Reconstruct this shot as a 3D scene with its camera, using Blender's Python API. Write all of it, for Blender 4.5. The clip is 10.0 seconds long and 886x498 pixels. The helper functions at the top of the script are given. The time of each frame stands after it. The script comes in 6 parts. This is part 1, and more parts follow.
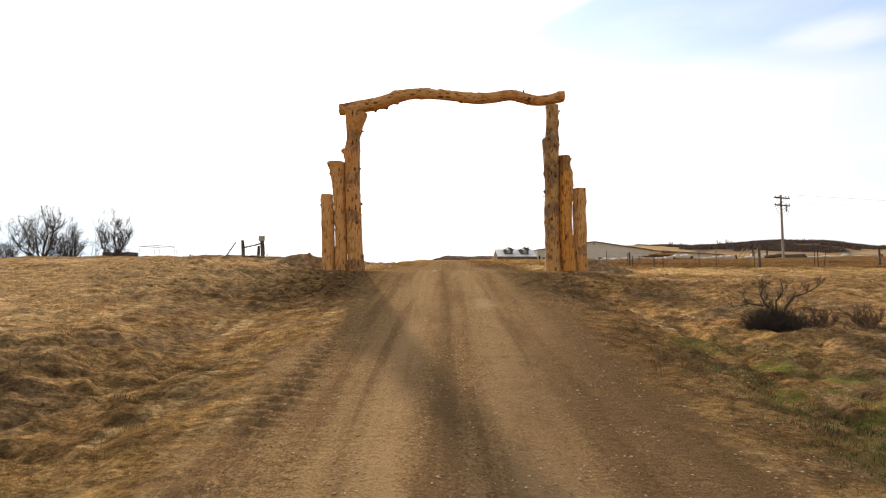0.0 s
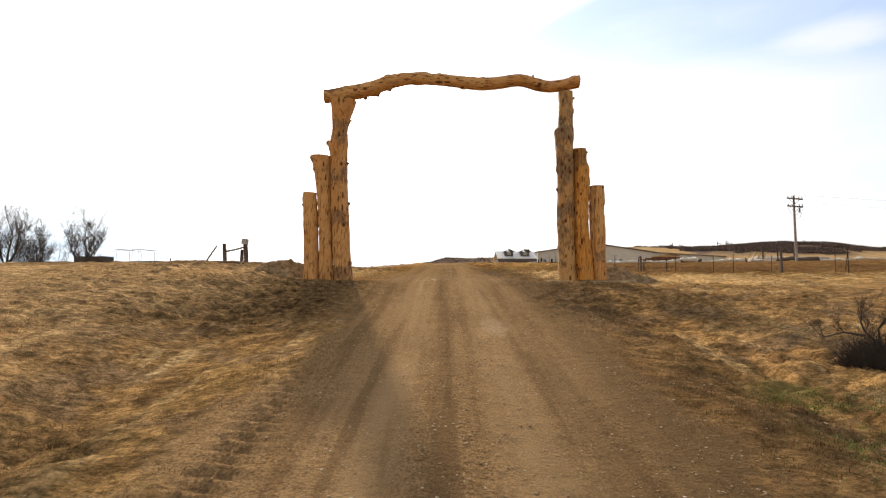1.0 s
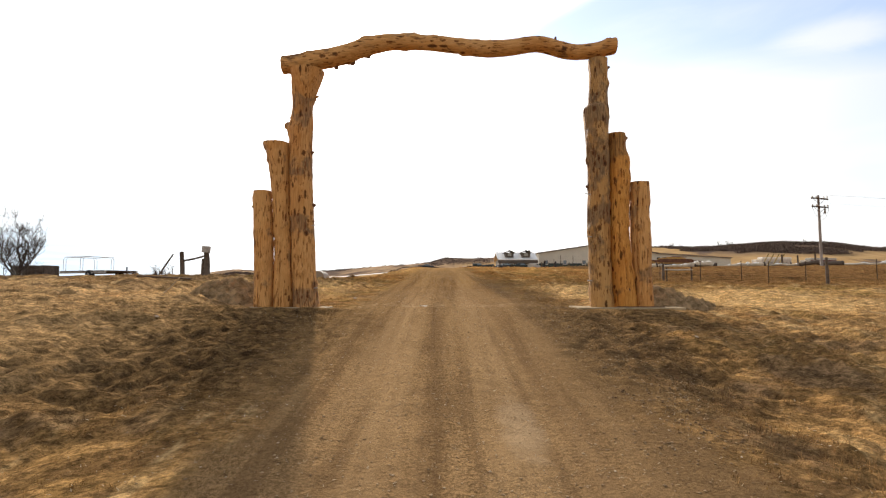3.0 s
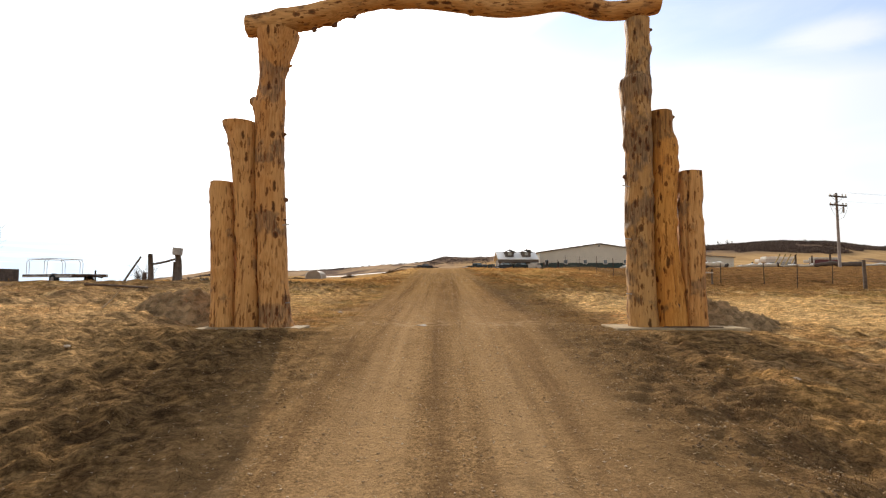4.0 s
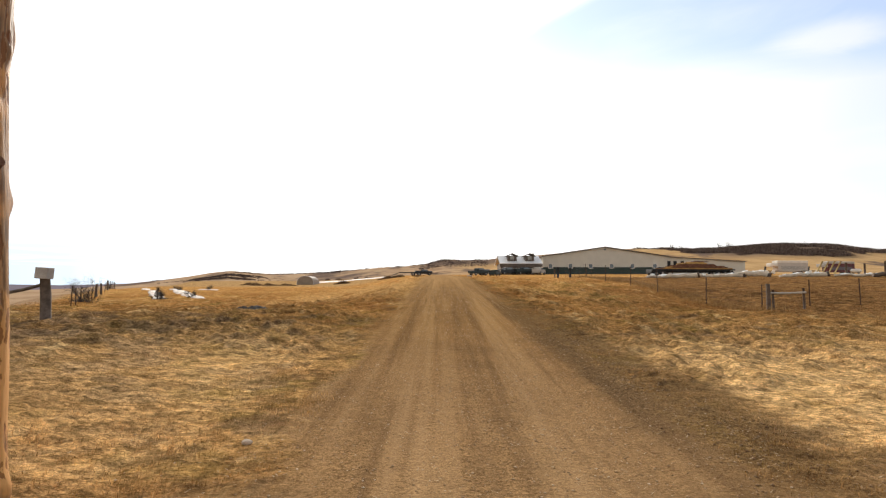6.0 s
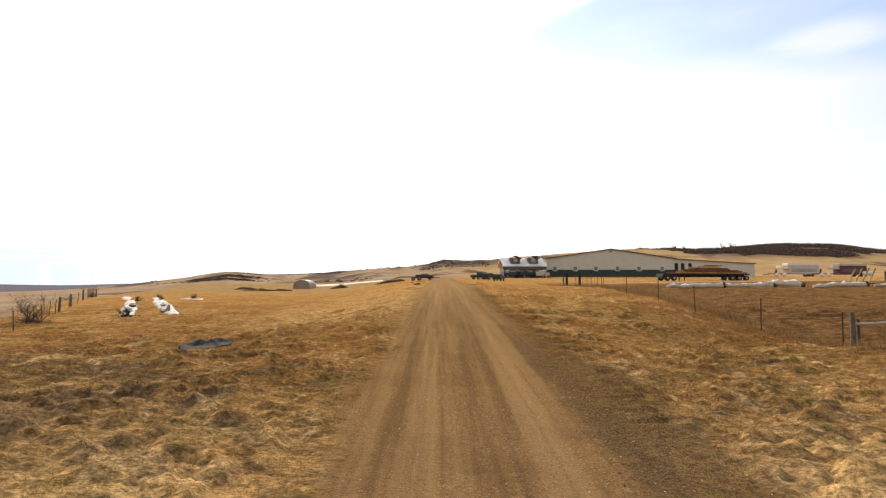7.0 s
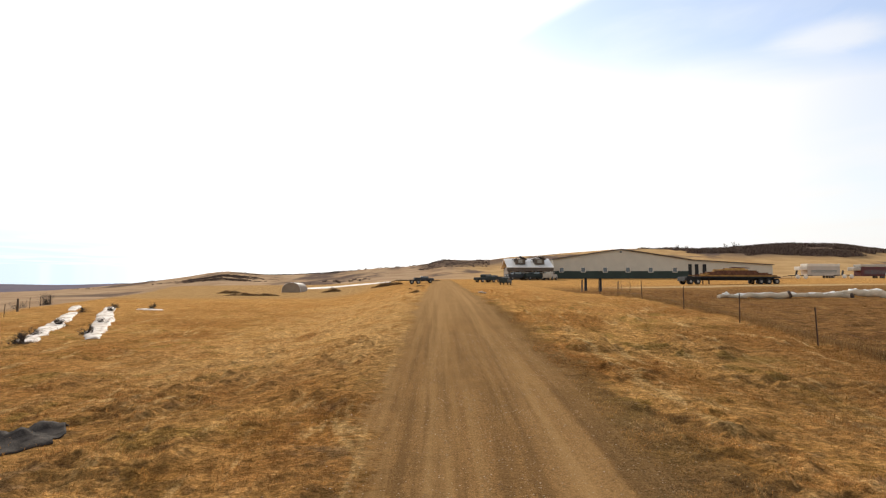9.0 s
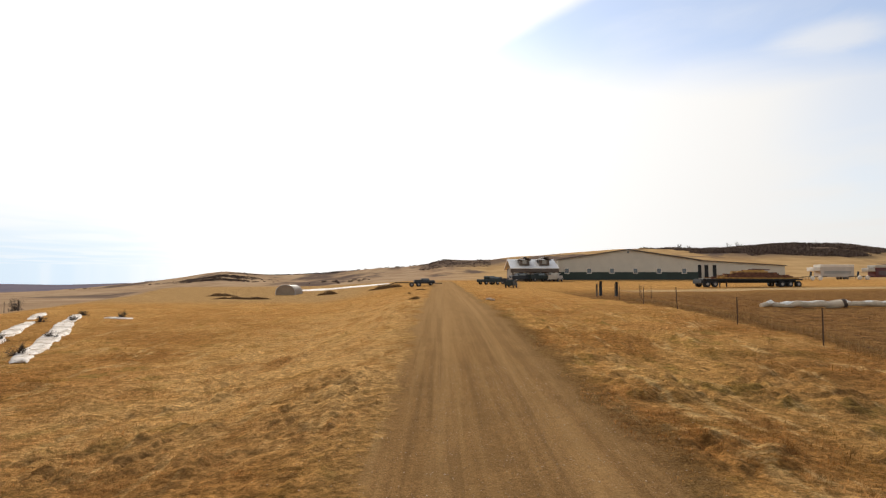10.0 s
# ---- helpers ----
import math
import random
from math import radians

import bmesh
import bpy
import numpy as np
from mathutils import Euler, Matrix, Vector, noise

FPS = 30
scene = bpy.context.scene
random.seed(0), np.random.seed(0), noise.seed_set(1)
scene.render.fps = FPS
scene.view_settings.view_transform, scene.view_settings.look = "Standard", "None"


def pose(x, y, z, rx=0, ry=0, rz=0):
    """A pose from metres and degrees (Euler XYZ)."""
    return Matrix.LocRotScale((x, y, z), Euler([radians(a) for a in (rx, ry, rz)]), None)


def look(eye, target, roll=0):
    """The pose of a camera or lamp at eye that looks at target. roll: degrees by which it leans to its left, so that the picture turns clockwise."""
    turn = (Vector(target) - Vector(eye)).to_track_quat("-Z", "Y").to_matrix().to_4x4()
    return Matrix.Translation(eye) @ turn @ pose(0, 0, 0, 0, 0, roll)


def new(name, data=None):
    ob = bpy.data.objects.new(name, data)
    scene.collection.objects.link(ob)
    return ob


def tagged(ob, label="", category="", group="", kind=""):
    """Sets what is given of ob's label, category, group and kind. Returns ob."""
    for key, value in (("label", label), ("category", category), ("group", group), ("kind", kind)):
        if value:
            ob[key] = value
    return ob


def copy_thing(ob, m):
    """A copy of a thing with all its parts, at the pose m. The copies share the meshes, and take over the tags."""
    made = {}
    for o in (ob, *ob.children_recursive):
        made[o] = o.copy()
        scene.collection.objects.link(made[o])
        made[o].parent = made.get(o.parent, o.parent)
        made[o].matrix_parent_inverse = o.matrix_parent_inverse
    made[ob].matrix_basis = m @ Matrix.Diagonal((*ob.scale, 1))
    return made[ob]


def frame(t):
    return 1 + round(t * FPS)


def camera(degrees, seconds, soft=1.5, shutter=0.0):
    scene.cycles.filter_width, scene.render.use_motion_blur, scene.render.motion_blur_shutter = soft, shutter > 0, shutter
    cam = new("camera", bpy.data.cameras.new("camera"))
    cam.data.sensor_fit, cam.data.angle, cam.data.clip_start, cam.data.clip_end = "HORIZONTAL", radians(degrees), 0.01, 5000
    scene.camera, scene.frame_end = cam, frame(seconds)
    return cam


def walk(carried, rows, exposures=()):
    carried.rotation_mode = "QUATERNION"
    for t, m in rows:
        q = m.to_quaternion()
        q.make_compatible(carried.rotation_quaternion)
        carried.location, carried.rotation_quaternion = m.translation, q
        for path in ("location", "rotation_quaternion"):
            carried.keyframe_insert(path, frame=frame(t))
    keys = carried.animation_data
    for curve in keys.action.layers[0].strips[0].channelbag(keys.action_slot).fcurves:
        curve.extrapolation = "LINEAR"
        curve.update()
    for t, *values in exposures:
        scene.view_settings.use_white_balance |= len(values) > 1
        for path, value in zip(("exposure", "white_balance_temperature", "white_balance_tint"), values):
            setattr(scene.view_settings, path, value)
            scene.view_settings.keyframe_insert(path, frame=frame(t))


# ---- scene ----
cam = camera(82.1, 10.0, soft=1.25)
PATH = [
    (0, (-0.348, -16.054, -0.382), (-0.347, -14.058, -0.251), 0.0),
    (0.5, (-0.349, -15.058, -0.281), (-0.348, -13.062, -0.146), -0.1),
    (1, (-0.328, -14.098, -0.134), (-0.325, -12.102, 0.003), -0.0),
    (1.5, (-0.297, -13.222, 0.013), (-0.294, -11.227, 0.15), 0.0),
    (2, (-0.253, -12.395, 0.141), (-0.25, -10.4, 0.278), 0.1),
    (2.5, (-0.222, -11.576, 0.299), (-0.218, -9.58, 0.437), 0.0),
    (4, (-0.288, -8.61, 0.696), (-0.278, -6.614, 0.828), -0.0),
    (4.5, (-0.378, -7.285, 0.829), (-0.365, -5.29, 0.965), -0.1),
    (5, (-0.483, -5.81, 0.95), (-0.468, -3.815, 1.087), -0.1),
    (5.5, (-0.598, -4.255, 1.134), (-0.578, -2.26, 1.275), -0.0),
    (7, (-0.754, 1.109, 2.339), (-0.738, 3.104, 2.479), 0.0),
    (7.5, (-0.796, 2.817, 2.606), (-0.78, 4.812, 2.746), -0.0),
    (8, (-0.852, 4.574, 2.738), (-0.836, 6.569, 2.878), -0.0),
    (8.5, (-0.908, 6.382, 2.89), (-0.889, 8.377, 3.027), -0.1),
    (9, (-0.952, 8.377, 3.011), (-0.934, 10.372, 3.149), 0.0),
    (9.5, (-1.033, 10.388, 3.182), (-1.013, 12.384, 3.317), -0.0),
    (10, (-1.121, 12.613, 3.433), (-1.104, 14.608, 3.57), 0.0),
]
walk(cam, [(t, look(eye, target, roll)) for t, eye, target, roll in PATH], ((0, 0.0), (8, 0.0), (9, -0.1), (10, -0.29)))

# ---- light ----
SUN_AZ, SUN_EL = radians(-14.0), radians(25.0)
SUN_DIR = Vector((math.sin(SUN_AZ) * math.cos(SUN_EL), math.cos(SUN_AZ) * math.cos(SUN_EL), math.sin(SUN_EL)))
sun_data = bpy.data.lights.new("sun", "SUN")
sun_data.energy, sun_data.angle, sun_data.color = 5.0, radians(1.6), (1.0, 0.93, 0.82)
sun = new("sun", sun_data)
sun.matrix_world = Matrix.Translation((0, 0, 60)) @ SUN_DIR.to_track_quat("Z", "Y").to_matrix().to_4x4()


class Nodes:
    """Short hand for building a node tree."""

    def __init__(self, tree):
        self.tree = tree
        tree.nodes.clear()

    def n(self, kind, **settings):
        node = self.tree.nodes.new(kind)
        for key, value in settings.items():
            if key == "ramp":
                ramp = node.color_ramp
                while len(ramp.elements) < len(value):
                    ramp.elements.new(0.5)
                for element, (at, col) in zip(ramp.elements, value):
                    element.position, element.color = at, (*col, 1) if len(col) == 3 else col
            else:
                setattr(node, key, value)
        return node

    def link(self, a, b):
        self.tree.links.new(a, b)

    def put(self, socket, value):
        if isinstance(value, bpy.types.NodeSocket):
            self.link(value, socket)
        elif isinstance(value, bpy.types.Node):
            self.link(value.outputs[0], socket)
        else:
            socket.default_value = value

    def math(self, op, a, b=0.0, c=0.0, clamp=False):
        node = self.n("ShaderNodeMath", operation=op, use_clamp=clamp)
        for socket, value in zip(node.inputs, (a, b, c)):
            self.put(socket, value)
        return node.outputs[0]

    def vec(self, op, a, b=(0, 0, 0), out=0):
        node = self.n("ShaderNodeVectorMath", operation=op)
        self.put(node.inputs[0], a)
        self.put(node.inputs[1], b)
        return node.outputs[out]

    def span(self, value, lo, hi, a=0.0, b=1.0):
        node = self.n("ShaderNodeMapRange", interpolation_type="SMOOTHSTEP")
        for socket, v in zip(node.inputs, (value, lo, hi, a, b)):
            self.put(socket, v)
        return node.outputs[0]

    def mix(self, fac, a, b, blend="MIX"):
        node = self.n("ShaderNodeMix", data_type="RGBA", blend_type=blend)
        self.put(node.inputs[0], fac)
        for socket, v in ((node.inputs[6], a), (node.inputs[7], b)):
            self.put(socket, (*v, 1) if isinstance(v, tuple) and len(v) == 3 else v)
        return node.outputs[2]

    def noise(self, vector, scale, detail=4.0, rough=0.55, distort=0.0):
        node = self.n("ShaderNodeTexNoise")
        self.put(node.inputs["Vector"], vector)
        node.inputs["Scale"].default_value, node.inputs["Detail"].default_value = scale, detail
        node.inputs["Roughness"].default_value, node.inputs["Distortion"].default_value = rough, distort
        return node.outputs[0]

    def scaled(self, vector, sx, sy, sz):
        return self.vec("MULTIPLY", vector, (sx, sy, sz))


world = bpy.data.worlds.new("sky")
scene.world = world
world.use_nodes = True
w = Nodes(world.node_tree)
sky = w.n("ShaderNodeTexSky", sky_type="NISHITA", sun_disc=False, sun_elevation=SUN_EL, sun_rotation=SUN_AZ, air_density=1.0, dust_density=0.6)
ray = w.n("ShaderNodeTexCoord").outputs["Generated"]
parts = w.n("ShaderNodeSeparateXYZ")
w.link(ray, parts.inputs[0])
up = w.math("MAXIMUM", parts.outputs[2], 0.03)
layer = w.n("ShaderNodeCombineXYZ")
w.put(layer.inputs[0], w.math("DIVIDE", parts.outputs[0], up))
w.put(layer.inputs[1], w.math("DIVIDE", parts.outputs[1], up))
wisp = w.noise(layer.outputs[0], 1.6, 6.0, 0.55, 0.6)
wisp2 = w.noise(layer.outputs[0], 0.5, 3.0, 0.5, 0.3)
edge = w.math("MULTIPLY", w.math("SUBTRACT", wisp, 0.5), 0.3)
# the opening in the high cloud lies right of one line and nearer than another
side_a = w.math("ADD", w.vec("DOT_PRODUCT", layer.outputs[0], (0.794, 0.607, 0), out=1), w.math("MULTIPLY", edge, 0.35))
side_b = w.math("ADD", w.vec("DOT_PRODUCT", layer.outputs[0], (0.0, -1.0, 0), out=1), edge)
gap = w.math("MULTIPLY", w.span(side_a, 1.38, 1.5), w.span(side_b, -2.75, -1.9))
gap = w.math("MULTIPLY", gap, w.span(wisp, 0.78, 0.45, 0.75, 1.0))
# one bright puff inside the opening and a pale blue stretch beside it
puff_ = w.vec("SUBTRACT", layer.outputs[0], (1.6, 1.96, 0.0))
puff_ = w.vec("LENGTH", w.scaled(puff_, 4.6, 7.5, 0.0), out=1)
gap = w.math("MULTIPLY", gap, w.span(w.math("ADD", puff_, w.math("MULTIPLY", edge, 7.0)), 0.2, 1.5, 0.4, 1.0))
pale = w.math("MULTIPLY", w.span(parts.outputs[0], 0.5, 0.66, 0.0, 0.42), w.math("MULTIPLY", w.span(parts.outputs[2], 0.03, 0.2), w.span(wisp2, 0.75, 0.35)))
gap = w.math("MAXIMUM", gap, pale)
low = w.math("MULTIPLY", w.span(parts.outputs[2], 0.17, 0.03), w.span(parts.outputs[0], -0.36, -0.6, 0.0, 1.0))
low = w.math("MULTIPLY", low, w.span(wisp2, 0.35, 0.6, 0.6, 1.0))
overhead = w.span(parts.outputs[2], 0.46, 0.85, 0.0, 0.75)
thin = w.math("MAXIMUM", w.math("MULTIPLY", gap, 0.66), overhead)
veil = w.math("SUBTRACT", 1.0, thin, clamp=True)
toward = w.math("MAXIMUM", w.vec("DOT_PRODUCT", ray, tuple(SUN_DIR), out=1), 0.0)
glow = w.math("ADD", w.math("ADD", 0.95, w.math("MULTIPLY", w.math("POWER", toward, 3.0), 0.55)), w.math("MULTIPLY", w.math("POWER", toward, 60.0), 3.0))
cloud = w.mix(low, (1.0, 0.985, 0.96), (0.72, 0.84, 0.95))
cloud = w.vec("SCALE", cloud)
cloud.node.inputs["Scale"].default_value = 1.0
w.link(glow, cloud.node.inputs["Scale"])
clear = w.vec("SCALE", sky.outputs[0])
clear.node.inputs["Scale"].default_value = 0.19
clear = w.mix(1.0, clear, (0.86, 0.98, 1.14), "MULTIPLY")
back = w.n("ShaderNodeBackground")
w.put(back.inputs[0], w.mix(veil, clear, cloud))
w.link(back.outputs[0], w.n("ShaderNodeOutputWorld").inputs[0])


# ---- materials ----
def surface(name, rough=0.85, spec=0.25):
    mat = bpy.data.materials.new(name)
    mat.use_nodes = True
    k = Nodes(mat.node_tree)
    bsdf = k.n("ShaderNodeBsdfPrincipled")
    bsdf.inputs["Roughness"].default_value = rough
    bsdf.inputs["Specular IOR Level"].default_value = spec
    k.link(bsdf.outputs[0], k.n("ShaderNodeOutputMaterial").inputs[0])
    k.bsdf = bsdf
    return mat, k


def relief(k, height, strength=0.5, distance=0.02):
    bump = k.n("ShaderNodeBump")
    bump.inputs["Strength"].default_value, bump.inputs["Distance"].default_value = strength, distance
    k.put(bump.inputs["Height"], height)
    k.link(bump.outputs[0], k.bsdf.inputs["Normal"])


def plain(name, colour, rough=0.7, metal=0.0, vary=0.25, scale=3.0, bump=0.15, spec=0.3):
    """A painted, metal or wooden surface with grain and stains at two scales."""
    mat, k = surface(name, rough, spec)
    at = k.n("ShaderNodeTexCoord").outputs["Object"]
    big, fine = k.noise(at, scale, 4.0), k.noise(at, scale * 11, 3.0)
    both = k.math("ADD", k.math("MULTIPLY", big, 0.65), k.math("MULTIPLY", fine, 0.35))
    dark = tuple(c * (1 - vary) for c in colour)
    light = tuple(min(1.0, c * (1 + vary)) for c in colour)
    k.put(k.bsdf.inputs["Base Color"], k.mix(k.span(both, 0.3, 0.7), dark, light))
    k.bsdf.inputs["Metallic"].default_value = metal
    k.put(k.bsdf.inputs["Roughness"], k.span(fine, 0.2, 0.8, max(0.05, rough - 0.12), min(1.0, rough + 0.12)))
    if bump:
        relief(k, both, bump, 0.01)
    return mat


def meadow(k, at):
    """Colour of the dry grassland, patch by patch, without its fine grain."""
    xyz = k.n("ShaderNodeSeparateXYZ")
    k.link(at, xyz.inputs[0])
    X, Y = xyz.outputs[0], xyz.outputs[1]
    flat = k.scaled(at, 1.0, 1.0, 0.0)
    moved = k.vec("ADD", flat, (31.0, -17.0, 0.0))
    wide = k.noise(flat, 0.13, 3.0, 0.55)
    patch = k.noise(flat, 0.55, 5.0, 0.62, 0.3)
    small = k.noise(k.scaled(moved, 0.75, 1.35, 1.0), 1.7, 5.0, 0.66, 0.3)
    col = k.mix(k.math("ADD", k.span(wide, 0.38, 0.62, 0.0, 0.6), k.span(Y, 3.0, 14.0, 0.0, 0.4), clamp=True), k.mix(k.span(Y, -2.0, 5.0), k.mix(k.span(k.math("ABSOLUTE", X), 3.2, 5.5), (0.41, 0.255, 0.115), (0.52, 0.335, 0.165)), (0.5, 0.32, 0.14)), k.mix(k.span(Y, 8.0, 24.0), (0.27, 0.152, 0.063), (0.37, 0.206, 0.088)))
    col = k.mix(k.math("MULTIPLY", k.span(patch, 0.48, 0.58), k.span(Y, 12.0, 26.0, 0.5, 0.25)), col, (0.22, 0.122, 0.054))
    col = k.mix(k.math("MULTIPLY", k.span(k.noise(moved, 0.8, 4.0, 0.6), 0.51, 0.62, 0.0, 0.75), k.span(Y, -3.0, 5.0, 0.25, 1.0)), col, (0.225, 0.162, 0.056))
    rust = k.math("MULTIPLY", k.span(k.noise(moved, 0.2, 4.0, 0.6), 0.44, 0.6), k.span(Y, 9.0, 16.0))
    col = k.mix(k.math("MULTIPLY", rust, 0.75), col, (0.25, 0.122, 0.045))
    sunk = k.math("MULTIPLY", k.span(X, 3.5, 8.0), k.math("MULTIPLY", k.span(Y, 5.0, 11.0), k.span(Y, 34.0, 20.0)))
    col = k.mix(k.math("MULTIPLY", sunk, 0.4), col, (0.155, 0.087, 0.04))
    # dull thatch and earth between the tussocks, most of it near the gate and low on the left
    left_low = k.math("MULTIPLY", k.span(X, -3.0, -7.0), k.span(Y, 22.0, 8.0))
    col = k.mix(k.math("MULTIPLY", left_low, k.span(patch, 0.4, 0.56, 0.25, 0.8)), col, (0.15, 0.095, 0.05))
    open_ = k.math("ADD", k.span(Y, 14.0, 1.0, 0.0, 0.04), k.math("MULTIPLY", left_low, 0.07))
    open_ = k.math("ADD", open_, k.span(Y, 26.0, 10.0, -0.07, 0.0))
    col = k.mix(k.span(k.math("ADD", small, open_), 0.52, 0.62, 0.0, 0.6), col, (0.15, 0.09, 0.048))
    col = k.mix(k.math("MULTIPLY", k.span(k.math("ADD", k.noise(moved, 0.95, 4.0, 0.6), open_), 0.55, 0.64), k.span(Y, 26.0, 13.0, 0.0, 0.55)), col, (0.18, 0.13, 0.095))
    # dark flecks by noise, painting in the shade of hollows between the clumps
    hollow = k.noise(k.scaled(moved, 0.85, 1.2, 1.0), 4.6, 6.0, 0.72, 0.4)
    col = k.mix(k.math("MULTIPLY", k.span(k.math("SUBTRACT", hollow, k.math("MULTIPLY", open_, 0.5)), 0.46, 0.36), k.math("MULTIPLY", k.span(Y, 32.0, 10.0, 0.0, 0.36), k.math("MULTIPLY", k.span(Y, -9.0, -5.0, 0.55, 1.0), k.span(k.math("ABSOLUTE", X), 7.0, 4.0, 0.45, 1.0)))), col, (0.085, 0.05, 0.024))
    # bleached straw in streaks that follow the road
    streak = k.noise(k.scaled(k.vec("ADD", flat, (5.0, 0.0, 0.0)), 1.9, 0.34, 1.0), 1.0, 5.0, 0.65, 0.5)
    col = k.mix(k.math("MULTIPLY", k.span(streak, 0.53, 0.66), k.span(small, 0.36, 0.55, 0.15, 0.8)), col, (0.5, 0.36, 0.2))
    line = k.math("ABSOLUTE", k.math("SUBTRACT", k.math("SUBTRACT", X, k.math("MULTIPLY", k.math("SUBTRACT", patch, 0.5), 2.2)), 3.5))
    bleached = k.math("MULTIPLY", k.span(line, 0.38, 0.05), k.math("MULTIPLY", k.span(Y, 9.0, 13.0), k.span(Y, 34.0, 24.0)))
    col = k.mix(k.math("MULTIPLY", bleached, k.math("MULTIPLY", k.span(small, 0.42, 0.55), k.span(wide, 0.42, 0.55, 0.2, 0.8))), col, (0.52, 0.38, 0.21))
    # trampled ground round the gate
    around = k.math("ADD", k.math("ABSOLUTE", k.math("ADD", Y, 3.1)), k.math("MULTIPLY", k.math("SUBTRACT", patch, 0.5), 3.0))
    trod = k.math("MULTIPLY", k.span(around, 3.4, 1.7), k.span(k.noise(flat, 0.75, 5.0, 0.65), 0.3, 0.52, 0.45, 0.95))
    trod = k.math("MULTIPLY", trod, k.math("MULTIPLY", k.math("MAXIMUM", k.span(X, 2.7, 3.5, 1.0, 0.2), k.math("MULTIPLY", k.span(Y, -2.8, -1.8), k.span(X, 6.0, 4.2, 0.0, 0.9))), k.span(X, -7.5, -4.5)))
    col = k.mix(trod, col, k.mix(k.span(hollow, 0.38, 0.62), (0.06, 0.038, 0.023), (0.21, 0.135, 0.07)))
    # close pale straw behind the gate
    mats = k.math("MULTIPLY", k.math("MULTIPLY", k.span(k.math("ABSOLUTE", X), 2.2, 3.4), k.span(X, 13.0, 9.0)), k.math("MULTIPLY", k.span(Y, 0.0, 1.5), k.span(Y, 10.0, 5.5)))
    col = k.mix(k.math("MULTIPLY", k.math("MULTIPLY", mats, k.span(X, -9.0, -3.0, 0.0, 1.0)), k.math("MULTIPLY", k.span(small, 0.34, 0.5, 0.25, 0.75), k.span(X, -1.0, 1.0, 0.6, 1.0))), col, (0.58, 0.4, 0.21))
    # dark broken earth along the right edge of the road
    dug = k.math("ABSOLUTE", k.math("SUBTRACT", k.math("ADD", X, k.math("MULTIPLY", k.math("SUBTRACT", patch, 0.5), 1.5)), 2.45))
    dug = k.math("MULTIPLY", k.span(dug, 0.95, 0.2), k.math("MULTIPLY", k.span(Y, 6.0, 1.0), k.span(hollow, 0.6, 0.42, 0.35, 1.0)))
    col = k.mix(k.math("MULTIPLY", dug, 0.55), col, (0.095, 0.056, 0.034))
    # pale tan bank beside the approach, with veiling glare lifted into its colour
    drift = k.math("MULTIPLY", k.math("SUBTRACT", wide, 0.5), 14.0)
    bank = k.math("MULTIPLY", k.span(k.math("ADD", X, k.math("MULTIPLY", drift, 0.4)), -3.2, -7.2), k.span(k.math("ADD", Y, drift), 7.0, -2.0))
    bank = k.math("MULTIPLY", bank, k.span(X, -34.0, -16.0))
    col = k.mix(k.math("MULTIPLY", bank, k.span(hollow, 0.36, 0.56, 0.3, 0.75)), col, (0.62, 0.415, 0.225))
    # damp dark earth showing through beside the start of the approach
    damp = k.math("MULTIPLY", k.span(k.math("ABSOLUTE", X), 2.4, 3.2), k.span(k.math("ADD", Y, k.math("MULTIPLY", patch, 4.0)), -6.5, -9.5))
    col = k.mix(k.math("MULTIPLY", damp, k.span(k.noise(moved, 0.7, 5.0, 0.65, 0.4), 0.46, 0.6, 0.12, 0.85)), col, k.mix(k.span(hollow, 0.4, 0.6), (0.05, 0.033, 0.022), (0.16, 0.1, 0.05)))
    # brown field beyond the wire fence
    field_line = k.math("SUBTRACT", X, k.math("ADD", 11.3, k.math("MULTIPLY", k.math("SUBTRACT", Y, 18.0), 0.02)))
    field = k.math("MULTIPLY", k.span(k.math("ADD", field_line, k.math("MULTIPLY", patch, 1.2)), 0.5, 1.1), k.span(Y, 11.0, 18.0))
    field = k.math("MULTIPLY", field, k.span(Y, 95.0, 60.0))
    umber = k.mix(k.span(small, 0.38, 0.62), (0.11, 0.06, 0.032), (0.23, 0.13, 0.062))
    umber = k.mix(k.span(streak, 0.58, 0.7, 0.0, 0.5), umber, (0.3, 0.2, 0.1))
    col = k.mix(k.math("MULTIPLY", field, 0.92), col, umber)
    # the open field further off is more even, haze painted in as lightening
    even = k.math("MULTIPLY", k.span(Y, 26.0, 60.0, 0.0, 0.6), k.math("SUBTRACT", 1.0, field))
    col = k.mix(even, col, k.mix(k.span(patch, 0.35, 0.65), (0.42, 0.24, 0.096), (0.58, 0.345, 0.15)))
    # greyer pasture round the shelter, paler cropped grass beside the road, a pale track across the yard
    col = k.mix(k.math("MULTIPLY", k.span(Y, 66.0, 80.0, 0.0, 0.75), k.span(X, -6.0, -16.0)), col, k.mix(k.span(small, 0.4, 0.6), (0.3, 0.21, 0.13), (0.44, 0.32, 0.2)))
    strip = k.math("MULTIPLY", k.math("MULTIPLY", k.span(X, -13.0, -7.0), k.span(X, -0.5, -2.0)), k.math("MULTIPLY", k.span(Y, 17.0, 25.0), k.span(Y, 70.0, 45.0)))
    col = k.mix(k.math("MULTIPLY", strip, k.span(patch, 0.38, 0.56, 0.2, 0.75)), col, (0.54, 0.36, 0.185))
    track = k.math("MULTIPLY", k.span(k.math("ABSOLUTE", k.math("SUBTRACT", k.math("ADD", Y, k.math("MULTIPLY", patch, 5.0)), 78.0)), 5.0, 2.5), k.span(X, 19.0, 26.0))
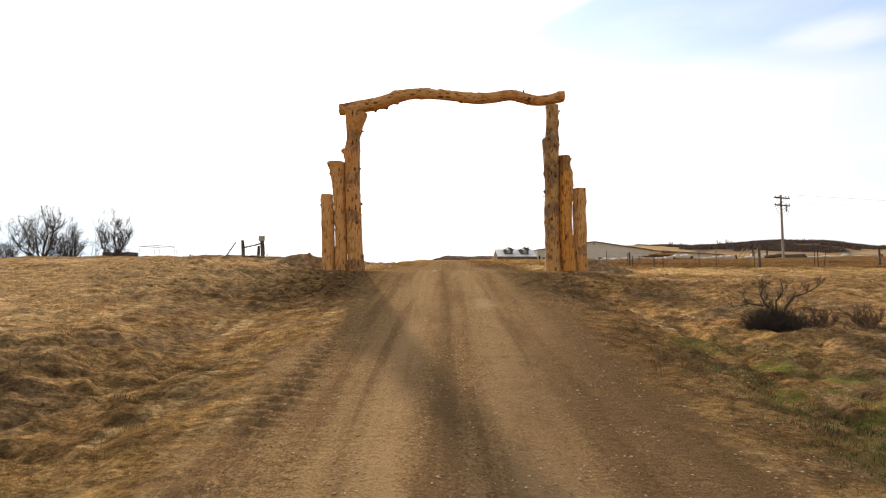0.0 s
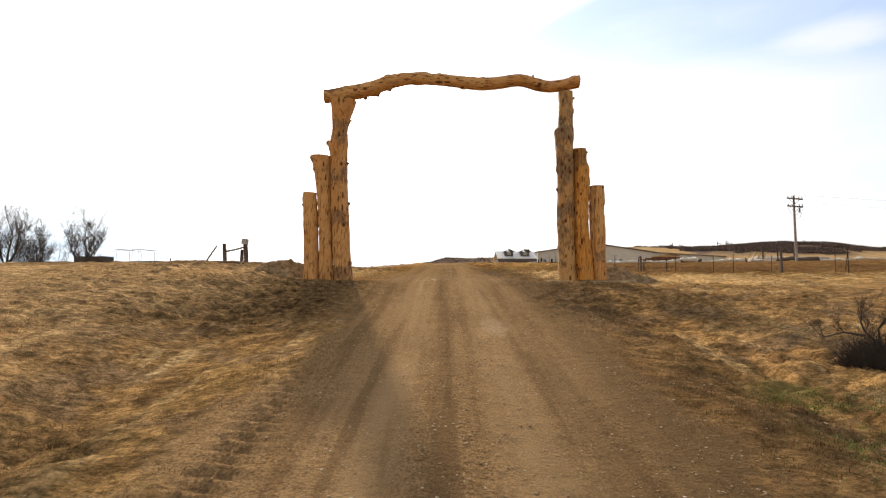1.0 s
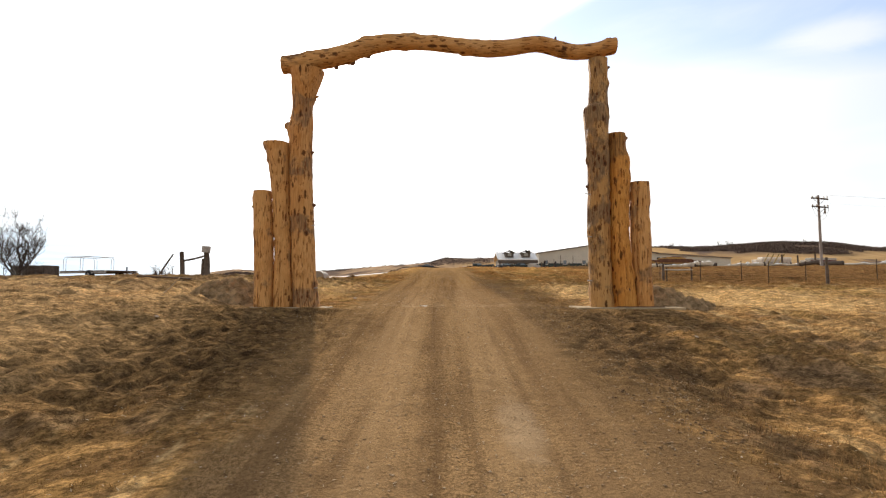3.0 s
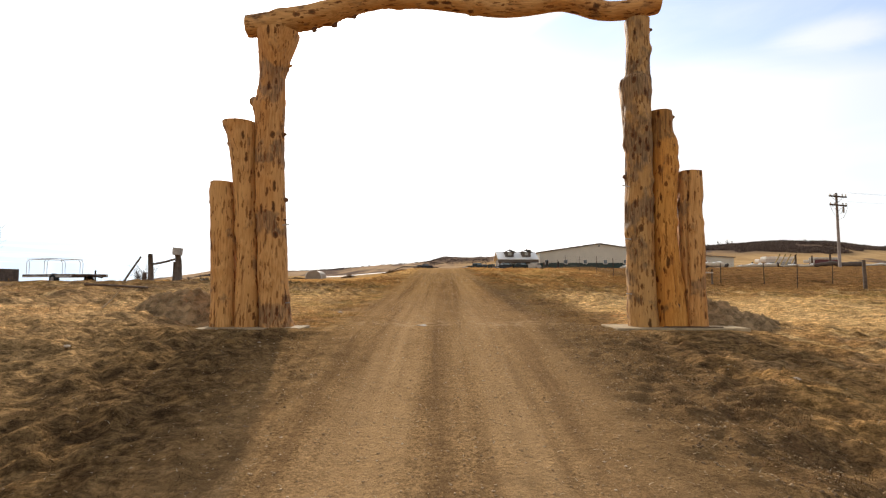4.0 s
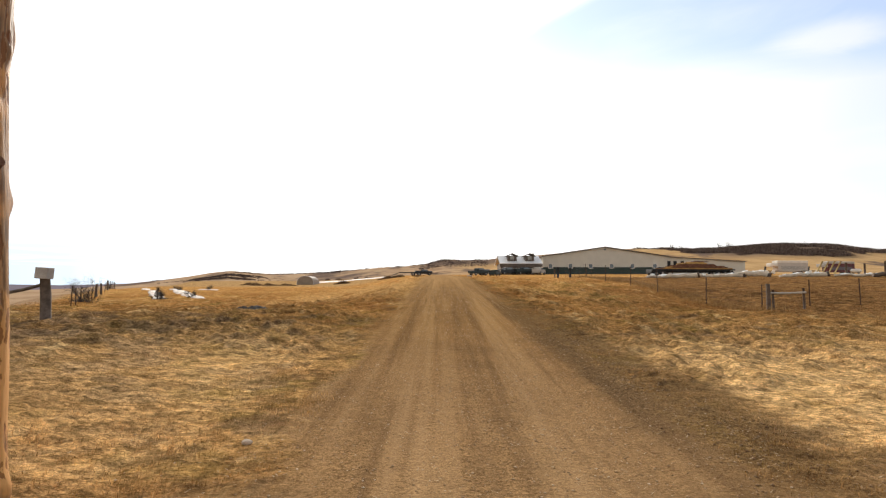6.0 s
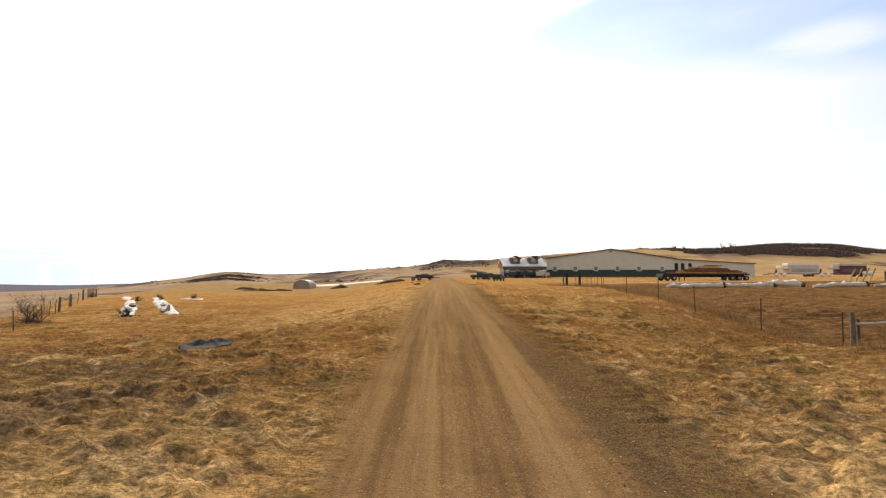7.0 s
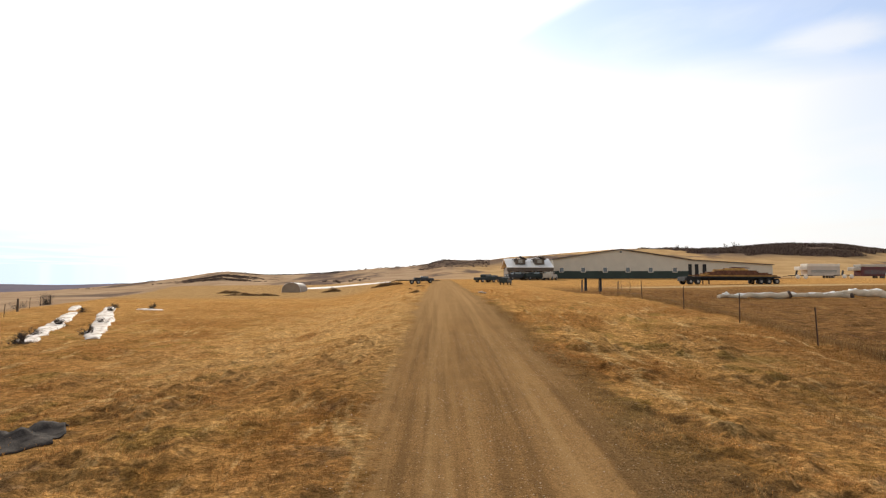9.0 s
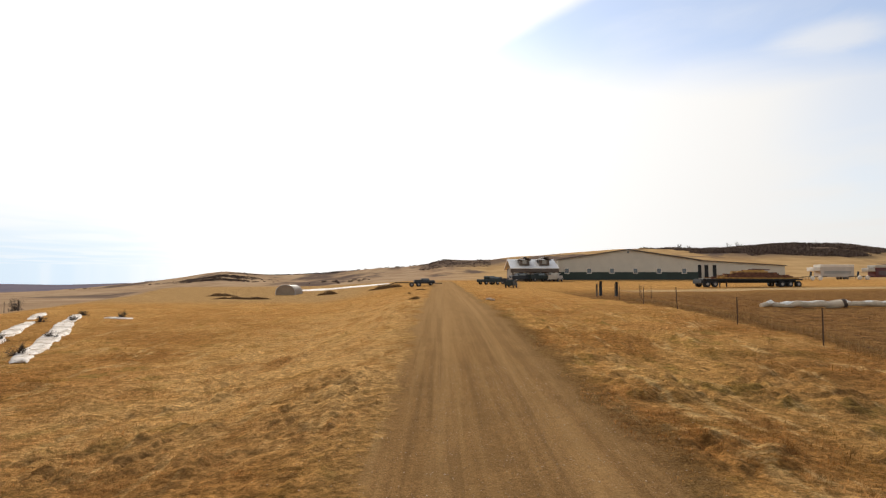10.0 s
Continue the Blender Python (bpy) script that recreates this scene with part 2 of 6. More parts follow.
    col = k.mix(k.math("MULTIPLY", track, 0.8), col, (0.46, 0.36, 0.26))
    # clump by clump the straw is paler or browner
    clump = k.math("ADD", k.math("MULTIPLY", k.noise(k.scaled(moved, 0.8, 1.3, 1.0), 3.4, 4.0, 0.62, 0.5), 0.5), k.math("MULTIPLY", k.noise(k.scaled(flat, 0.75, 1.3, 1.0), 8.5, 4.0, 0.65, 0.7), 0.5))
    shade = k.vec("SCALE", col)
    # painted-in light falloff: approach's start darker, and two belts past the gate
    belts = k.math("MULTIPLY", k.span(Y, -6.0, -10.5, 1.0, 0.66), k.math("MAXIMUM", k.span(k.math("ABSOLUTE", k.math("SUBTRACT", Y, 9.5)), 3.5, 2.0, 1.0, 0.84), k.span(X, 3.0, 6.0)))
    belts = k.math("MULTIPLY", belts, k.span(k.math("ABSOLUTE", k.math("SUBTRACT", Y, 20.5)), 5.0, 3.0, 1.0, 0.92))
    # one more painted-in dimming on the left, before the gate
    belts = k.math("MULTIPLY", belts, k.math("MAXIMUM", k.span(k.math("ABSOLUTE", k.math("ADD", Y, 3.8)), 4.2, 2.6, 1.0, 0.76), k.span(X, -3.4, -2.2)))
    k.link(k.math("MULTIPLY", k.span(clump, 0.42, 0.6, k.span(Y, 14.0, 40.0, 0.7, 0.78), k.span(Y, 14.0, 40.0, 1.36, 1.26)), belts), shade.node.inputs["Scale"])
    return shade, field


def make_ground():
    mat, k = surface("prairie_ground", 1.0, 0.0)
    at = k.n("ShaderNodeNewGeometry").outputs["Position"]
    xyz = k.n("ShaderNodeSeparateXYZ")
    k.link(at, xyz.inputs[0])
    X, Y = xyz.outputs[0], xyz.outputs[1]
    wide, mid = k.noise(at, 0.06, 3.0), k.noise(at, 0.45, 4.0, 0.6)
    tuft = k.noise(k.scaled(at, 1.0, 1.6, 1.0), 3.2, 5.0, 0.65, 0.4)
    fine = k.noise(at, 26.0, 4.0, 0.7)
    stalk = k.noise(k.scaled(at, 0.6, 1.0, 1.0), 44.0, 3.0, 0.6, 1.0)
    mat_lines = k.noise(k.scaled(at, 0.7, 1.25, 1.0), 8.0, 5.0, 0.68, 0.8)
    crumb = k.noise(k.scaled(at, 0.8, 1.2, 1.0), 15.0, 6.0, 0.75, 0.4)
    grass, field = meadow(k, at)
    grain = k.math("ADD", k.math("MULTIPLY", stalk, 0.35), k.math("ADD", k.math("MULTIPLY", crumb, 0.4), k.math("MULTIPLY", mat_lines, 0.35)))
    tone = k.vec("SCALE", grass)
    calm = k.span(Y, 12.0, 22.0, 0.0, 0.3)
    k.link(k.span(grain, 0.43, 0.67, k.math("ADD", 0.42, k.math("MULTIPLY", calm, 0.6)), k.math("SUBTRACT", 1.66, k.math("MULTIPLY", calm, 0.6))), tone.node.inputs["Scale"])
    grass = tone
    # green shoots in the ditch beside the approach
    green_x = k.math("MULTIPLY", k.math("SUBTRACT", X, 3.5), 0.95)
    green_y = k.math("MULTIPLY", k.math("ADD", Y, 11.6), 0.28)
    near = k.math("ADD", k.math("MULTIPLY", green_x, green_x), k.math("MULTIPLY", green_y, green_y))
    green = k.math("MULTIPLY", k.span(near, 1.3, 0.2), k.span(k.noise(at, 1.9, 4.0, 0.7), 0.47, 0.62))
    grass = k.mix(k.math("MULTIPLY", green, 0.9), grass, (0.13, 0.15, 0.038))
    # gravel road: even brown grit, faintly paler where wheels run, its edges lost in the trodden earth at the gate
    across = k.math("ADD", k.math("ABSOLUTE", k.math("ADD", X, 0.12)), k.math("MULTIPLY", k.math("SUBTRACT", mid, 0.5), 1.5))
    across = k.math("ADD", across, k.math("MULTIPLY", k.math("SUBTRACT", tuft, 0.5), 1.1))
    blur = k.span(k.math("ABSOLUTE", k.math("ADD", Y, 2.6)), 5.5, 2.0, 0.0, 1.0)
    road = k.math("MULTIPLY", k.mix(blur, k.span(across, 2.15, 1.75), k.span(across, 2.9, 0.9)), k.span(Y, 150.0, 110.0))
    cells = k.n("ShaderNodeTexVoronoi")
    cells.inputs["Scale"].default_value = 34.0
    k.link(at, cells.inputs["Vector"])
    gravel = k.noise(at, 44.0, 4.0, 0.75)
    grit = k.mix(k.span(k.math("ADD", k.math("MULTIPLY", gravel, 0.7), k.math("MULTIPLY", crumb, 0.3)), 0.36, 0.64), k.mix(k.span(Y, 1.0, 9.0), (0.12, 0.073, 0.035), (0.125, 0.073, 0.035)), k.mix(k.span(Y, 1.0, 9.0), (0.45, 0.285, 0.14), (0.4, 0.242, 0.118)))
    grit = k.mix(k.span(k.noise(at, 0.9, 5.0, 0.65), 0.46, 0.64, 0.0, 0.45), grit, (0.17, 0.104, 0.052))
    stones = k.math("MULTIPLY", k.span(cells.outputs["Distance"], 0.26, 0.1), k.span(k.noise(at, 9.0, 2.0), 0.52, 0.66))
    grit = k.mix(k.math("MULTIPLY", stones, 0.7), grit, (0.5, 0.37, 0.22))
    lanes = k.noise(k.scaled(at, 2.8, 0.03, 1.0), 1.6, 3.0, 0.55)
    rut = k.math("ABSOLUTE", k.math("SUBTRACT", k.math("ABSOLUTE", k.math("ADD", X, 0.12)), 0.85))
    pale_rut = k.math("ADD", k.span(rut, 0.45, 0.1, 0.0, 0.3), k.span(lanes, 0.45, 0.66, -0.05, 0.35))
    grit = k.mix(k.math("MULTIPLY", pale_rut, 0.85), grit, (0.45, 0.295, 0.155))
    grit = k.mix(k.span(lanes, 0.47, 0.36, 0.0, 0.5), grit, (0.15, 0.09, 0.046))
    # wheel tracks up to the gate, with a dark line left between them
    approach = k.span(Y, 5.0, -1.0)
    sway = k.math("ADD", X, k.math("MULTIPLY", k.math("SUBTRACT", mid, 0.5), 0.3))
    for centre, half, share, shade in ((-0.32, 0.16, 0.42, (0.15, 0.09, 0.046)), (-0.75, 0.28, 0.5, (0.47, 0.312, 0.165)), (0.3, 0.36, 0.5, (0.47, 0.312, 0.165)), (0.85, 0.2, 0.4, (0.17, 0.104, 0.054)), (1.2, 0.2, 0.3, (0.42, 0.275, 0.142))):
        band = k.span(k.math("ABSOLUTE", k.math("SUBTRACT", sway, centre)), half, half * 0.3)
        band = k.math("MULTIPLY", k.math("MULTIPLY", band, approach), k.span(k.noise(k.scaled(at, 1.0, 0.3, 1.0), 2.6, 4.0, 0.65), 0.34, 0.58, 0.25, share))
        grit = k.mix(band, grit, shade)
    grit = k.mix(k.span(Y, 12.0, 45.0, 0.0, 0.55), grit, (0.44, 0.29, 0.165))
    grit = k.mix(k.math("MULTIPLY", k.span(X, 0.5, 1.6, 0.0, 0.5), approach), grit, (0.17, 0.105, 0.054))
    # washed-out gravel on the approach and a pale seam across the road at the gate
    px_, py_ = k.math("MULTIPLY", k.math("SUBTRACT", X, 0.45), 4.0), k.math("MULTIPLY", k.math("ADD", Y, 6.2), 1.1)
    spot = k.span(k.math("ADD", k.math("ADD", k.math("MULTIPLY", px_, px_), k.math("MULTIPLY", py_, py_)), k.math("MULTIPLY", tuft, 1.6)), 1.7, 0.8)
    seam = k.math("MULTIPLY", k.span(k.math("ABSOLUTE", k.math("SUBTRACT", Y, k.math("ADD", 0.1, k.math("MULTIPLY", mid, 0.5)))), 0.5, 0.1), k.span(k.noise(at, 5.0, 3.0), 0.48, 0.62))
    grit = k.mix(k.math("MULTIPLY", k.math("MAXIMUM", spot, seam), 0.55), grit, (0.52, 0.38, 0.24))
    # shoulder of loose dark gravel between road and grass
    verge = k.span(k.math("ADD", k.math("ADD", X, 0.12), k.math("ADD", k.math("MULTIPLY", k.math("SUBTRACT", mid, 0.5), 0.9), k.math("MULTIPLY", k.math("SUBTRACT", tuft, 0.5), 0.6))), 1.25, 1.6)
    dark_grit = k.mix(k.span(fine, 0.35, 0.65), (0.04, 0.025, 0.014), (0.2, 0.132, 0.072))
    grit = k.mix(k.math("MULTIPLY", verge, k.math("MULTIPLY", k.span(Y, 1.0, 4.0, 0.25, 0.75), k.span(Y, 20.0, 12.0, 0.3, 1.0))), grit, dark_grit)
    shoulder = k.math("MULTIPLY", k.span(k.math("SUBTRACT", across, k.math("MULTIPLY", k.span(X, 0.0, 1.0, 0.0, 0.55), k.span(Y, 22.0, 14.0))), 2.9, 2.1), k.span(Y, 60.0, 30.0))
    grass = k.mix(k.math("MULTIPLY", shoulder, k.math("MULTIPLY", k.span(X, -1.0, 1.0, 0.25, 0.75), k.span(Y, -6.0, 2.0, 0.35, 1.0))), grass, dark_grit)
    # brush on the far slopes
    edge_line = k.math("MAXIMUM", k.math("SUBTRACT", -5.4, k.math("MULTIPLY", Y, 0.62)), k.math("SUBTRACT", -15.6, k.math("MULTIPLY", Y, 0.37)))
    valley = k.math("MULTIPLY", k.span(k.math("SUBTRACT", X, edge_line), 0.0, -2.1), k.span(Y, 14.0, 26.0))
    far = k.math("MAXIMUM", k.span(Y, 170.0, 300.0), valley)
    brush = k.math("MULTIPLY", k.span(Y, 170.0, 300.0), k.span(k.noise(k.scaled(at, 1.0, 0.5, 1.0), 0.014, 5.0, 0.6), 0.52, 0.6))
    aside = k.math("DIVIDE", k.math("MULTIPLY", X, 600.0), k.math("MAXIMUM", Y, 80.0))
    dark_right = k.math("MULTIPLY", k.span(Y, 400.0, 460.0), k.math("MULTIPLY", k.span(aside, 290.0, 360.0), k.span(aside, 540.0, 460.0)))
    dark_mid = k.math("MULTIPLY", k.span(Y, 430.0, 480.0), k.math("MULTIPLY", k.span(X, -30.0, -5.0), k.span(X, 75.0, 50.0)))
    brush = k.math("MAXIMUM", brush, k.math("MULTIPLY", k.math("MAXIMUM", dark_right, dark_mid), 0.9))
    hill = k.mix(k.math("MULTIPLY", far, 0.85), grass, k.mix(k.span(wide, 0.35, 0.65), k.mix(k.span(X, 0.0, 40.0), (0.29, 0.185, 0.11), (0.35, 0.21, 0.092)), k.mix(k.span(X, 0.0, 40.0), (0.41, 0.275, 0.165), (0.47, 0.3, 0.135))))
    hill = k.mix(brush, hill, (0.115, 0.08, 0.066))
    # aerial haze painted in: ground turns blue-grey with distance
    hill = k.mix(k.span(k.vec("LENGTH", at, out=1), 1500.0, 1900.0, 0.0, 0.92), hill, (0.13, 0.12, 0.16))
    # light falloff painted into the road: dimmed towards the start, most at right
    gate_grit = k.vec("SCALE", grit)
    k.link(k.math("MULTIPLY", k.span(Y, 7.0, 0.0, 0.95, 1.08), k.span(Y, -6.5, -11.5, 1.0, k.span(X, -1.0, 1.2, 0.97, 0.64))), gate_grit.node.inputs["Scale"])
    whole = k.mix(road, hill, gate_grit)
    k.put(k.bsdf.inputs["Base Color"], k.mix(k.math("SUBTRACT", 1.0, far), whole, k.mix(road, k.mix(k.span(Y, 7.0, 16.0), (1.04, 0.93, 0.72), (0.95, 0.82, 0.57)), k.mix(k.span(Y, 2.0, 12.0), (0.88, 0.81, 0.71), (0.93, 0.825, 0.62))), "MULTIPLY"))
    # straw and dust scatter light at a low angle
    k.bsdf.inputs["Sheen Weight"].default_value, k.bsdf.inputs["Sheen Roughness"].default_value = 0.08, 0.25
    k.bsdf.inputs["Sheen Tint"].default_value = (1.0, 0.68, 0.36, 1.0)
    high = k.math("ADD", k.math("MULTIPLY", stalk, 0.5), k.math("ADD", fine, k.math("MULTIPLY", stones, 0.5)))
    loose = k.math("SUBTRACT", 1.0, k.math("MULTIPLY", road, k.span(Y, -1.0, 4.0, 0.35, 0.6)))
    clods = k.math("MULTIPLY", k.math("ADD", k.math("MULTIPLY", crumb, 1.3), k.math("MULTIPLY", mat_lines, 0.7)), loose)
    relief(k, k.math("ADD", high, k.math("MULTIPLY", clods, 2.0)), 0.55, 0.045)
    return mat


def make_wood(name="peeled_pine", grey=0.57, more=0.0, tint=(1.0, 0.9, 0.78), smudges=()):
    """Peeled pine: golden sapwood, red-brown knots and flecks where bark and branches were, grey smudges."""
    mat, k = surface(name, 0.72, 0.14)
    coords = k.n("ShaderNodeTexCoord").outputs["Object"]
    seed = k.n("ShaderNodeObjectInfo").outputs["Random"]
    at = k.vec("ADD", coords, (0, 0, 0))
    shift = k.n("ShaderNodeCombineXYZ")
    k.put(shift.inputs[0], k.math("MULTIPLY", seed, 17.0))
    k.put(shift.inputs[2], k.math("MULTIPLY", seed, 31.0))
    k.link(shift.outputs[0], at.node.inputs[1])
    grain = k.noise(k.scaled(at, 1.0, 1.0, 0.09), 42.0, 4.0, 0.6)
    broad = k.noise(k.scaled(at, 1.0, 1.0, 0.4), 2.4, 4.0, 0.6)
    base = k.mix(k.span(grain, 0.3, 0.7), (0.42, 0.215, 0.074), (0.64, 0.375, 0.15))
    base = k.mix(k.span(broad, 0.38, 0.66, 0.0, 0.6), base, (0.62, 0.35, 0.13))
    ruddy = k.span(k.noise(k.scaled(at, 1.0, 1.0, 0.3), 1.3, 3.0), 0.44, 0.6, 0.0, 0.85)
    base = k.mix(ruddy, base, k.mix(k.span(grain, 0.3, 0.7), (0.42, 0.19, 0.058), (0.6, 0.31, 0.1)))
    smudge = k.noise(k.scaled(at, 1.0, 1.0, 0.75), 2.3, 5.0, 0.6, 0.3)
    rise = k.n("ShaderNodeSeparateXYZ")
    k.link(coords, rise.inputs[0])
    for centre, half in smudges:
        smudge = k.math("ADD", smudge, k.span(k.math("ABSOLUTE", k.math("SUBTRACT", rise.outputs[2], centre)), half, half * 0.3, 0.0, 0.13))
    stain = k.span(smudge, grey, grey + 0.1)
    base = k.mix(k.math("MULTIPLY", stain, 0.78), base, k.mix(k.span(grain, 0.35, 0.65), (0.08, 0.06, 0.046), (0.33, 0.2, 0.105)))
    swirl = k.n("ShaderNodeTexNoise")
    swirl.inputs["Scale"].default_value, swirl.inputs["Detail"].default_value = 14.0, 5.0
    k.link(at, swirl.inputs["Vector"])
    bend = k.vec("SCALE", k.vec("SUBTRACT", swirl.outputs["Color"], (0.5, 0.5, 0.5)))
    bend.node.inputs["Scale"].default_value = 0.055
    warp = k.vec("ADD", at, bend)
    marks, cores = [], []
    for scale, stretch, size, share in ((5.4, 0.62, 0.24, 0.55 - more), (9.5, 0.3, 0.3, 0.42 - more), (20.0, 0.16, 0.38, 0.38 - more)):
        cells = k.n("ShaderNodeTexVoronoi")
        cells.inputs["Scale"].default_value = scale
        k.put(cells.inputs["Vector"], k.scaled(warp, 1.0, 1.0, stretch))
        chosen = k.n("ShaderNodeSeparateColor")
        k.link(cells.outputs["Color"], chosen.inputs[0])
        limit = k.math("MULTIPLY", k.math("ADD", 0.55, k.math("MULTIPLY", chosen.outputs[1], 0.6)), size)
        inside = k.math("SUBTRACT", limit, cells.outputs["Distance"])
        pick = k.span(chosen.outputs[0], share, share + 0.03)
        marks.append(k.math("MULTIPLY", k.span(inside, 0.0, 0.05), pick))
        cores.append(k.math("MULTIPLY", k.span(inside, 0.08, 0.16), pick))
    groups = k.span(k.noise(k.scaled(at, 1.0, 1.0, 0.6), 3.1, 3.0, 0.55), 0.36 - more, 0.5 - more)
    scar = k.math("MAXIMUM", k.math("MAXIMUM", marks[0], k.math("MULTIPLY", marks[1], groups)), k.math("MULTIPLY", k.math("MULTIPLY", marks[2], groups), 0.8))
    core = k.math("MAXIMUM", cores[0], k.math("MULTIPLY", cores[1], groups))
    streak = k.span(k.noise(k.scaled(at, 1.0, 1.0, 0.06), 11.0, 4.0, 0.6), 0.52, 0.72, 0.0, 0.5)
    base = k.mix(streak, base, (0.32, 0.15, 0.05))
    dash = k.math("MULTIPLY", k.span(k.noise(k.scaled(at, 1.0, 1.0, 0.13), 34.0, 2.0, 0.5, 0.3), 0.63, 0.68), k.span(k.noise(at, 2.1, 2.0), 0.42, 0.56))
    base = k.mix(k.math("MULTIPLY", dash, 0.75), base, (0.13, 0.058, 0.024))
    cracks = k.span(k.noise(k.scaled(at, 1.0, 1.0, 0.03), 30.0, 2.0, 0.5, 0.4), 0.69, 0.73)
    base = k.mix(k.math("MULTIPLY", cracks, 0.7), base, (0.09, 0.042, 0.02))
    base = k.mix(k.math("MULTIPLY", scar, 0.86), base, k.mix(core, (0.14, 0.05, 0.017), (0.035, 0.016, 0.009)))
    k.put(k.bsdf.inputs["Base Color"], k.mix(1.0, base, tint, "MULTIPLY"))
    k.put(k.bsdf.inputs["Roughness"], k.span(scar, 0.0, 1.0, 0.68, 0.9))
    relief(k, k.math("SUBTRACT", k.math("ADD", k.math("MULTIPLY", grain, 0.5), k.math("MULTIPLY", broad, 0.8)), k.math("ADD", k.math("MULTIPLY", scar, 0.7), k.math("ADD", cracks, dash))), 0.6, 0.02)
    return mat


def make_end_grain():
    mat, k = surface("sawn_end", 0.75, 0.2)
    at = k.n("ShaderNodeTexCoord").outputs["Object"]
    rings = k.n("ShaderNodeTexWave", wave_type="RINGS", rings_direction="Z")
    rings.inputs["Scale"].default_value, rings.inputs["Distortion"].default_value = 14.0, 2.5
    k.link(at, rings.inputs["Vector"])
    col = k.mix(rings.outputs[1], (0.2, 0.115, 0.06), (0.36, 0.235, 0.135))
    k.put(k.bsdf.inputs["Base Color"], k.mix(k.span(k.noise(at, 7.0), 0.45, 0.7, 0.0, 0.5), col, (0.12, 0.085, 0.06)))
    relief(k, rings.outputs[1], 0.3, 0.006)
    return mat


def make_meadow_blades(name, low, high_, glow_=0.15):
    """Grass in the colour of the patch that it grows on, each blade a little lighter or darker."""
    mat, k = surface(name, 0.95, 0.02)
    geo = k.n("ShaderNodeNewGeometry")
    col, field = meadow(k, geo.outputs["Position"])
    place = k.n("ShaderNodeSeparateXYZ")
    k.link(geo.outputs["Position"], place.inputs[0])
    tone = k.vec("SCALE", k.mix(1.0, col, k.mix(k.span(place.outputs[1], 7.0, 16.0), (1.06, 0.96, 0.77), (1.1, 0.94, 0.68)), "MULTIPLY"))
    k.link(k.span(geo.outputs["Random Per Island"], 0.0, 1.0, low, high_), tone.node.inputs["Scale"])
    k.put(k.bsdf.inputs["Base Color"], tone)
    through_ = k.n("ShaderNodeBsdfTranslucent")
    k.put(through_.inputs[0], tone)
    both = k.n("ShaderNodeMixShader")
    both.inputs[0].default_value = glow_
    k.link(k.bsdf.outputs[0], both.inputs[1])
    k.link(through_.outputs[0], both.inputs[2])
    out = next(n for n in k.tree.nodes if n.type == "OUTPUT_MATERIAL")
    k.link(both.outputs[0], out.inputs[0])
    return mat


def make_blades(name, dark, light, tip, glow_=0.0):
    mat, k = surface(name, 0.95, 0.02)
    pick = k.n("ShaderNodeNewGeometry").outputs["Random Per Island"]
    at = k.n("ShaderNodeNewGeometry").outputs["Position"]
    tone = k.math("ADD", k.math("MULTIPLY", pick, 0.42), k.math("ADD", k.math("MULTIPLY", k.noise(at, 2.3, 4.0, 0.6), 0.5), k.math("MULTIPLY", k.noise(at, 0.35, 3.0), 0.25)))
    col = k.mix(k.span(tone, 0.3, 0.66), dark, light)
    col = k.mix(k.span(tone, 0.66, 0.88), col, tip)
    k.put(k.bsdf.inputs["Base Color"], col)
    through_ = k.n("ShaderNodeBsdfTranslucent")
    k.put(through_.inputs[0], col)
    both = k.n("ShaderNodeMixShader")
    both.inputs[0].default_value = glow_
    k.link(k.bsdf.outputs[0], both.inputs[1])
    k.link(through_.outputs[0], both.inputs[2])
    out = next(n for n in k.tree.nodes if n.type == "OUTPUT_MATERIAL")
    k.link(both.outputs[0], out.inputs[0])
    return mat


M_GROUND, M_WOOD, M_END = make_ground(), make_wood(more=0.07), make_end_grain()
M_BARKY = make_wood("weathered_pine", 0.48, 0.14, (0.82, 0.79, 0.72), ((4.3, 0.5), (3.2, 0.35), (1.9, 0.3)))
M_TALL = make_wood("tall_pine", 0.54, 0.09, (0.98, 0.87, 0.75), ((0.12, 0.4), (1.7, 0.35), (2.9, 0.3)))
M_ORANGE = make_wood("orange_pine", 0.6, 0.03, (1.0, 0.79, 0.45), ((3.45, 0.55), (3.5, 0.4)))
M_KNOT = plain("branch_scar", (0.14, 0.06, 0.028), 0.8, vary=0.45, scale=20)
M_CONCRETE = plain("concrete", (0.36, 0.265, 0.155), 0.95, vary=0.35, scale=2.6, bump=0.3, spec=0.05)
M_SOIL = plain("dug_soil", (0.25, 0.16, 0.08), 0.97, vary=0.6, scale=6.0, bump=0.9, spec=0.0)
M_STEEL = plain("rusty_steel", (0.07, 0.042, 0.03), 0.75, 0.3, vary=0.4, scale=8)
M_WIRE = plain("galvanised_wire", (0.34, 0.3, 0.26), 0.6, 0.3, bump=0)
M_GREYWOOD = plain("weathered_wood", (0.11, 0.078, 0.055), 0.9, vary=0.4, scale=9, bump=0.4)
M_POLE = plain("utility_pole_wood", (0.27, 0.21, 0.17), 0.9, vary=0.3, scale=6)
M_TWIG = plain("bare_twigs", (0.06, 0.043, 0.031), 0.9, vary=0.4, scale=4, bump=0)
M_GRASS = make_meadow_blades("dry_grass", 0.78, 1.42, 0.3)
M_GREEN = make_blades("green_shoots", (0.05, 0.07, 0.018), (0.12, 0.15, 0.04), (0.3, 0.26, 0.1))
M_BRUSH = make_blades("brush", (0.075, 0.052, 0.042), (0.15, 0.105, 0.082), (0.24, 0.17, 0.12))
M_GOLD = make_meadow_blades("field_grass", 0.78, 1.28, 0.35)
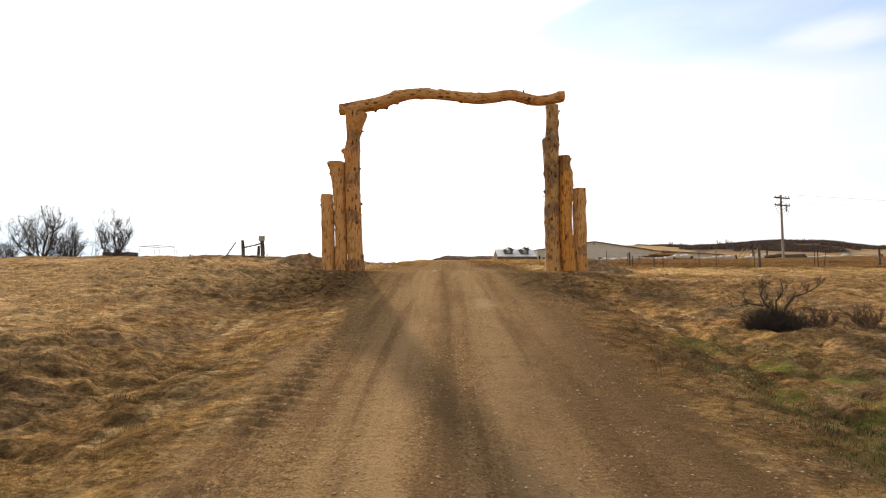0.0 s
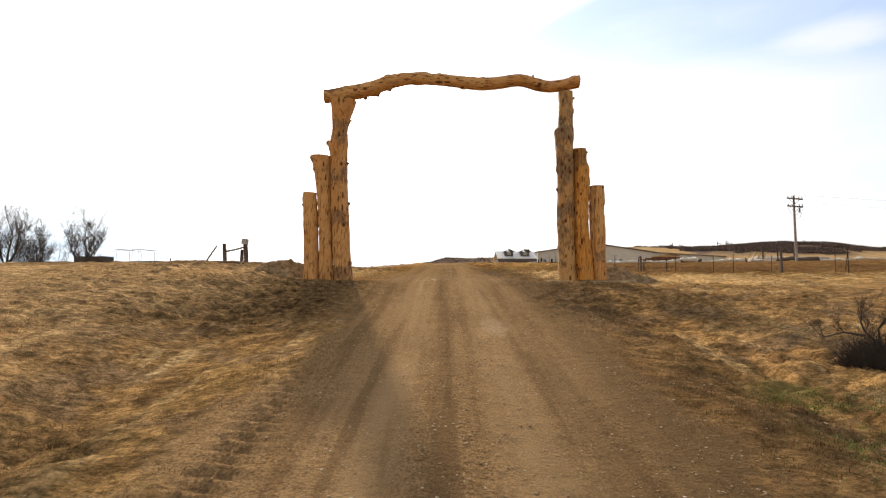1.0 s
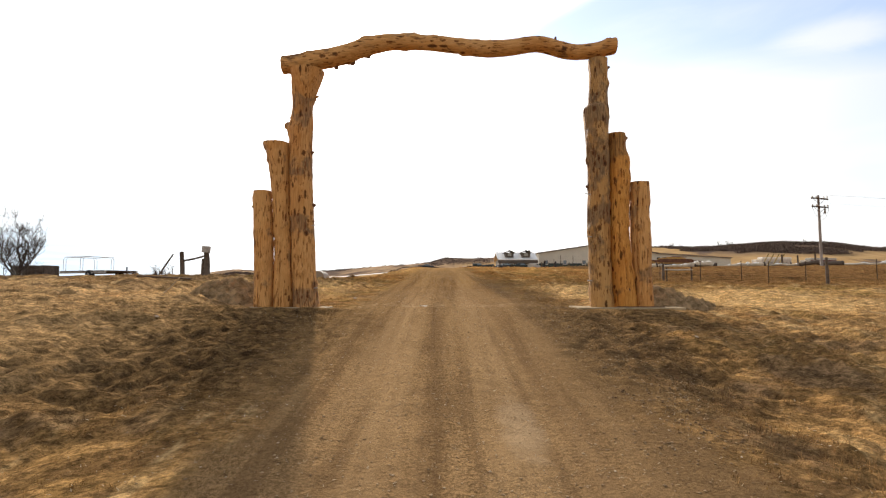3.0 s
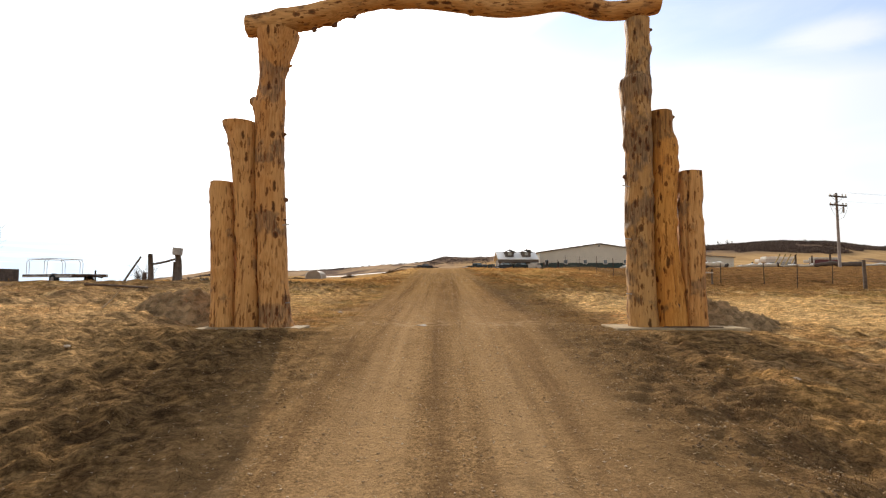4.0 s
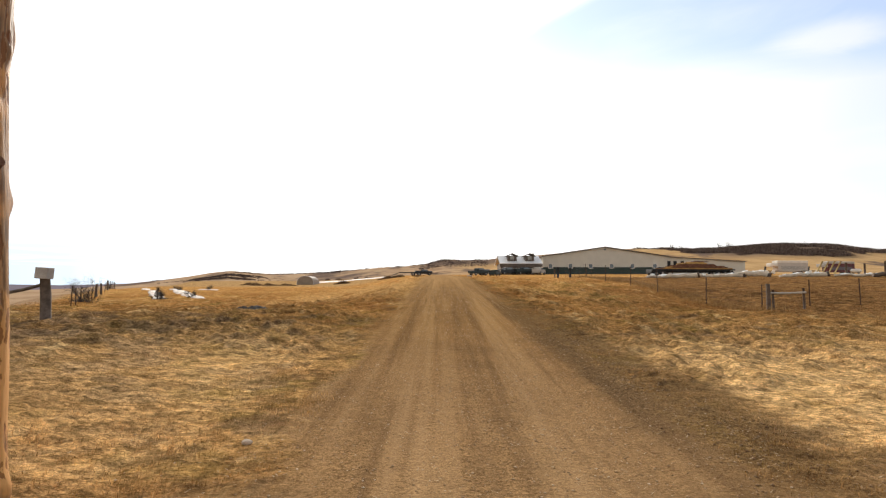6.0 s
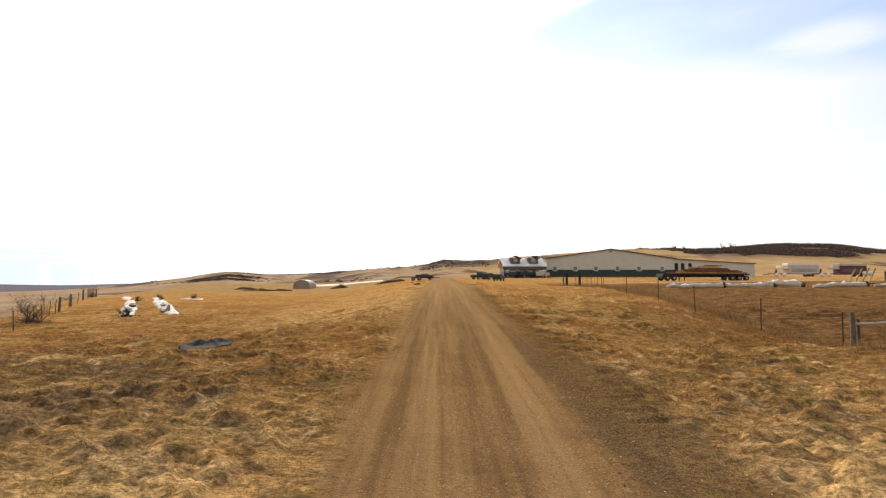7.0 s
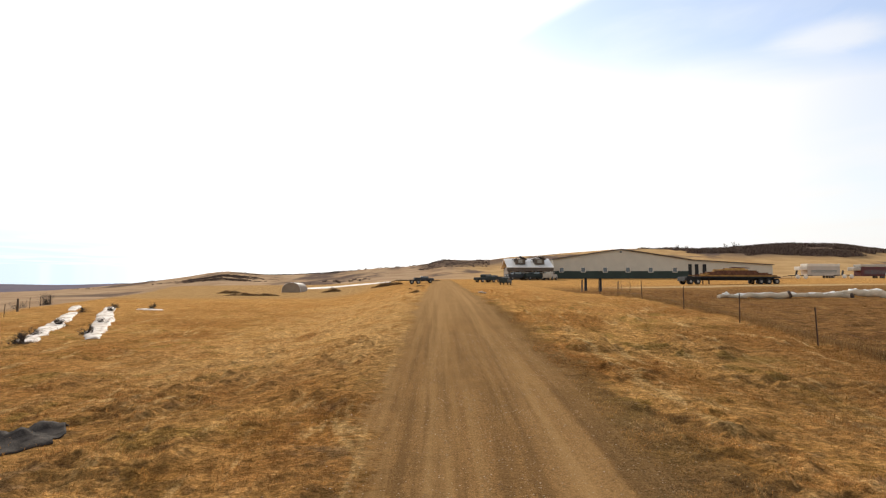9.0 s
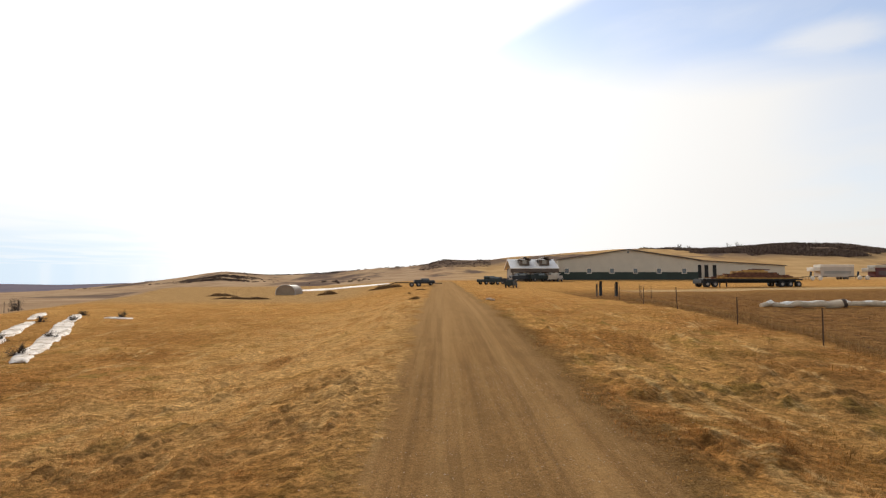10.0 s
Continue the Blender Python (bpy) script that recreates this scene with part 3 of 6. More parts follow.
M_WEED = make_blades("fence_weed", (0.14, 0.075, 0.032), (0.3, 0.17, 0.065), (0.44, 0.28, 0.12), 0.3)
M_MOUND = make_blades("brown_brush", (0.1, 0.06, 0.032), (0.24, 0.145, 0.072), (0.36, 0.23, 0.12))
M_THATCH = make_meadow_blades("thatch", 0.7, 1.35, 0.3)
def make_snow():
    """Old snow, grey with dust and broken by straw."""
    mat, k = surface("old_snow", 0.8, 0.1)
    at = k.n("ShaderNodeNewGeometry").outputs["Position"]
    dust = k.span(k.noise(at, 1.6, 5.0, 0.65), 0.42, 0.66)
    col = k.mix(dust, (0.78, 0.69, 0.59), (0.5, 0.4, 0.3))
    straw = k.span(k.noise(at, 3.0, 5.0, 0.7), 0.53, 0.63)
    k.put(k.bsdf.inputs["Base Color"], k.mix(k.math("MULTIPLY", straw, 0.85), col, (0.22, 0.13, 0.06)))
    relief(k, k.noise(at, 7.0, 4.0), 0.6, 0.04)
    return mat


M_SNOW = make_snow()
M_CREAM = plain("cream_siding", (0.52, 0.47, 0.38), 0.6, vary=0.06, scale=0.5, bump=0.05)
M_GREENMETAL = plain("green_siding", (0.026, 0.04, 0.032), 0.6, vary=0.15, scale=0.5, bump=0.05)
M_ROOF = plain("white_roofing", (0.7, 0.66, 0.6), 0.5, 0.0, vary=0.06, scale=0.4, bump=0.05)
M_DARKROOF = plain("brown_roofing", (0.11, 0.085, 0.065), 0.7, vary=0.2, scale=0.5)
M_GLASS = plain("window_glass", (0.1, 0.12, 0.13), 0.15, vary=0.2, scale=0.6, bump=0, spec=0.8)
M_WHITE = plain("white_paint", (0.66, 0.59, 0.49), 0.5, vary=0.1, scale=1.0, bump=0.05)
M_BLACK = plain("black_rubber", (0.022, 0.022, 0.022), 0.8, vary=0.3, scale=6)
M_TARP = plain("grey_rubber_sheet", (0.062, 0.05, 0.04), 0.98, vary=0.65, scale=5, bump=0.6, spec=0.05)


# ---- ground ----
def lattice(x, y, cell, seed):
    """Smooth value noise between -1 and 1."""
    gx, gy = np.asarray(x) / cell, np.asarray(y) / cell
    ix, iy = np.floor(gx).astype(np.int64), np.floor(gy).astype(np.int64)
    fx, fy = gx - ix, gy - iy
    fx, fy = fx * fx * (3 - 2 * fx), fy * fy * (3 - 2 * fy)

    def rnd(a, b):
        h = (a * 374761393 + b * 668265263 + seed * 974634541) & 0xFFFFFFFF
        h = ((h ^ (h >> 13)) * 1274126177) & 0xFFFFFFFF
        return ((h ^ (h >> 16)) & 0xFFFF) / 32767.5 - 1

    top = rnd(ix, iy) * (1 - fx) + rnd(ix + 1, iy) * fx
    low = rnd(ix, iy + 1) * (1 - fx) + rnd(ix + 1, iy + 1) * fx
    return top * (1 - fy) + low * fy


def ease(v, a, b):
    s = np.clip((v - a) / (b - a), 0, 1)
    return s * s * (3 - 2 * s)


STEPS = np.arange(-400.0, 600.0, 0.5)


def profile(*pairs):
    ys, zs = zip(*pairs)
    raw = np.interp(STEPS, ys, zs)
    kernel = np.exp(-np.linspace(-2, 2, 13) ** 2)
    return np.convolve(np.pad(raw, 6, mode="edge"), kernel / kernel.sum(), mode="valid")


ROAD_Z = profile((-400, -12), (-30, -3.6), (-16, -2.03), (-8, -1.0), (-0.5, -0.03), (1.5, 0.03), (8, 0.36), (16, 0.78), (26, 1.35), (37, 1.95), (50, 2.35), (70, 2.8), (90, 3.2), (135, 4.3), (200, 4.6), (600, 4))
LEFT_Z = profile((-400, -12), (-30, -3.2), (-16, -1.75), (-8, -0.85), (-3, -0.08), (2, 0.47), (5, 0.62), (9, 0.64), (13, 0.6), (19, 0.5), (25, 0.47), (37, 0.62), (50, 0.95), (100, 1.5), (130, 2.6), (165, 2.9), (220, 0.0), (600, -5))
RIGHT_Z = profile((-400, -12), (-30, -3.9), (-16, -2.25), (-8, -1.2), (-2, -0.3), (4, 0.05), (12, 0.35), (19, 0.55), (24.4, 1.08), (29, 1.48), (34, 1.78), (42, 2.05), (60, 2.2), (90, 2.75), (110, 3.6), (135, 4.45), (200, 5.2), (600, 4))
RIDGE = ((-3000, -8), (-700, -4), (-470, -3), (-400, 3), (-341, 9.5), (-310, 13), (-285, 18), (-250, 23), (-205, 18.3), (-123, 19.2), (-40, 19.9), (-14, 21), (4, 25.5), (57, 25.5), (100, 31), (144, 33), (200, 37), (237, 38), (330, 38), (410, 43), (480, 42), (522, 37), (650, 33), (1200, 30), (3000, 10))


def height(x, y, fine=True):
    x, y = np.asarray(x, float), np.asarray(y, float)
    road, left, right = (np.interp(y, STEPS, table) for table in (ROAD_Z, LEFT_Z, RIGHT_Z))
    off = x + 0.12
    side = np.where(off < 0, left, right)
    z = road + (side - road) * ease(np.abs(off), 1.9, 8.0 + 0.3 * np.clip(y - 45, 0, 500))
    # shallow ditch beside the approach
    z -= 0.2 * np.exp(-(((np.abs(off) - 3.7) / 1.0) ** 2)) * ease(y, -1.5, -6.0)
    z += 0.5 * ease(off, 14, 60) * ease(y, -20, 40) * ease(y, 130, 90)
    bearing = x * 600 / np.maximum(y, 80)
    ridge = np.interp(bearing, *zip(*RIDGE)) + 1.2 * lattice(x, y, 34.0, 2)
    z += ridge * np.where(y < 600, ease(y, 170, 600) ** 1.6, ease(y, 1100, 600))
    z -= 30 * ease(np.hypot(x, y), 700, 1800)
    z += (35 + 9 * lattice(x, y, 420.0, 71) + 6 * lattice(x, y, 160.0, 72)) * np.exp(-(((np.hypot(x, y) - 2600) / 500) ** 2)) * ease(x, 0, -500)
    edge_x = np.maximum(-5.6 - 0.62 * y, -15.8 - 0.37 * y)
    z -= 3.4 * ease(x, edge_x, edge_x - 17) * ease(y, 13, 27) * ease(y, 420, 150)
    z += lattice(x, y, 90.0, 3) * 0.9 * ease(np.hypot(x, y), 90, 260)
    if fine:
        rough = ease(np.abs(off), 1.6, 3.2)
        near = ease(np.hypot(x, y - 5), 120, 40)
        wx, wy = x + 0.16 * lattice(x, y, 0.5, 16) + 0.06 * lattice(x, y, 0.2, 17), y + 0.16 * lattice(x, y, 0.5, 18) + 0.06 * lattice(x, y, 0.2, 19)
        turf = 0.25 + 0.75 * ease(lattice(x, y, 1.7, 7) + 0.4 * lattice(x, y, 0.6, 20), -0.5, 0.25)
        clumps = 0.085 * np.abs(lattice(wx, wy * 1.2, 0.8, 6)) + 0.085 * np.abs(lattice(wx, wy * 1.25, 0.38, 11)) + 0.05 * np.abs(lattice(wx, wy * 1.1, 0.19, 14))
        z += near * rough * (0.04 * lattice(x, y, 2.3, 5) + turf * clumps * (1 + 0.35 * ease(y, 3.0, 8.0)) - 0.05 + 0.012 * lattice(x, y, 0.11, 15))
        # earth broken up by wheels and boots round the gate
        broken = ease(np.abs(y + 3.0), 3.4, 1.8) * ease(np.abs(off), 8.0, 5.0) * ease(np.abs(off), 1.2, 2.0)
        z += broken * (0.035 * np.abs(lattice(wx, wy, 0.27, 34)) + 0.03 * lattice(x, y, 0.13, 35) - 0.015)
        # tread marks pressed into the left edge of the approach
        z += 0.034 * np.sin(y * 36 + x * 9) * np.exp(-(((x + 1.82 + 0.08 * lattice(y, y, 2.0, 33)) / 0.22) ** 2)) * ease(y, -5.0, -8.0)
        z += near * (1 - rough) * (0.009 * lattice(x, y * 0.6, 0.36, 8) + 0.006 * lattice(x, y, 0.15, 9) + 0.006 * ease(y, 4, -2) * lattice(x, y, 0.08, 10))
        rut = np.abs(np.abs(off) - 0.8)
        z += near * (1 - rough) * (0.012 - 0.028 * np.exp(-((rut / 0.28) ** 2)))
        flat = np.exp(-(((np.abs(x) - 3.42) / 1.45) ** 6) - ((y - 0.05) / 0.85) ** 6)
        z = z * (1 - flat) + (-0.07 + (np.where(x < 0, 0.03, 0.012)) * lattice(x, y, 0.33, 12) + np.where(x < 0, 0.024 * ease(y, 0.0, -0.25), 0.0)) * flat
    return z


def ground_at(x, y):
    return float(height(x, y))


def spread(inner_lo, inner_hi, step, lo, hi, growth=1.13):
    mid = list(np.arange(inner_lo, inner_hi + 1e-6, step))
    up_, d = [], step
    while (up_ or mid)[-1] < hi:
        d *= growth
        up_.append((up_ or mid)[-1] + d)
    down, d = [], step
    while (down or [mid[0]])[-1] > lo:
        d *= growth
        down.append((down or [mid[0]])[-1] - d)
    return np.array(down[::-1] + mid + up_)


def sheet(name, xs, ys, keep, material, kind="structure", label=""):
    gx, gy = np.meshgrid(xs, ys)
    verts = np.column_stack([gx.ravel(), gy.ravel(), height(gx, gy).ravel()])
    nx = len(xs)
    cx, cy = np.meshgrid((xs[1:] + xs[:-1]) / 2, (ys[1:] + ys[:-1]) / 2)
    i, j = np.meshgrid(np.arange(len(xs) - 1), np.arange(len(ys) - 1))
    first = (j * nx + i)[keep(cx, cy)]
    quads = np.column_stack([first, first + 1, first + nx + 1, first + nx])
    used, back_ = np.unique(quads, return_inverse=True)
    return tagged(raw_mesh(name, verts[used], back_.reshape(-1, 4), material), label, kind=kind)


def raw_mesh(name, verts, faces, material, smooth=True):
    mesh = bpy.data.meshes.new(name)
    faces = np.asarray(faces, np.int32)
    mesh.vertices.add(len(verts))
    mesh.vertices.foreach_set("co", np.asarray(verts, np.float32).ravel())
    mesh.loops.add(faces.size)
    mesh.loops.foreach_set("vertex_index", faces.ravel())
    mesh.polygons.add(len(faces))
    mesh.polygons.foreach_set("loop_start", np.arange(0, faces.size, faces.shape[1], dtype=np.int32))
    mesh.update(calc_edges=True)
    if smooth:
        mesh.polygons.foreach_set("use_smooth", np.ones(len(faces), bool))
    mesh.materials.append(material)
    mesh.validate()
    return new(name, mesh)


XS = spread(-6.4, 6.4, 0.05, -4500, 4500, 1.1)
YS = np.concatenate([spread(-12.0, 3.0, 0.05, -300, 3.0, 1.08), spread(3.07, 24.0, 0.07, 3.07, 4700, 1.05)])


def on_road(x, y):
    return (np.abs(x + 0.12) < 2.35) & (y < 120) & (y > -60)


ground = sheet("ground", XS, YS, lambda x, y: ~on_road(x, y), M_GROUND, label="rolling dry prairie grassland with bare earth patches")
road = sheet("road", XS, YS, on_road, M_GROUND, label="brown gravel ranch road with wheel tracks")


# ---- builders ----
def part(name, bm, material, parent=None, label=""):
    mesh = bpy.data.meshes.new(name)
    bm.normal_update()
    bm.to_mesh(mesh)
    bm.free()
    mesh.materials.append(material)
    ob = new(name, mesh)
    if parent:
        ob.parent = parent
    if label:
        ob["label"] = label
    return ob


def thing(name, place, label, category, group="", turn=0.0):
    ob = new(name)
    ob.empty_display_size = 0.2
    ob.location, ob.rotation_euler = place, (0, 0, radians(turn))
    return tagged(ob, label, category, group)


def box(bm, size, at=(0, 0, 0), rot=(0, 0, 0), bevel=0.0):
    made = bmesh.ops.create_cube(bm, size=1.0)["verts"]
    m = pose(*at, *rot) @ Matrix.Diagonal((*size, 1))
    bmesh.ops.transform(bm, matrix=m, verts=made)
    if bevel:
        edges = list({e for v in made for e in v.link_edges})
        bmesh.ops.bevel(bm, geom=edges, offset=bevel, segments=2, affect="EDGES", profile=0.6)


def boxed(size, at=(0, 0, 0), rot=(0, 0, 0), bevel=0.0):
    bm = bmesh.new()
    box(bm, size, at, rot, bevel)
    return bm


def tube(bm, points, radii, sides=8, caps=True, wobble=0.0, seed=0):
    """A round bar along points; radii one for each point."""
    pts = [Vector(p) for p in points]
    rings, rng = [], random.Random(seed)
    for n, p in enumerate(pts):
        along = (pts[min(n + 1, len(pts) - 1)] - pts[max(n - 1, 0)]).normalized()
        ref = Vector((0, 1, 0)) if abs(along.y) < 0.8 else Vector((1, 0, 0))
        u = along.cross(ref).normalized()
        v = along.cross(u)
        r = radii[n] if isinstance(radii, (list, tuple)) else radii
        ring = []
        for s in range(sides):
            a = 2 * math.pi * s / sides
            rr = r * (1 + wobble * rng.uniform(-1, 1))
            ring.append(bm.verts.new(p + u * (rr * math.cos(a)) + v * (rr * math.sin(a))))
        rings.append(ring)
    for a, b in zip(rings, rings[1:]):
        for s in range(sides):
            face = bm.faces.new((a[s], a[(s + 1) % sides], b[(s + 1) % sides], b[s]))
            face.smooth = True
    if caps:
        bm.faces.new(rings[0])
        bm.faces.new(rings[-1][::-1])
    return bm


# ---- the log gate ----
def curve_at(table, s):
    """Smooth values from rows of (s, a, b, ...)."""
    xs = [row[0] for row in table]
    n = max(0, min(len(xs) - 2, int(np.searchsorted(xs, s)) - 1))
    f = (s - xs[n]) / (xs[n + 1] - xs[n])
    f = max(0.0, min(1.0, f))
    out = []
    for c in range(1, len(table[0])):
        p = [table[max(0, min(len(xs) - 1, q))][c] for q in (n - 1, n, n + 1, n + 2)]
        out.append(p[1] + 0.5 * f * (p[2] - p[0] + f * (2 * p[0] - 5 * p[1] + 4 * p[2] - p[3] + f * (3 * (p[1] - p[2]) + p[3] - p[0]))))
    return out


def log(name, parent, table, seed, knots, depth=0.0, lumps=0.05, turn=None, label="", wood=None, cracks=()):
    """A peeled log along local z; table rows: (z, left edge, right edge). Knots: (z, angle, radius, length). Cracks: (angle at the top, at the foot, top, foot)."""
    bottom, top = table[0][0], table[-1][0]
    rings, sides, rng = int((top - bottom) / 0.03) + 1, 64, random.Random(seed)
    bm, loops = bmesh.new(), []
    nodes = [(rng.uniform(bottom, top), rng.uniform(0, 6.28), rng.uniform(0.05, 0.11), rng.uniform(-0.012, 0.03)) for _ in range(int((top - bottom) * 16))]
    nodes += [(kz, ka, kr * 1.5, kr * 0.6) for kz, ka, kr, kl in knots]
    for n in range(rings):
        z = bottom + (top - bottom) * n / (rings - 1)
        lo, hi = curve_at(table, z)
        cx, r = (lo + hi) / 2, (hi - lo) / 2
        cy = depth + 0.03 * noise.noise(Vector((0, seed * 3.1, z * 0.6)))
        loop = []
        for s in range(sides):
            a = 2 * math.pi * s / sides
            p = Vector((math.cos(a) * 0.9, math.sin(a) * 0.9, z * 0.7 + seed * 7.7))
            rr = r * (1 + lumps * noise.noise(p * 1.4) + lumps * 0.6 * noise.noise(p * 4.0))
            for kz, ka, kr, kh in nodes:
                if abs(z - kz) < kr * 2.4:
                    da = (a - ka + math.pi) % (2 * math.pi) - math.pi
                    rr += kh * math.exp(-((z - kz) / kr) ** 2 - (da * r / kr) ** 2)
            for a_top, a_foot, z_top, z_foot in cracks:
                if z_foot < z < z_top + 0.01:
                    way = a_foot + (a_top - a_foot) * (z - z_foot) / (z_top - z_foot) + 0.1 * noise.noise(Vector((z * 2.2, seed, 8)))
                    da = (a - way + math.pi) % (2 * math.pi) - math.pi
                    rr -= 0.06 * math.exp(-((da * r / 0.018) ** 2)) * min(1.0, (z - z_foot) * 6)
            loop.append(bm.verts.new((cx + math.cos(a) * rr, cy + math.sin(a) * rr, z)))
        loops.append(loop)
    for a, b in zip(loops, loops[1:]):
        for s in range(sides):
            bm.faces.new((a[s], a[(s + 1) % sides], b[(s + 1) % sides], b[s])).smooth = True
    body = part(name, bm, wood or M_WOOD, parent, label)
    ends = []
    for z, flip in ((bottom, -1), (top, 1)):
        lo, hi = curve_at(table, z)
        cap = bmesh.new()
        r = (hi - lo) / 2
        ring = [cap.verts.new(((lo + hi) / 2 + math.cos(2 * math.pi * s / 40) * r * 0.985, depth + math.sin(2 * math.pi * s / 40) * r * 0.985, z + flip * (0.003 + 0.006 * noise.noise(Vector((s * 0.5, seed, z)))))) for s in range(40)]
        centre = cap.verts.new(((lo + hi) / 2, depth, z + flip * 0.005))
        for s in range(40):
            tri = (ring[s], ring[(s + 1) % 40], centre)
            cap.faces.new(tri if flip > 0 else tri[::-1])
        ends.append(part("cut_end", cap, M_END, body, "sawn end with growth rings"))
    for kz, ka, kr, kl in knots:
        lo, hi = curve_at(table, kz)
        r, cx = (hi - lo) / 2, (lo + hi) / 2
        d = Vector((math.cos(ka), math.sin(ka), 0.12))
        base_ = Vector((cx, depth, kz)) + d * (r * 0.9)
        stub = bmesh.new()
        tube(stub, [base_, base_ + d * (r * 0.1 + kl * 0.6), base_ + d * (r * 0.1 + kl)], [kr * 1.15, kr * 0.95, kr * 0.6], 9, wobble=0.12, seed=int(kz * 1000))
        part("branch_stub", stub, (wood or M_WOOD) if kl > 0.09 else M_KNOT, body, "sawn branch stub")
    if turn is not None:
        body.matrix_local = turn
    return body


M_BOLT = plain("bolt_steel", (0.4, 0.38, 0.35), 0.4, 0.7, bump=0)
gate = thing("log_gate", (0, 0.1, -0.02), "tall ranch gateway of peeled pine logs with a crooked crossbeam", "gate")
log("tall_post", gate, [(-0.06, -3.36, -2.77), (0.1, -3.36, -2.82), (0.35, -3.37, -2.86), (0.8, -3.39, -2.9), (1.25, -3.41, -2.92), (1.5, -3.42, -2.94), (2.0, -3.45, -2.96), (2.6, -3.47, -2.99), (3.1, -3.48, -3.0), (3.5, -3.49, -3.01), (3.75, -3.52, -3.01), (4.0, -3.47, -3.01), (4.35, -3.45, -3.01), (4.6, -3.46, -2.94), (4.85, -3.48, -2.85), (5.08, -3.5, -2.78)], 1,
    [(3.84, 3.05, 0.085, 0.11), (2.1, -0.15, 0.04, 0.06), (3.25, -0.1, 0.028, 0.05), (1.75, -0.3, 0.02, 0.05), (4.47, -0.05, 0.028, 0.1), (2.55, -1.9, 0.05, -0.012), (2.48, -1.35, 0.045, -0.012), (0.72, -1.5, 0.05, -0.012), (3.8, -1.75, 0.045, -0.012), (1.05, -1.2, 0.045, -0.012)], wood=M_TALL, label="tall peeled pine post with branch stubs")
log("middle_post", gate, [(-0.06, -3.77, -3.36), (0.4, -3.78, -3.38), (1.0, -3.77, -3.4), (2.1, -3.83, -3.45), (2.6, -3.88, -3.46), (3.08, -3.95, -3.48), (3.3, -4.0, -3.48), (3.42, -4.06, -3.49), (3.48, -4.07, -3.49)], 2,
    [(3.1, 3.0, 0.035, 0.05), (3.38, -1.95, 0.04, -0.008), (3.26, -1.45, 0.05, -0.008), (2.08, -1.4, 0.04, -0.01), (1.4, -1.7, 0.04, -0.01), (0.95, -1.5, 0.035, -0.01)])
log("short_post", gate, [(-0.06, -4.2, -3.77), (0.5, -4.18, -3.78), (1.3, -4.2, -3.8), (2.0, -4.23, -3.84), (2.2, -4.25, -3.86), (2.44, -4.24, -3.87)], 3,
    [(2.08, 3.05, 0.035, 0.04), (1.38, -1.75, 0.045, -0.012), (1.2, -1.3, 0.035, -0.01), (0.7, -1.4, 0.035, -0.01), (0.95, -1.9, 0.03, -0.01)])
log("tall_post", gate, [(-0.06, 2.94, 3.42), (0.3, 2.92, 3.4), (1.0, 2.92, 3.38), (1.6, 2.91, 3.37), (2.05, 2.91, 3.38), (2.4, 2.93, 3.38), (2.95, 2.93, 3.39), (3.35, 2.91, 3.39), (3.75, 2.88, 3.37), (4.0, 2.86, 3.38), (4.18, 2.85, 3.39), (4.26, 2.87, 3.39), (4.33, 2.95, 3.38), (4.6, 2.98, 3.38), (5.0, 3.0, 3.39), (5.34, 2.98, 3.4)], 4,
    [(2.52, 3.1, 0.04, 0.05), (1.55, 3.2, 0.03, 0.02), (5.15, 0.0, 0.03, 0.06), (1.75, -0.5, 0.05, 0.01), (3.7, -1.75, 0.06, -0.01), (3.45, -1.35, 0.06, -0.01), (2.7, -1.5, 0.06, -0.01), (0.85, -1.35, 0.05, -0.01), (1.35, -1.9, 0.05, -0.01)], lumps=0.09, wood=M_BARKY, label="tall knotty pine post with grey bark scars")
log("middle_post", gate, wood=M_ORANGE, label="orange-toned peeled pine post with a dark knotty top", table=[(-0.06, 3.41, 3.91), (0.35, 3.39, 3.87), (0.8, 3.38, 3.82), (1.3, 3.37, 3.79), (1.7, 3.37, 3.77), (2.1, 3.37, 3.79), (2.55, 3.37, 3.82), (2.75, 3.38, 3.84), (2.95, 3.38, 3.82), (3.16, 3.38, 3.83), (3.36, 3.38, 3.76), (3.6, 3.37, 3.75), (3.69, 3.36, 3.74)], seed=5,
    knots=[(3.58, -0.05, 0.03, 0.05), (3.02, -0.95, 0.06, 0.012), (1.75, -0.8, 0.06, 0.012), (1.6, -2.2, 0.05, 0.0), (2.6, -1.45, 0.05, -0.01), (1.05, -1.75, 0.035, -0.01), (0.3, -1.5, 0.05, -0.012)], cracks=((-1.45, -1.25, 0.95, 0.2),))
log("short_post", gate, [(-0.06, 3.89, 4.27), (0.4, 3.86, 4.24), (0.8, 3.83, 4.23), (1.3, 3.81, 4.24), (2.03, 3.81, 4.22), (2.2, 3.82, 4.25), (2.63, 3.83, 4.24)], 6,
    [(2.2, 0.1, 0.03, 0.015), (0.85, -1.2, 0.035, -0.01), (1.45, -1.0, 0.03, -0.01)], cracks=((-2.1, -2.5, 2.63, 0.4),))
# short steel bolts left in the sides of the posts
for bx, bz, way in ((-2.93, 1.69, 1), (-2.9, 0.37, 1), (2.9, 2.36, -1), (2.92, 0.52, -1), (2.92, 1.45, -1)):
    bolt = tube(bmesh.new(), [(bx - 0.05 * way, -0.1, bz), (bx + 0.05 * way, -0.12, bz + 0.01), (bx + 0.075 * way, -0.125, bz + 0.012)], [0.008, 0.008, 0.014], 8)
    part("bolt", bolt, M_BOLT, gate, "bright steel bolt")
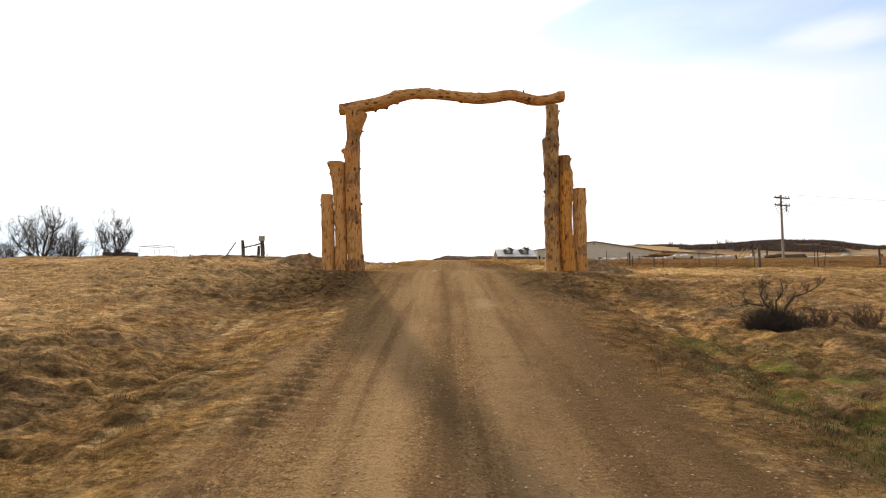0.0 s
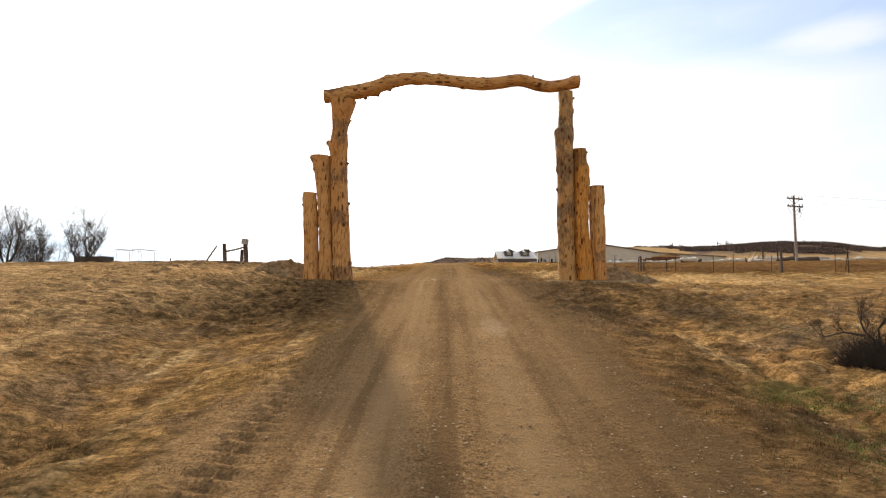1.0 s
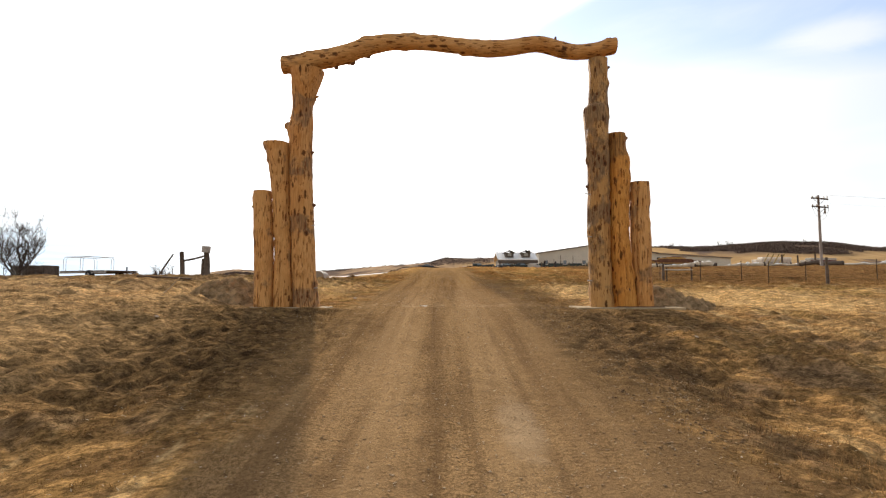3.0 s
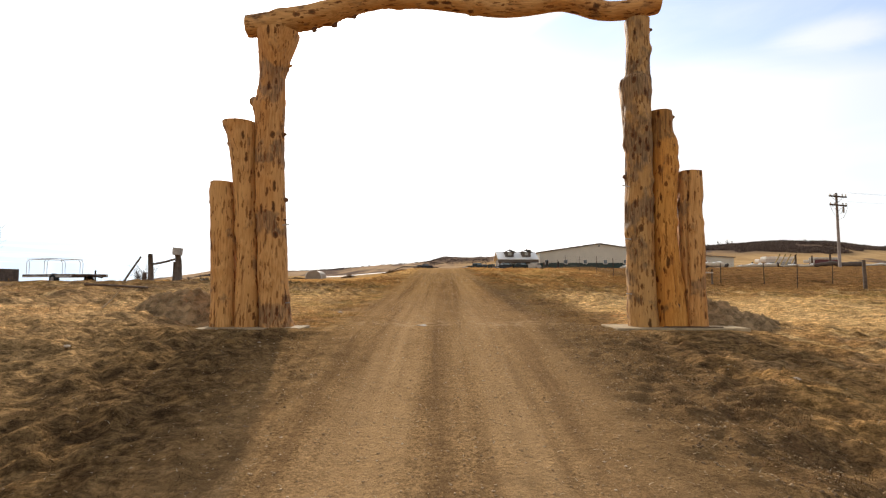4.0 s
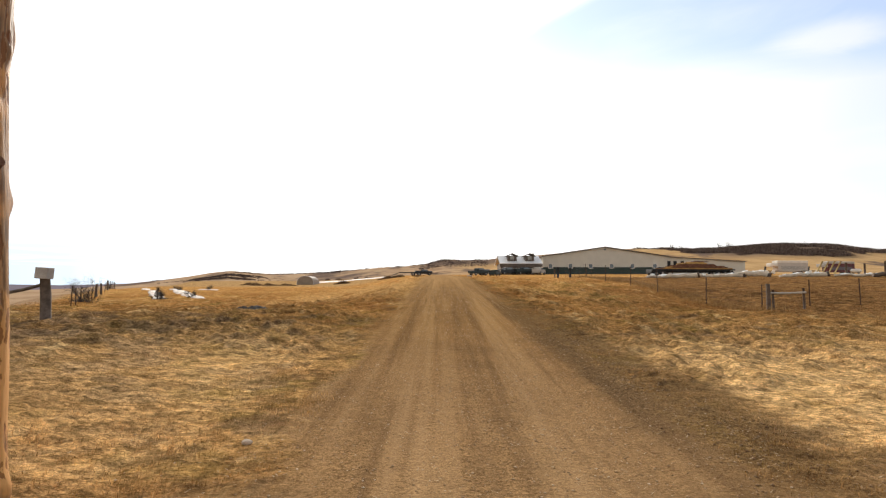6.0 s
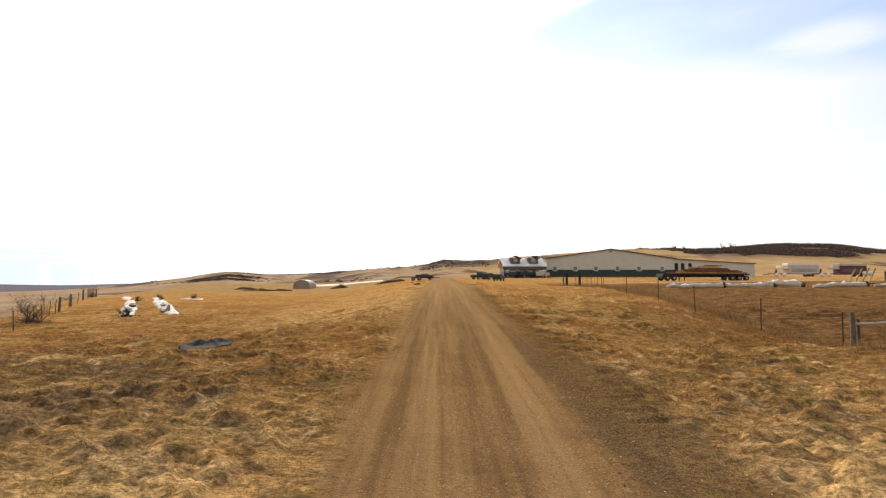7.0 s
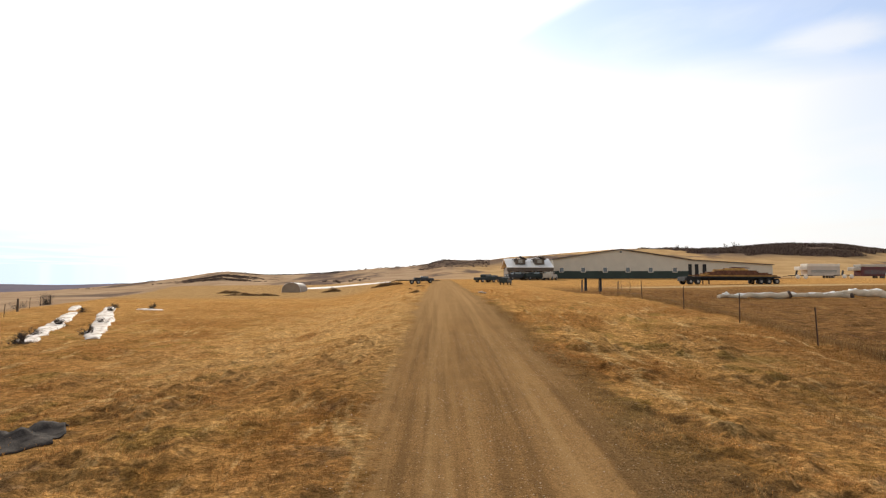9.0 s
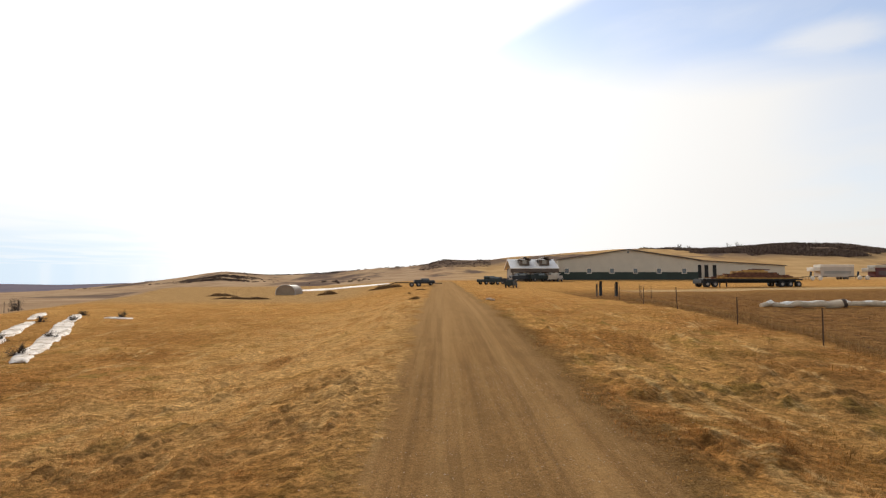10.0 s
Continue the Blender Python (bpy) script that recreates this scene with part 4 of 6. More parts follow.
# the crossbeam: local z runs along world x, local x points down
BEAM = [(-3.68, 5.19, 0.19), (-3.2, 5.24, 0.205), (-2.6, 5.36, 0.2), (-2.24, 5.45, 0.205), (-1.92, 5.59, 0.2), (-1.28, 5.71, 0.173), (-0.63, 5.7, 0.163), (0.02, 5.64, 0.172), (0.67, 5.56, 0.17), (1.05, 5.57, 0.173), (1.4, 5.61, 0.175), (1.83, 5.67, 0.172), (2.09, 5.63, 0.175), (2.41, 5.53, 0.17), (2.7, 5.48, 0.155), (3.0, 5.5, 0.16), (3.26, 5.55, 0.16), (3.58, 5.63, 0.172)]
log("crossbeam", gate, [(x, -z - 0.035 - r, -z - 0.035 + r) for x, z, r in BEAM], 7,
    [(2.25, 3.1, 0.03, 0.08), (3.45, 3.1, 0.02, 0.05), (-2.55, 0.1, 0.05, 0.07), (-2.2, 0.2, 0.06, 0.06), (-1.85, 0.1, 0.06, 0.05), (2.0, -1.9, 0.05, -0.01), (2.55, -1.7, 0.05, -0.01), (0.4, -1.2, 0.07, -0.01), (1.0, -1.8, 0.06, -0.01), (2.3, -1.4, 0.07, -0.01)],
    lumps=0.07, turn=pose(0, 0, 0, 0, 90, 0), label="crooked peeled pine crossbeam")


M_STAKE = plain("brown_stake", (0.1, 0.06, 0.035), 0.9, vary=0.3, scale=8)


def slab(x0, x1, y0, y1, seed):
    bm = boxed((x1 - x0, y1 - y0, 0.22), (0, 0, -0.11), bevel=0.015)
    ob = part("concrete_pad", bm, M_CONCRETE)
    ob.location = ((x0 + x1) / 2, (y0 + y1) / 2, -0.042)
    tagged(ob, "pale concrete pad under the gate posts", "concrete pad", "pads under the gate")


slab(-4.28, -2.55, -0.42, 0.3, 1)
slab(2.58, 4.75, -0.32, 0.55, 2)
for x0, x1, y0 in ((3.4, 4.35, -0.2),):
    bm = boxed((x1 - x0, 0.05, 0.014), (0, 0, 0.007), (0, 0, -3), 0.003)
    ob = part("board", bm, M_STAKE)
    ob.location = ((x0 + x1) / 2, y0, -0.038)
    tagged(ob, "thin weathered board lying on the concrete pad", "board")


def soil_pile(x, y, rx, ry, top, seed):
    n, verts = 72, []
    for j in range(n):
        for i in range(n):
            u, v = i / (n - 1) * 2 - 1, j / (n - 1) * 2 - 1
            px, py = x + u * rx * 1.25, y + v * ry * 1.25
            d = math.hypot(u, v) * 1.25
            h = top * max(0.0, 1 - d) ** 0.9 * (1 + 0.25 * noise.noise(Vector((px * 1.5, py * 1.5, seed))))
            h += 0.1 * noise.noise(Vector((px * 4, py * 4, seed))) * min(1, max(0, 1.2 - d)) + 0.08 * noise.noise(Vector((px * 11, py * 11, seed))) + 0.055 * noise.noise(Vector((px * 21, py * 21, seed)))
            verts.append((px, py, ground_at(px, py) + (h if d < 1.02 else -0.12)))
    faces = [(j * n + i, j * n + i + 1, (j + 1) * n + i + 1, (j + 1) * n + i) for j in range(n - 1) for i in range(n - 1)]
    return tagged(raw_mesh("dirt_mound", verts, faces, M_SOIL), "heap of dug brown soil behind the gate posts", "dirt mound", "dirt mounds by the gate")


soil_pile(-4.8, 0.95, 1.05, 0.85, 0.44, 1)
soil_pile(4.8, 0.95, 1.15, 0.85, 0.46, 2)


# ---- fences ----
def steel_post(parent, x, y, h, lean=0.0, seed=0):
    z = ground_at(x, y)
    bm = bmesh.new()
    box(bm, (0.038, 0.006, h + 0.3), (0, -0.012, (h - 0.3) / 2))
    box(bm, (0.006, 0.03, h + 0.3), (0, 0.005, (h - 0.3) / 2))
    for n in range(6):
        box(bm, (0.012, 0.008, 0.018), (0, -0.018, h * (0.3 + 0.12 * n)))
    ob = part("steel_post", bm, M_STEEL, parent)
    ob.matrix_local = pose(x, y, z, lean * 0.4, lean, (seed * 37) % 40)
    return Vector((x, y, z)), h


def wooden_post(parent, x, y, h, r=0.075, lean=0.0, seed=0):
    z, bm = ground_at(x, y), bmesh.new()
    steps = [(-0.3, 1.05), (0, 1.05), (h * 0.4, 1.0), (h * 0.8, 0.94), (h * 0.985, 0.92), (h, 0.8)]
    tube(bm, [(0.01 * math.sin(s * 3 + seed), 0, s) for s, _ in steps], [r * q for _, q in steps], 10, wobble=0.06, seed=seed)
    ob = part("wooden_post", bm, M_GREYWOOD, parent)
    ob.matrix_local = pose(x, y, z, lean * 0.5, lean, 0)
    return Vector((x, y, z)), h


def fence(label, posts, wires=4):
    """posts: rows of (x, y, height, 's' or 'w', lean)."""
    top = thing("wire_fence", (0, 0, 0), label, "fence", "ranch fences")
    feet = []
    for n, (x, y, h, kind, lean) in enumerate(posts):
        feet.append(steel_post(top, x, y, h, lean, n) if kind == "s" else wooden_post(top, x, y, h, 0.07, lean, n))
    for (a, ha), (b, hb) in zip(feet, feet[1:]):
        for n in range(wires):
            f = 0.28 + 0.68 * n / max(1, wires - 1)
            pa, pb = a + Vector((0, -0.03, ha * f)), b + Vector((0, -0.03, hb * f))
            sag = Vector((0, 0, -0.02 - 0.01 * ((n * 7) % 3)))
            bm = tube(bmesh.new(), [pa, pa.lerp(pb, 0.33) + sag, pa.lerp(pb, 0.67) + sag, pb], 0.0022, 4, caps=False)
            part("wire", bm, M_STEEL, top)
    return top


fence("barbed-wire fence on rusty steel posts beside the brown field",
    [(11.5, 16.2, 1.05, "w", 0), (11.3, 20.2, 1.2, "s", 2), (10.96, 24.4, 1.2, "s", -2), (11.3, 29.1, 1.2, "s", 1), (11.3, 33.8, 1.15, "s", 0), (11.7, 40.0, 1.15, "s", -2), (12.3, 46.0, 1.15, "s", 1), (13.2, 53.0, 1.1, "s", 1)])
fence("barbed-wire cross fence on mixed wooden and steel posts",
    [(11.5, 16.6, 1.0, "s", 1), (14.5, 18.2, 1.1, "s", 0), (17.5, 19.3, 1.15, "s", -1), (21.5, 19.6, 1.1, "s", 2), (25.6, 19.4, 1.15, "s", 0), (26.4, 19.6, 1.1, "s", 9), (31.0, 20.4, 1.15, "w", 0), (38.0, 22.0, 1.1, "s", 0), (50.0, 25.0, 1.1, "w", 0)])
fence("sagging barbed-wire fence with a stout dark post",
    [(16.5, 15.3, 1.15, "s", 1), (17.7, 12.9, 1.25, "w", 0), (18.3, 9.2, 1.2, "s", 0), (19.6, 4.2, 1.15, "s", 1), (21.0, -1.0, 1.2, "w", 1)], 3)
fence("old barbed-wire fence with leaning weathered posts",
    [(-15.6, 18.4, 0.9, "s", 4), (-17.8, 21.8, 0.8, "s", -3), (-19.7, 24.8, 0.78, "s", 3), (-21.0, 27.4, 0.75, "s", -5), (-22.4, 29.7, 0.8, "s", 4), (-23.4, 31.5, 0.85, "s", 2), (-24.8, 33.7, 1.0, "w", 2), (-26.4, 36.8, 0.85, "s", -3), (-28.6, 40.0, 0.95, "w", 0), (-30.6, 43.6, 0.85, "s", 3), (-32.8, 47.4, 0.9, "w", -2), (-35.4, 51.8, 0.85, "s", 2), (-38.2, 56.6, 0.9, "s", -2), (-41.4, 62.0, 0.95, "w", 0)])


def pipe_gate(x0, y0, x1, y1):
    a, b = Vector((x0, y0, ground_at(x0, y0))), Vector((x1, y1, ground_at(x1, y1)))
    top = thing("rail_barrier", (0, 0, 0), "pale wooden rail fixed between low fence posts", "fence rail")
    part("rail", tube(bmesh.new(), [a + Vector((0, -0.09, 0.72)), a.lerp(b, 0.5) + Vector((0, -0.09, 0.66)), b + Vector((0, -0.09, 0.64))], 0.035, 8, wobble=0.05), plain("pale_rail", (0.42, 0.36, 0.28), 0.8, vary=0.2), top)
    part("end_post", tube(bmesh.new(), [b + Vector((0, 0, -0.2)), b + Vector((0, 0, 0.8))], 0.045, 8, wobble=0.05), M_GREYWOOD, top)
    part("end_post", tube(bmesh.new(), [a + Vector((0.16, 0, -0.2)), a + Vector((0.16, 0, 0.85))], 0.04, 8, wobble=0.05), M_GREYWOOD, top)


pipe_gate(11.55, 16.25, 13.4, 17.0)


def brace():
    """The old corner brace: two posts, a rail, a stub and a leaning pole."""
    top = thing("corner_brace", (0, 0, 0), "old weathered corner brace of posts with a slanting rail", "fence brace")
    z1, z2 = ground_at(-9.07, 8.44), ground_at(-10.0, 8.5)
    part("cap_post", tube(bmesh.new(), [(-9.0, 8.44, z1 - 0.3), (-9.04, 8.44, z1 + 0.5), (-9.08, 8.44, z1 + 0.86)], [0.1, 0.095, 0.09], 12, wobble=0.06), M_GREYWOOD, top)
    part("post_cap", boxed((0.25, 0.25, 0.24), (-9.09, 8.44, z1 + 0.95), (0, 4, 8), 0.02), plain("pale_board", (0.36, 0.31, 0.26), 0.9, vary=0.25), top, "pale square block on the post")
    part("brace_post", tube(bmesh.new(), [(-9.96, 8.5, z2 - 0.3), (-10.0, 8.5, z2 + 0.4), (-10.04, 8.5, z2 + 0.88)], [0.085, 0.08, 0.07], 12, wobble=0.06), M_GREYWOOD, top)
    part("rail", tube(bmesh.new(), [(-10.0, 8.45, z2 + 0.52), (-9.5, 8.44, z1 + 0.6), (-9.05, 8.42, z1 + 0.72)], 0.035, 8, wobble=0.08), M_GREYWOOD, top)
    part("stub_post", tube(bmesh.new(), [(-9.4, 8.9, z1 - 0.2), (-9.4, 8.92, z1 + 0.62)], [0.08, 0.06], 9, wobble=0.1), M_GREYWOOD, top)
    part("leaning_pole", tube(bmesh.new(), [(-10.95, 8.6, z2 - 0.05), (-10.7, 8.6, z2 + 0.35), (-10.4, 8.6, z2 + 0.8)], [0.035, 0.032, 0.028], 8, wobble=0.05), M_GREYWOOD, top)


brace()


def lying_pole(x0, y0, x1, y1, r, label):
    a, b = Vector((x0, y0, ground_at(x0, y0) + r + 0.07)), Vector((x1, y1, ground_at(x1, y1) + r + 0.05))
    ob = part("pole", tube(bmesh.new(), [a, a.lerp(b, 0.5) + Vector((0.02, 0, 0.01)), b], [r, r * 0.9, r * 0.8], 8, wobble=0.06), M_STAKE)
    tagged(ob, label, "pole")


lying_pole(-8.7, 3.5, -7.1, 3.3, 0.03, "thin weathered pole lying in the grass")
stick = part("stick", tube(bmesh.new(), [(-6.35, 0.55, ground_at(-6.35, 0.55) - 0.03), (-6.2, 0.6, ground_at(-6.2, 0.6) + 0.16), (-6.05, 0.66, ground_at(-6.05, 0.66) + 0.36)], [0.02, 0.018, 0.012], 7, wobble=0.1), plain("pale_stick", (0.4, 0.29, 0.17), 0.9))
tagged(stick, "pale stick leaning out of the grass", "stick")


# ---- the utility pole ----
def utility_pole(x, y, h):
    z = ground_at(x, y)
    top = thing("utility_pole", (x, y, z), "weathered wooden power pole with two crossarms", "utility pole")
    part("pole", tube(bmesh.new(), [(0, 0, -0.3), (0, 0, h * 0.3), (0, 0, h * 0.7), (0, 0, h)], [0.12, 0.11, 0.095, 0.08], 14, wobble=0.02), M_POLE, top)
    for arm_z, width, turn in ((h - 0.32, 1.75, 12), (h - 1.05, 1.75, 14)):
        arm = part("crossarm", boxed((width, 0.1, 0.12), (0, -0.16, arm_z), (0, 2, turn), 0.008), M_GREYWOOD, top)
        for off in (-0.43, -0.2, 0.25, 0.44):
            px = off * width
            bm = tube(bmesh.new(), [(px, -0.16 + px * 0.2, arm_z + 0.05), (px, -0.16 + px * 0.2, arm_z + 0.12), (px, -0.16 + px * 0.2, arm_z + 0.22)], [0.035, 0.055, 0.03], 8)
            part("insulator", bm, M_WHITE, arm, "small pale insulator")
        for s in (-1, 1):
            part("arm_brace", tube(bmesh.new(), [(0, -0.13, arm_z - 0.5), (s * 0.5, -0.13, arm_z - 0.04)], 0.014, 6), M_STEEL, arm)
    part("fuse_can", tube(bmesh.new(), [(0.34, -0.25, h - 1.7), (0.34, -0.25, h - 1.6), (0.34, -0.25, h - 1.2)], [0.05, 0.07, 0.07], 10), M_WIRE, top)
    for s, low in ((-0.75, 1.5), (0.72, 1.75), (0.4, 1.4)):
        bm = tube(bmesh.new(), [(s, -0.2, h - 0.9), (s * 0.92, -0.22, h - low * 0.8), (s * 0.55, -0.2, h - low - 0.3), (0, -0.14, h - low - 0.5)], 0.012, 5)
        part("jumper_cable", bm, M_BLACK, top)
    for s, dz in ((0.8, 0.0), (0.4, 0.0), (0.75, -0.75)):
        bm = tube(bmesh.new(), [(s, -0.15, h + dz), (14, 2, h + dz - 0.35), (30, 5, h + dz - 0.5), (62, 10, h + dz + 0.3)], 0.0035, 4, caps=False)
        part("power_line", bm, M_WIRE, top)


utility_pole(32.75, 33.3, 6.2)


# ---- bare trees and brush ----
def grow(bm, start, way, length, radius, depth, rng, twist=0.5, rise=0.12, least=0.0):
    pts, radii, p, d = [start], [radius], start.copy(), way.normalized()
    steps = 4
    for n in range(steps):
        d = (d + Vector((rng.uniform(-1, 1), rng.uniform(-1, 1), rng.uniform(-0.6, 1) * 0.8)) * twist * 0.45 + Vector((0, 0, rise))).normalized()
        p = p + d * (length / steps)
        pts.append(p.copy())
        radii.append(radius * (1 - 0.55 * (n + 1) / steps))
    tube(bm, pts, radii, 5 if depth > 1 else 3, caps=False)
    if depth > 0:
        for n in range(rng.randint(3, 5)):
            k = rng.randint(1, steps)
            side = Vector((rng.uniform(-1, 1), rng.uniform(-1, 1), rng.uniform(-0.1, 0.9))).normalized()
            grow(bm, pts[k], (d + side * 1.5).normalized(), length * rng.uniform(0.5, 0.78), max(radii[k] * 0.66, least), depth - 1, rng, twist, rise, least)


def bare_tree(x, y, h, seed, label, stems=3, group="bare trees", depth=4, thick=0.035, z=None, shoots=0):
    rng = random.Random(seed)
    top = thing("bare_tree", (x, y, ground_at(x, y) if z is None else z), label, "tree", group)
    trunk, crown = bmesh.new(), bmesh.new()
    for s in range(stems):
        a = 6.28 * s / stems + rng.uniform(-0.9, 0.9)
        lean = rng.uniform(0.1, 0.5) if s < 2 else rng.uniform(0.5, 2.0)
        reach = h * (rng.uniform(0.4, 0.5) if s < 2 else rng.uniform(0.24, 0.4))
        way = Vector((math.cos(a) * lean, math.sin(a) * lean, 1)).normalized()
        bent = (way + Vector((rng.uniform(-0.4, 0.4), rng.uniform(-0.4, 0.4), 0.15))).normalized()
        knee = way * (reach * 0.5)
        tip = knee + bent * (reach * 0.5)
        tube(trunk, [Vector((0, 0, -0.1)), knee, tip], [h * thick, h * thick * 0.8, h * thick * 0.55], 7, wobble=0.08, seed=seed + s)
        for n in range(4):
            side = Vector((rng.uniform(-1, 1), rng.uniform(-1, 1), rng.uniform(0.1, 1.0))).normalized()
            grow(crown, tip if n > 1 else knee, (bent + side).normalized(), h * rng.uniform(0.2, 0.34), h * thick * 0.5, depth - 1, rng, 0.85, 0.09, h * 0.0017)
    for n in range(shoots):
        side = Vector((rng.uniform(-1, 1), rng.uniform(-1, 1), rng.uniform(0.5, 1.4))).normalized()
        grow(crown, Vector((rng.gauss(0, h * 0.16), rng.gauss(0, h * 0.16), -0.1)), side, h * rng.uniform(0.14, 0.3), h * thick * 0.4, 2, rng, 0.8, 0.05, h * 0.0017)
    part("trunk", trunk, M_TWIG, top)
    tagged(part("crown", crown, M_TWIG, top, "leafless tangle of branches and twigs"), kind="stuff")
    return top


NEAR_TREE = "leafless dark prairie tree with many stems"
for n, (tx, ty, th) in enumerate(((-16.4, 8.8, 2.6), (-18.3, 8.6, 1.95), (-19.1, 9.4, 1.85), (-20.1, 9.0, 3.3), (-21.9, 9.3, 1.4), (-23.0, 9.8, 1.3), (-24.4, 10.4, 1.5))):
    bare_tree(tx, ty, th, 11 + n, NEAR_TREE, 6, thick=0.016, depth=4, shoots=16)


M_DRYWEED = plain("brown_weed", (0.17, 0.105, 0.06), 0.95, bump=0)


def shrub(x, y, w_, h, seed, label, colour=M_TWIG):
    rng = random.Random(seed)
    top = thing("shrub", (x, y, ground_at(x, y)), label, "shrub")
    limbs, twigs = bmesh.new(), bmesh.new()
    for n in range(7):
        a = rng.uniform(0, 6.28)
        tube_way = Vector((math.cos(a) * rng.uniform(0.4, 1.0), math.sin(a) * 0.6, rng.uniform(0.35, 0.9)))
        grow(limbs, Vector((rng.uniform(-0.12, 0.12), rng.uniform(-0.1, 0.1), -0.03)), tube_way, h * 0.85, 0.026, 3, rng, 1.0, 0.0, 0.003)
    for n in range(130):
        px, py = rng.gauss(0, w_ * 0.3), rng.gauss(0, w_ * 0.16)
        way = Vector((rng.uniform(-1, 1), rng.uniform(-1, 1), rng.uniform(0.3, 1.1)))
        grow(twigs, Vector((px, py, -0.05)), way, h * 0.42 * rng.uniform(0.5, 1.1), 0.006, 1, rng, 0.9, 0.0)
    part("limb", limbs, colour, top)
    tagged(part("twig", twigs, colour, top, "dense dark twigs near the ground"), kind="stuff")
    


def twisted_bush(x, y, seed):
    """A dense dark mound of twigs out of which a few crooked limbs reach."""
    rng = random.Random(seed)
    top = thing("shrub", (x, y, ground_at(x, y)), "low leafless shrub with twisted dark branches in the grass", "shrub")
    for way in (((-0.1, 0, 0), (-0.04, 0.02, 0.34), (-0.2, 0.0, 0.48), (-0.27, -0.03, 0.62), (-0.22, 0.0, 0.74)), ((-0.2, 0, 0.42), (-0.45, 0.05, 0.46), (-0.75, 0.02, 0.4)), ((0.06, 0, 0.05), (0.2, -0.02, 0.42), (0.36, 0.02, 0.58), (0.6, 0.0, 0.66), (0.8, 0.03, 0.76)), ((0.1, 0.1, 0.1), (0.1, 0.12, 0.5), (0.22, 0.1, 0.68))):
        pts = [Vector(p) * 0.86 for p in way]
        limb = bmesh.new()
        tube(limb, pts, [0.017 - 0.011 * q / (len(pts) - 1) for q in range(len(pts))], 8, wobble=0.12, seed=seed)
        for p, q in zip(pts[1:], pts[2:] + [pts[-1] + (pts[-1] - pts[-2])]):
            for n in range(3):
                side = Vector((rng.uniform(-1, 1), rng.uniform(-1, 1), rng.uniform(-0.2, 1))).normalized()
                grow(limb, p, ((q - p).normalized() + side).normalized(), rng.uniform(0.12, 0.22), 0.005, 2, rng, 1.0, 0.03, 0.0016)
        part("limb", limb, M_TWIG, top)
    twigs = bmesh.new()
    for n in range(620):
        a, d = rng.uniform(0, 6.28), math.sqrt(rng.random())
        side = Vector((rng.uniform(-1, 1), rng.uniform(-1, 1), rng.uniform(0.2, 1.2)))
        grow(twigs, Vector((math.cos(a) * d * 0.42, math.sin(a) * d * 0.3, -0.04)), side, 0.42 * (1.1 - d * d * 0.7) * rng.uniform(0.5, 1.0), 0.006, 1, rng, 0.9, 0.0)
    tagged(part("twig", twigs, M_TWIG, top, "dense dark twigs near the ground"), kind="stuff")


twisted_bush(4.95, -7.9, 21)
for n, (sx, sy, sw, sh) in enumerate(((5.75, -7.75, 1.0, 0.26), (6.7, -7.6, 1.3, 0.3), (7.8, -7.5, 1.3, 0.26))):
    shrub(sx, sy, sw, sh, 22 + n, "low patch of dry brown weeds beside the shrub", M_DRYWEED)
shrub(-45.6, 63.0, 0.8, 0.8, 61, "dark leafless bush by the far fence corner")
shrub(-43.0, 63.6, 1.0, 1.0, 62, "dark leafless bush by the far fence corner")
shrub(-20.1, 25.6, 1.2, 1.0, 23, "dark tumbleweed tangle caught on the old fence")


# ---- old farm things on the left ----
def wheel(parent, x, y, z, r, width, axis="y"):
    bm = bmesh.new()
    ends = [(x, y + s * width / 2, z) if axis == "y" else (x + s * width / 2, y, z) for s in (-1, -0.8, 0.8, 1)]
    tube(bm, ends, [r * 0.9, r, r, r * 0.9], 20)
    tyre = part("wheel", bm, M_BLACK, parent)
    rim = bmesh.new()
    ends = [(x, y + s * width / 2, z) if axis == "y" else (x + s * width / 2, y, z) for s in (-1.08, -0.9, 0.9, 1.08)]
    tube(rim, ends, [r * 0.38, r * 0.55, r * 0.55, r * 0.38], 16)
    part("rim", rim, M_WIRE, tyre)


M_PALEPIPE = plain("worn_pipe", (0.5, 0.45, 0.4), 0.6, 0.2, bump=0)


def rack_trailer(x, y, turn):
    """A flat farm trailer with bent pipe hoops at one end."""
    z = ground_at(x, y)
    top = thing("flat_trailer", (x, y, z), "old flat farm trailer with bent pipe hoops", "trailer", turn=turn)
    part("deck", boxed((3.3, 1.5, 0.09), (0, 0, 0.42), bevel=0.01), M_STAKE, top)
    for s in (-0.72, 0.72):
        part("side_rail", boxed((3.4, 0.06, 0.12), (0, s, 0.4), bevel=0.008), M_PALEPIPE, top)
    part("drawbar", tube(bmesh.new(), [(1.6, 0, 0.42), (2.1, 0, 0.4), (2.5, 0, 0.33)], 0.045, 8), M_STEEL, top)
    for hx in (-1.5, -1.3, -0.2, 0.0):
        hoop = [(hx, -0.7, 0.42), (hx, -0.7, 1.0), (hx + 0.02, -0.6, 1.12), (hx + 0.02, 0.6, 1.12), (hx, 0.7, 1.0), (hx, 0.7, 0.42)]
        part("pipe_hoop", tube(bmesh.new(), hoop, 0.011, 8), M_PALEPIPE, top)
    for s in (-0.65, 0.65):
        part("top_pipe", tube(bmesh.new(), [(-1.55, s, 1.12), (0.05, s, 1.12)], 0.01, 8), M_PALEPIPE, top)
    for s in (-0.68, 0.68):
        wheel(top, 0.5, s, 0.24, 0.25, 0.16)
    part("jack", tube(bmesh.new(), [(1.9, 0.1, 0), (1.9, 0.1, 0.62)], 0.03, 8), M_STEEL, top)


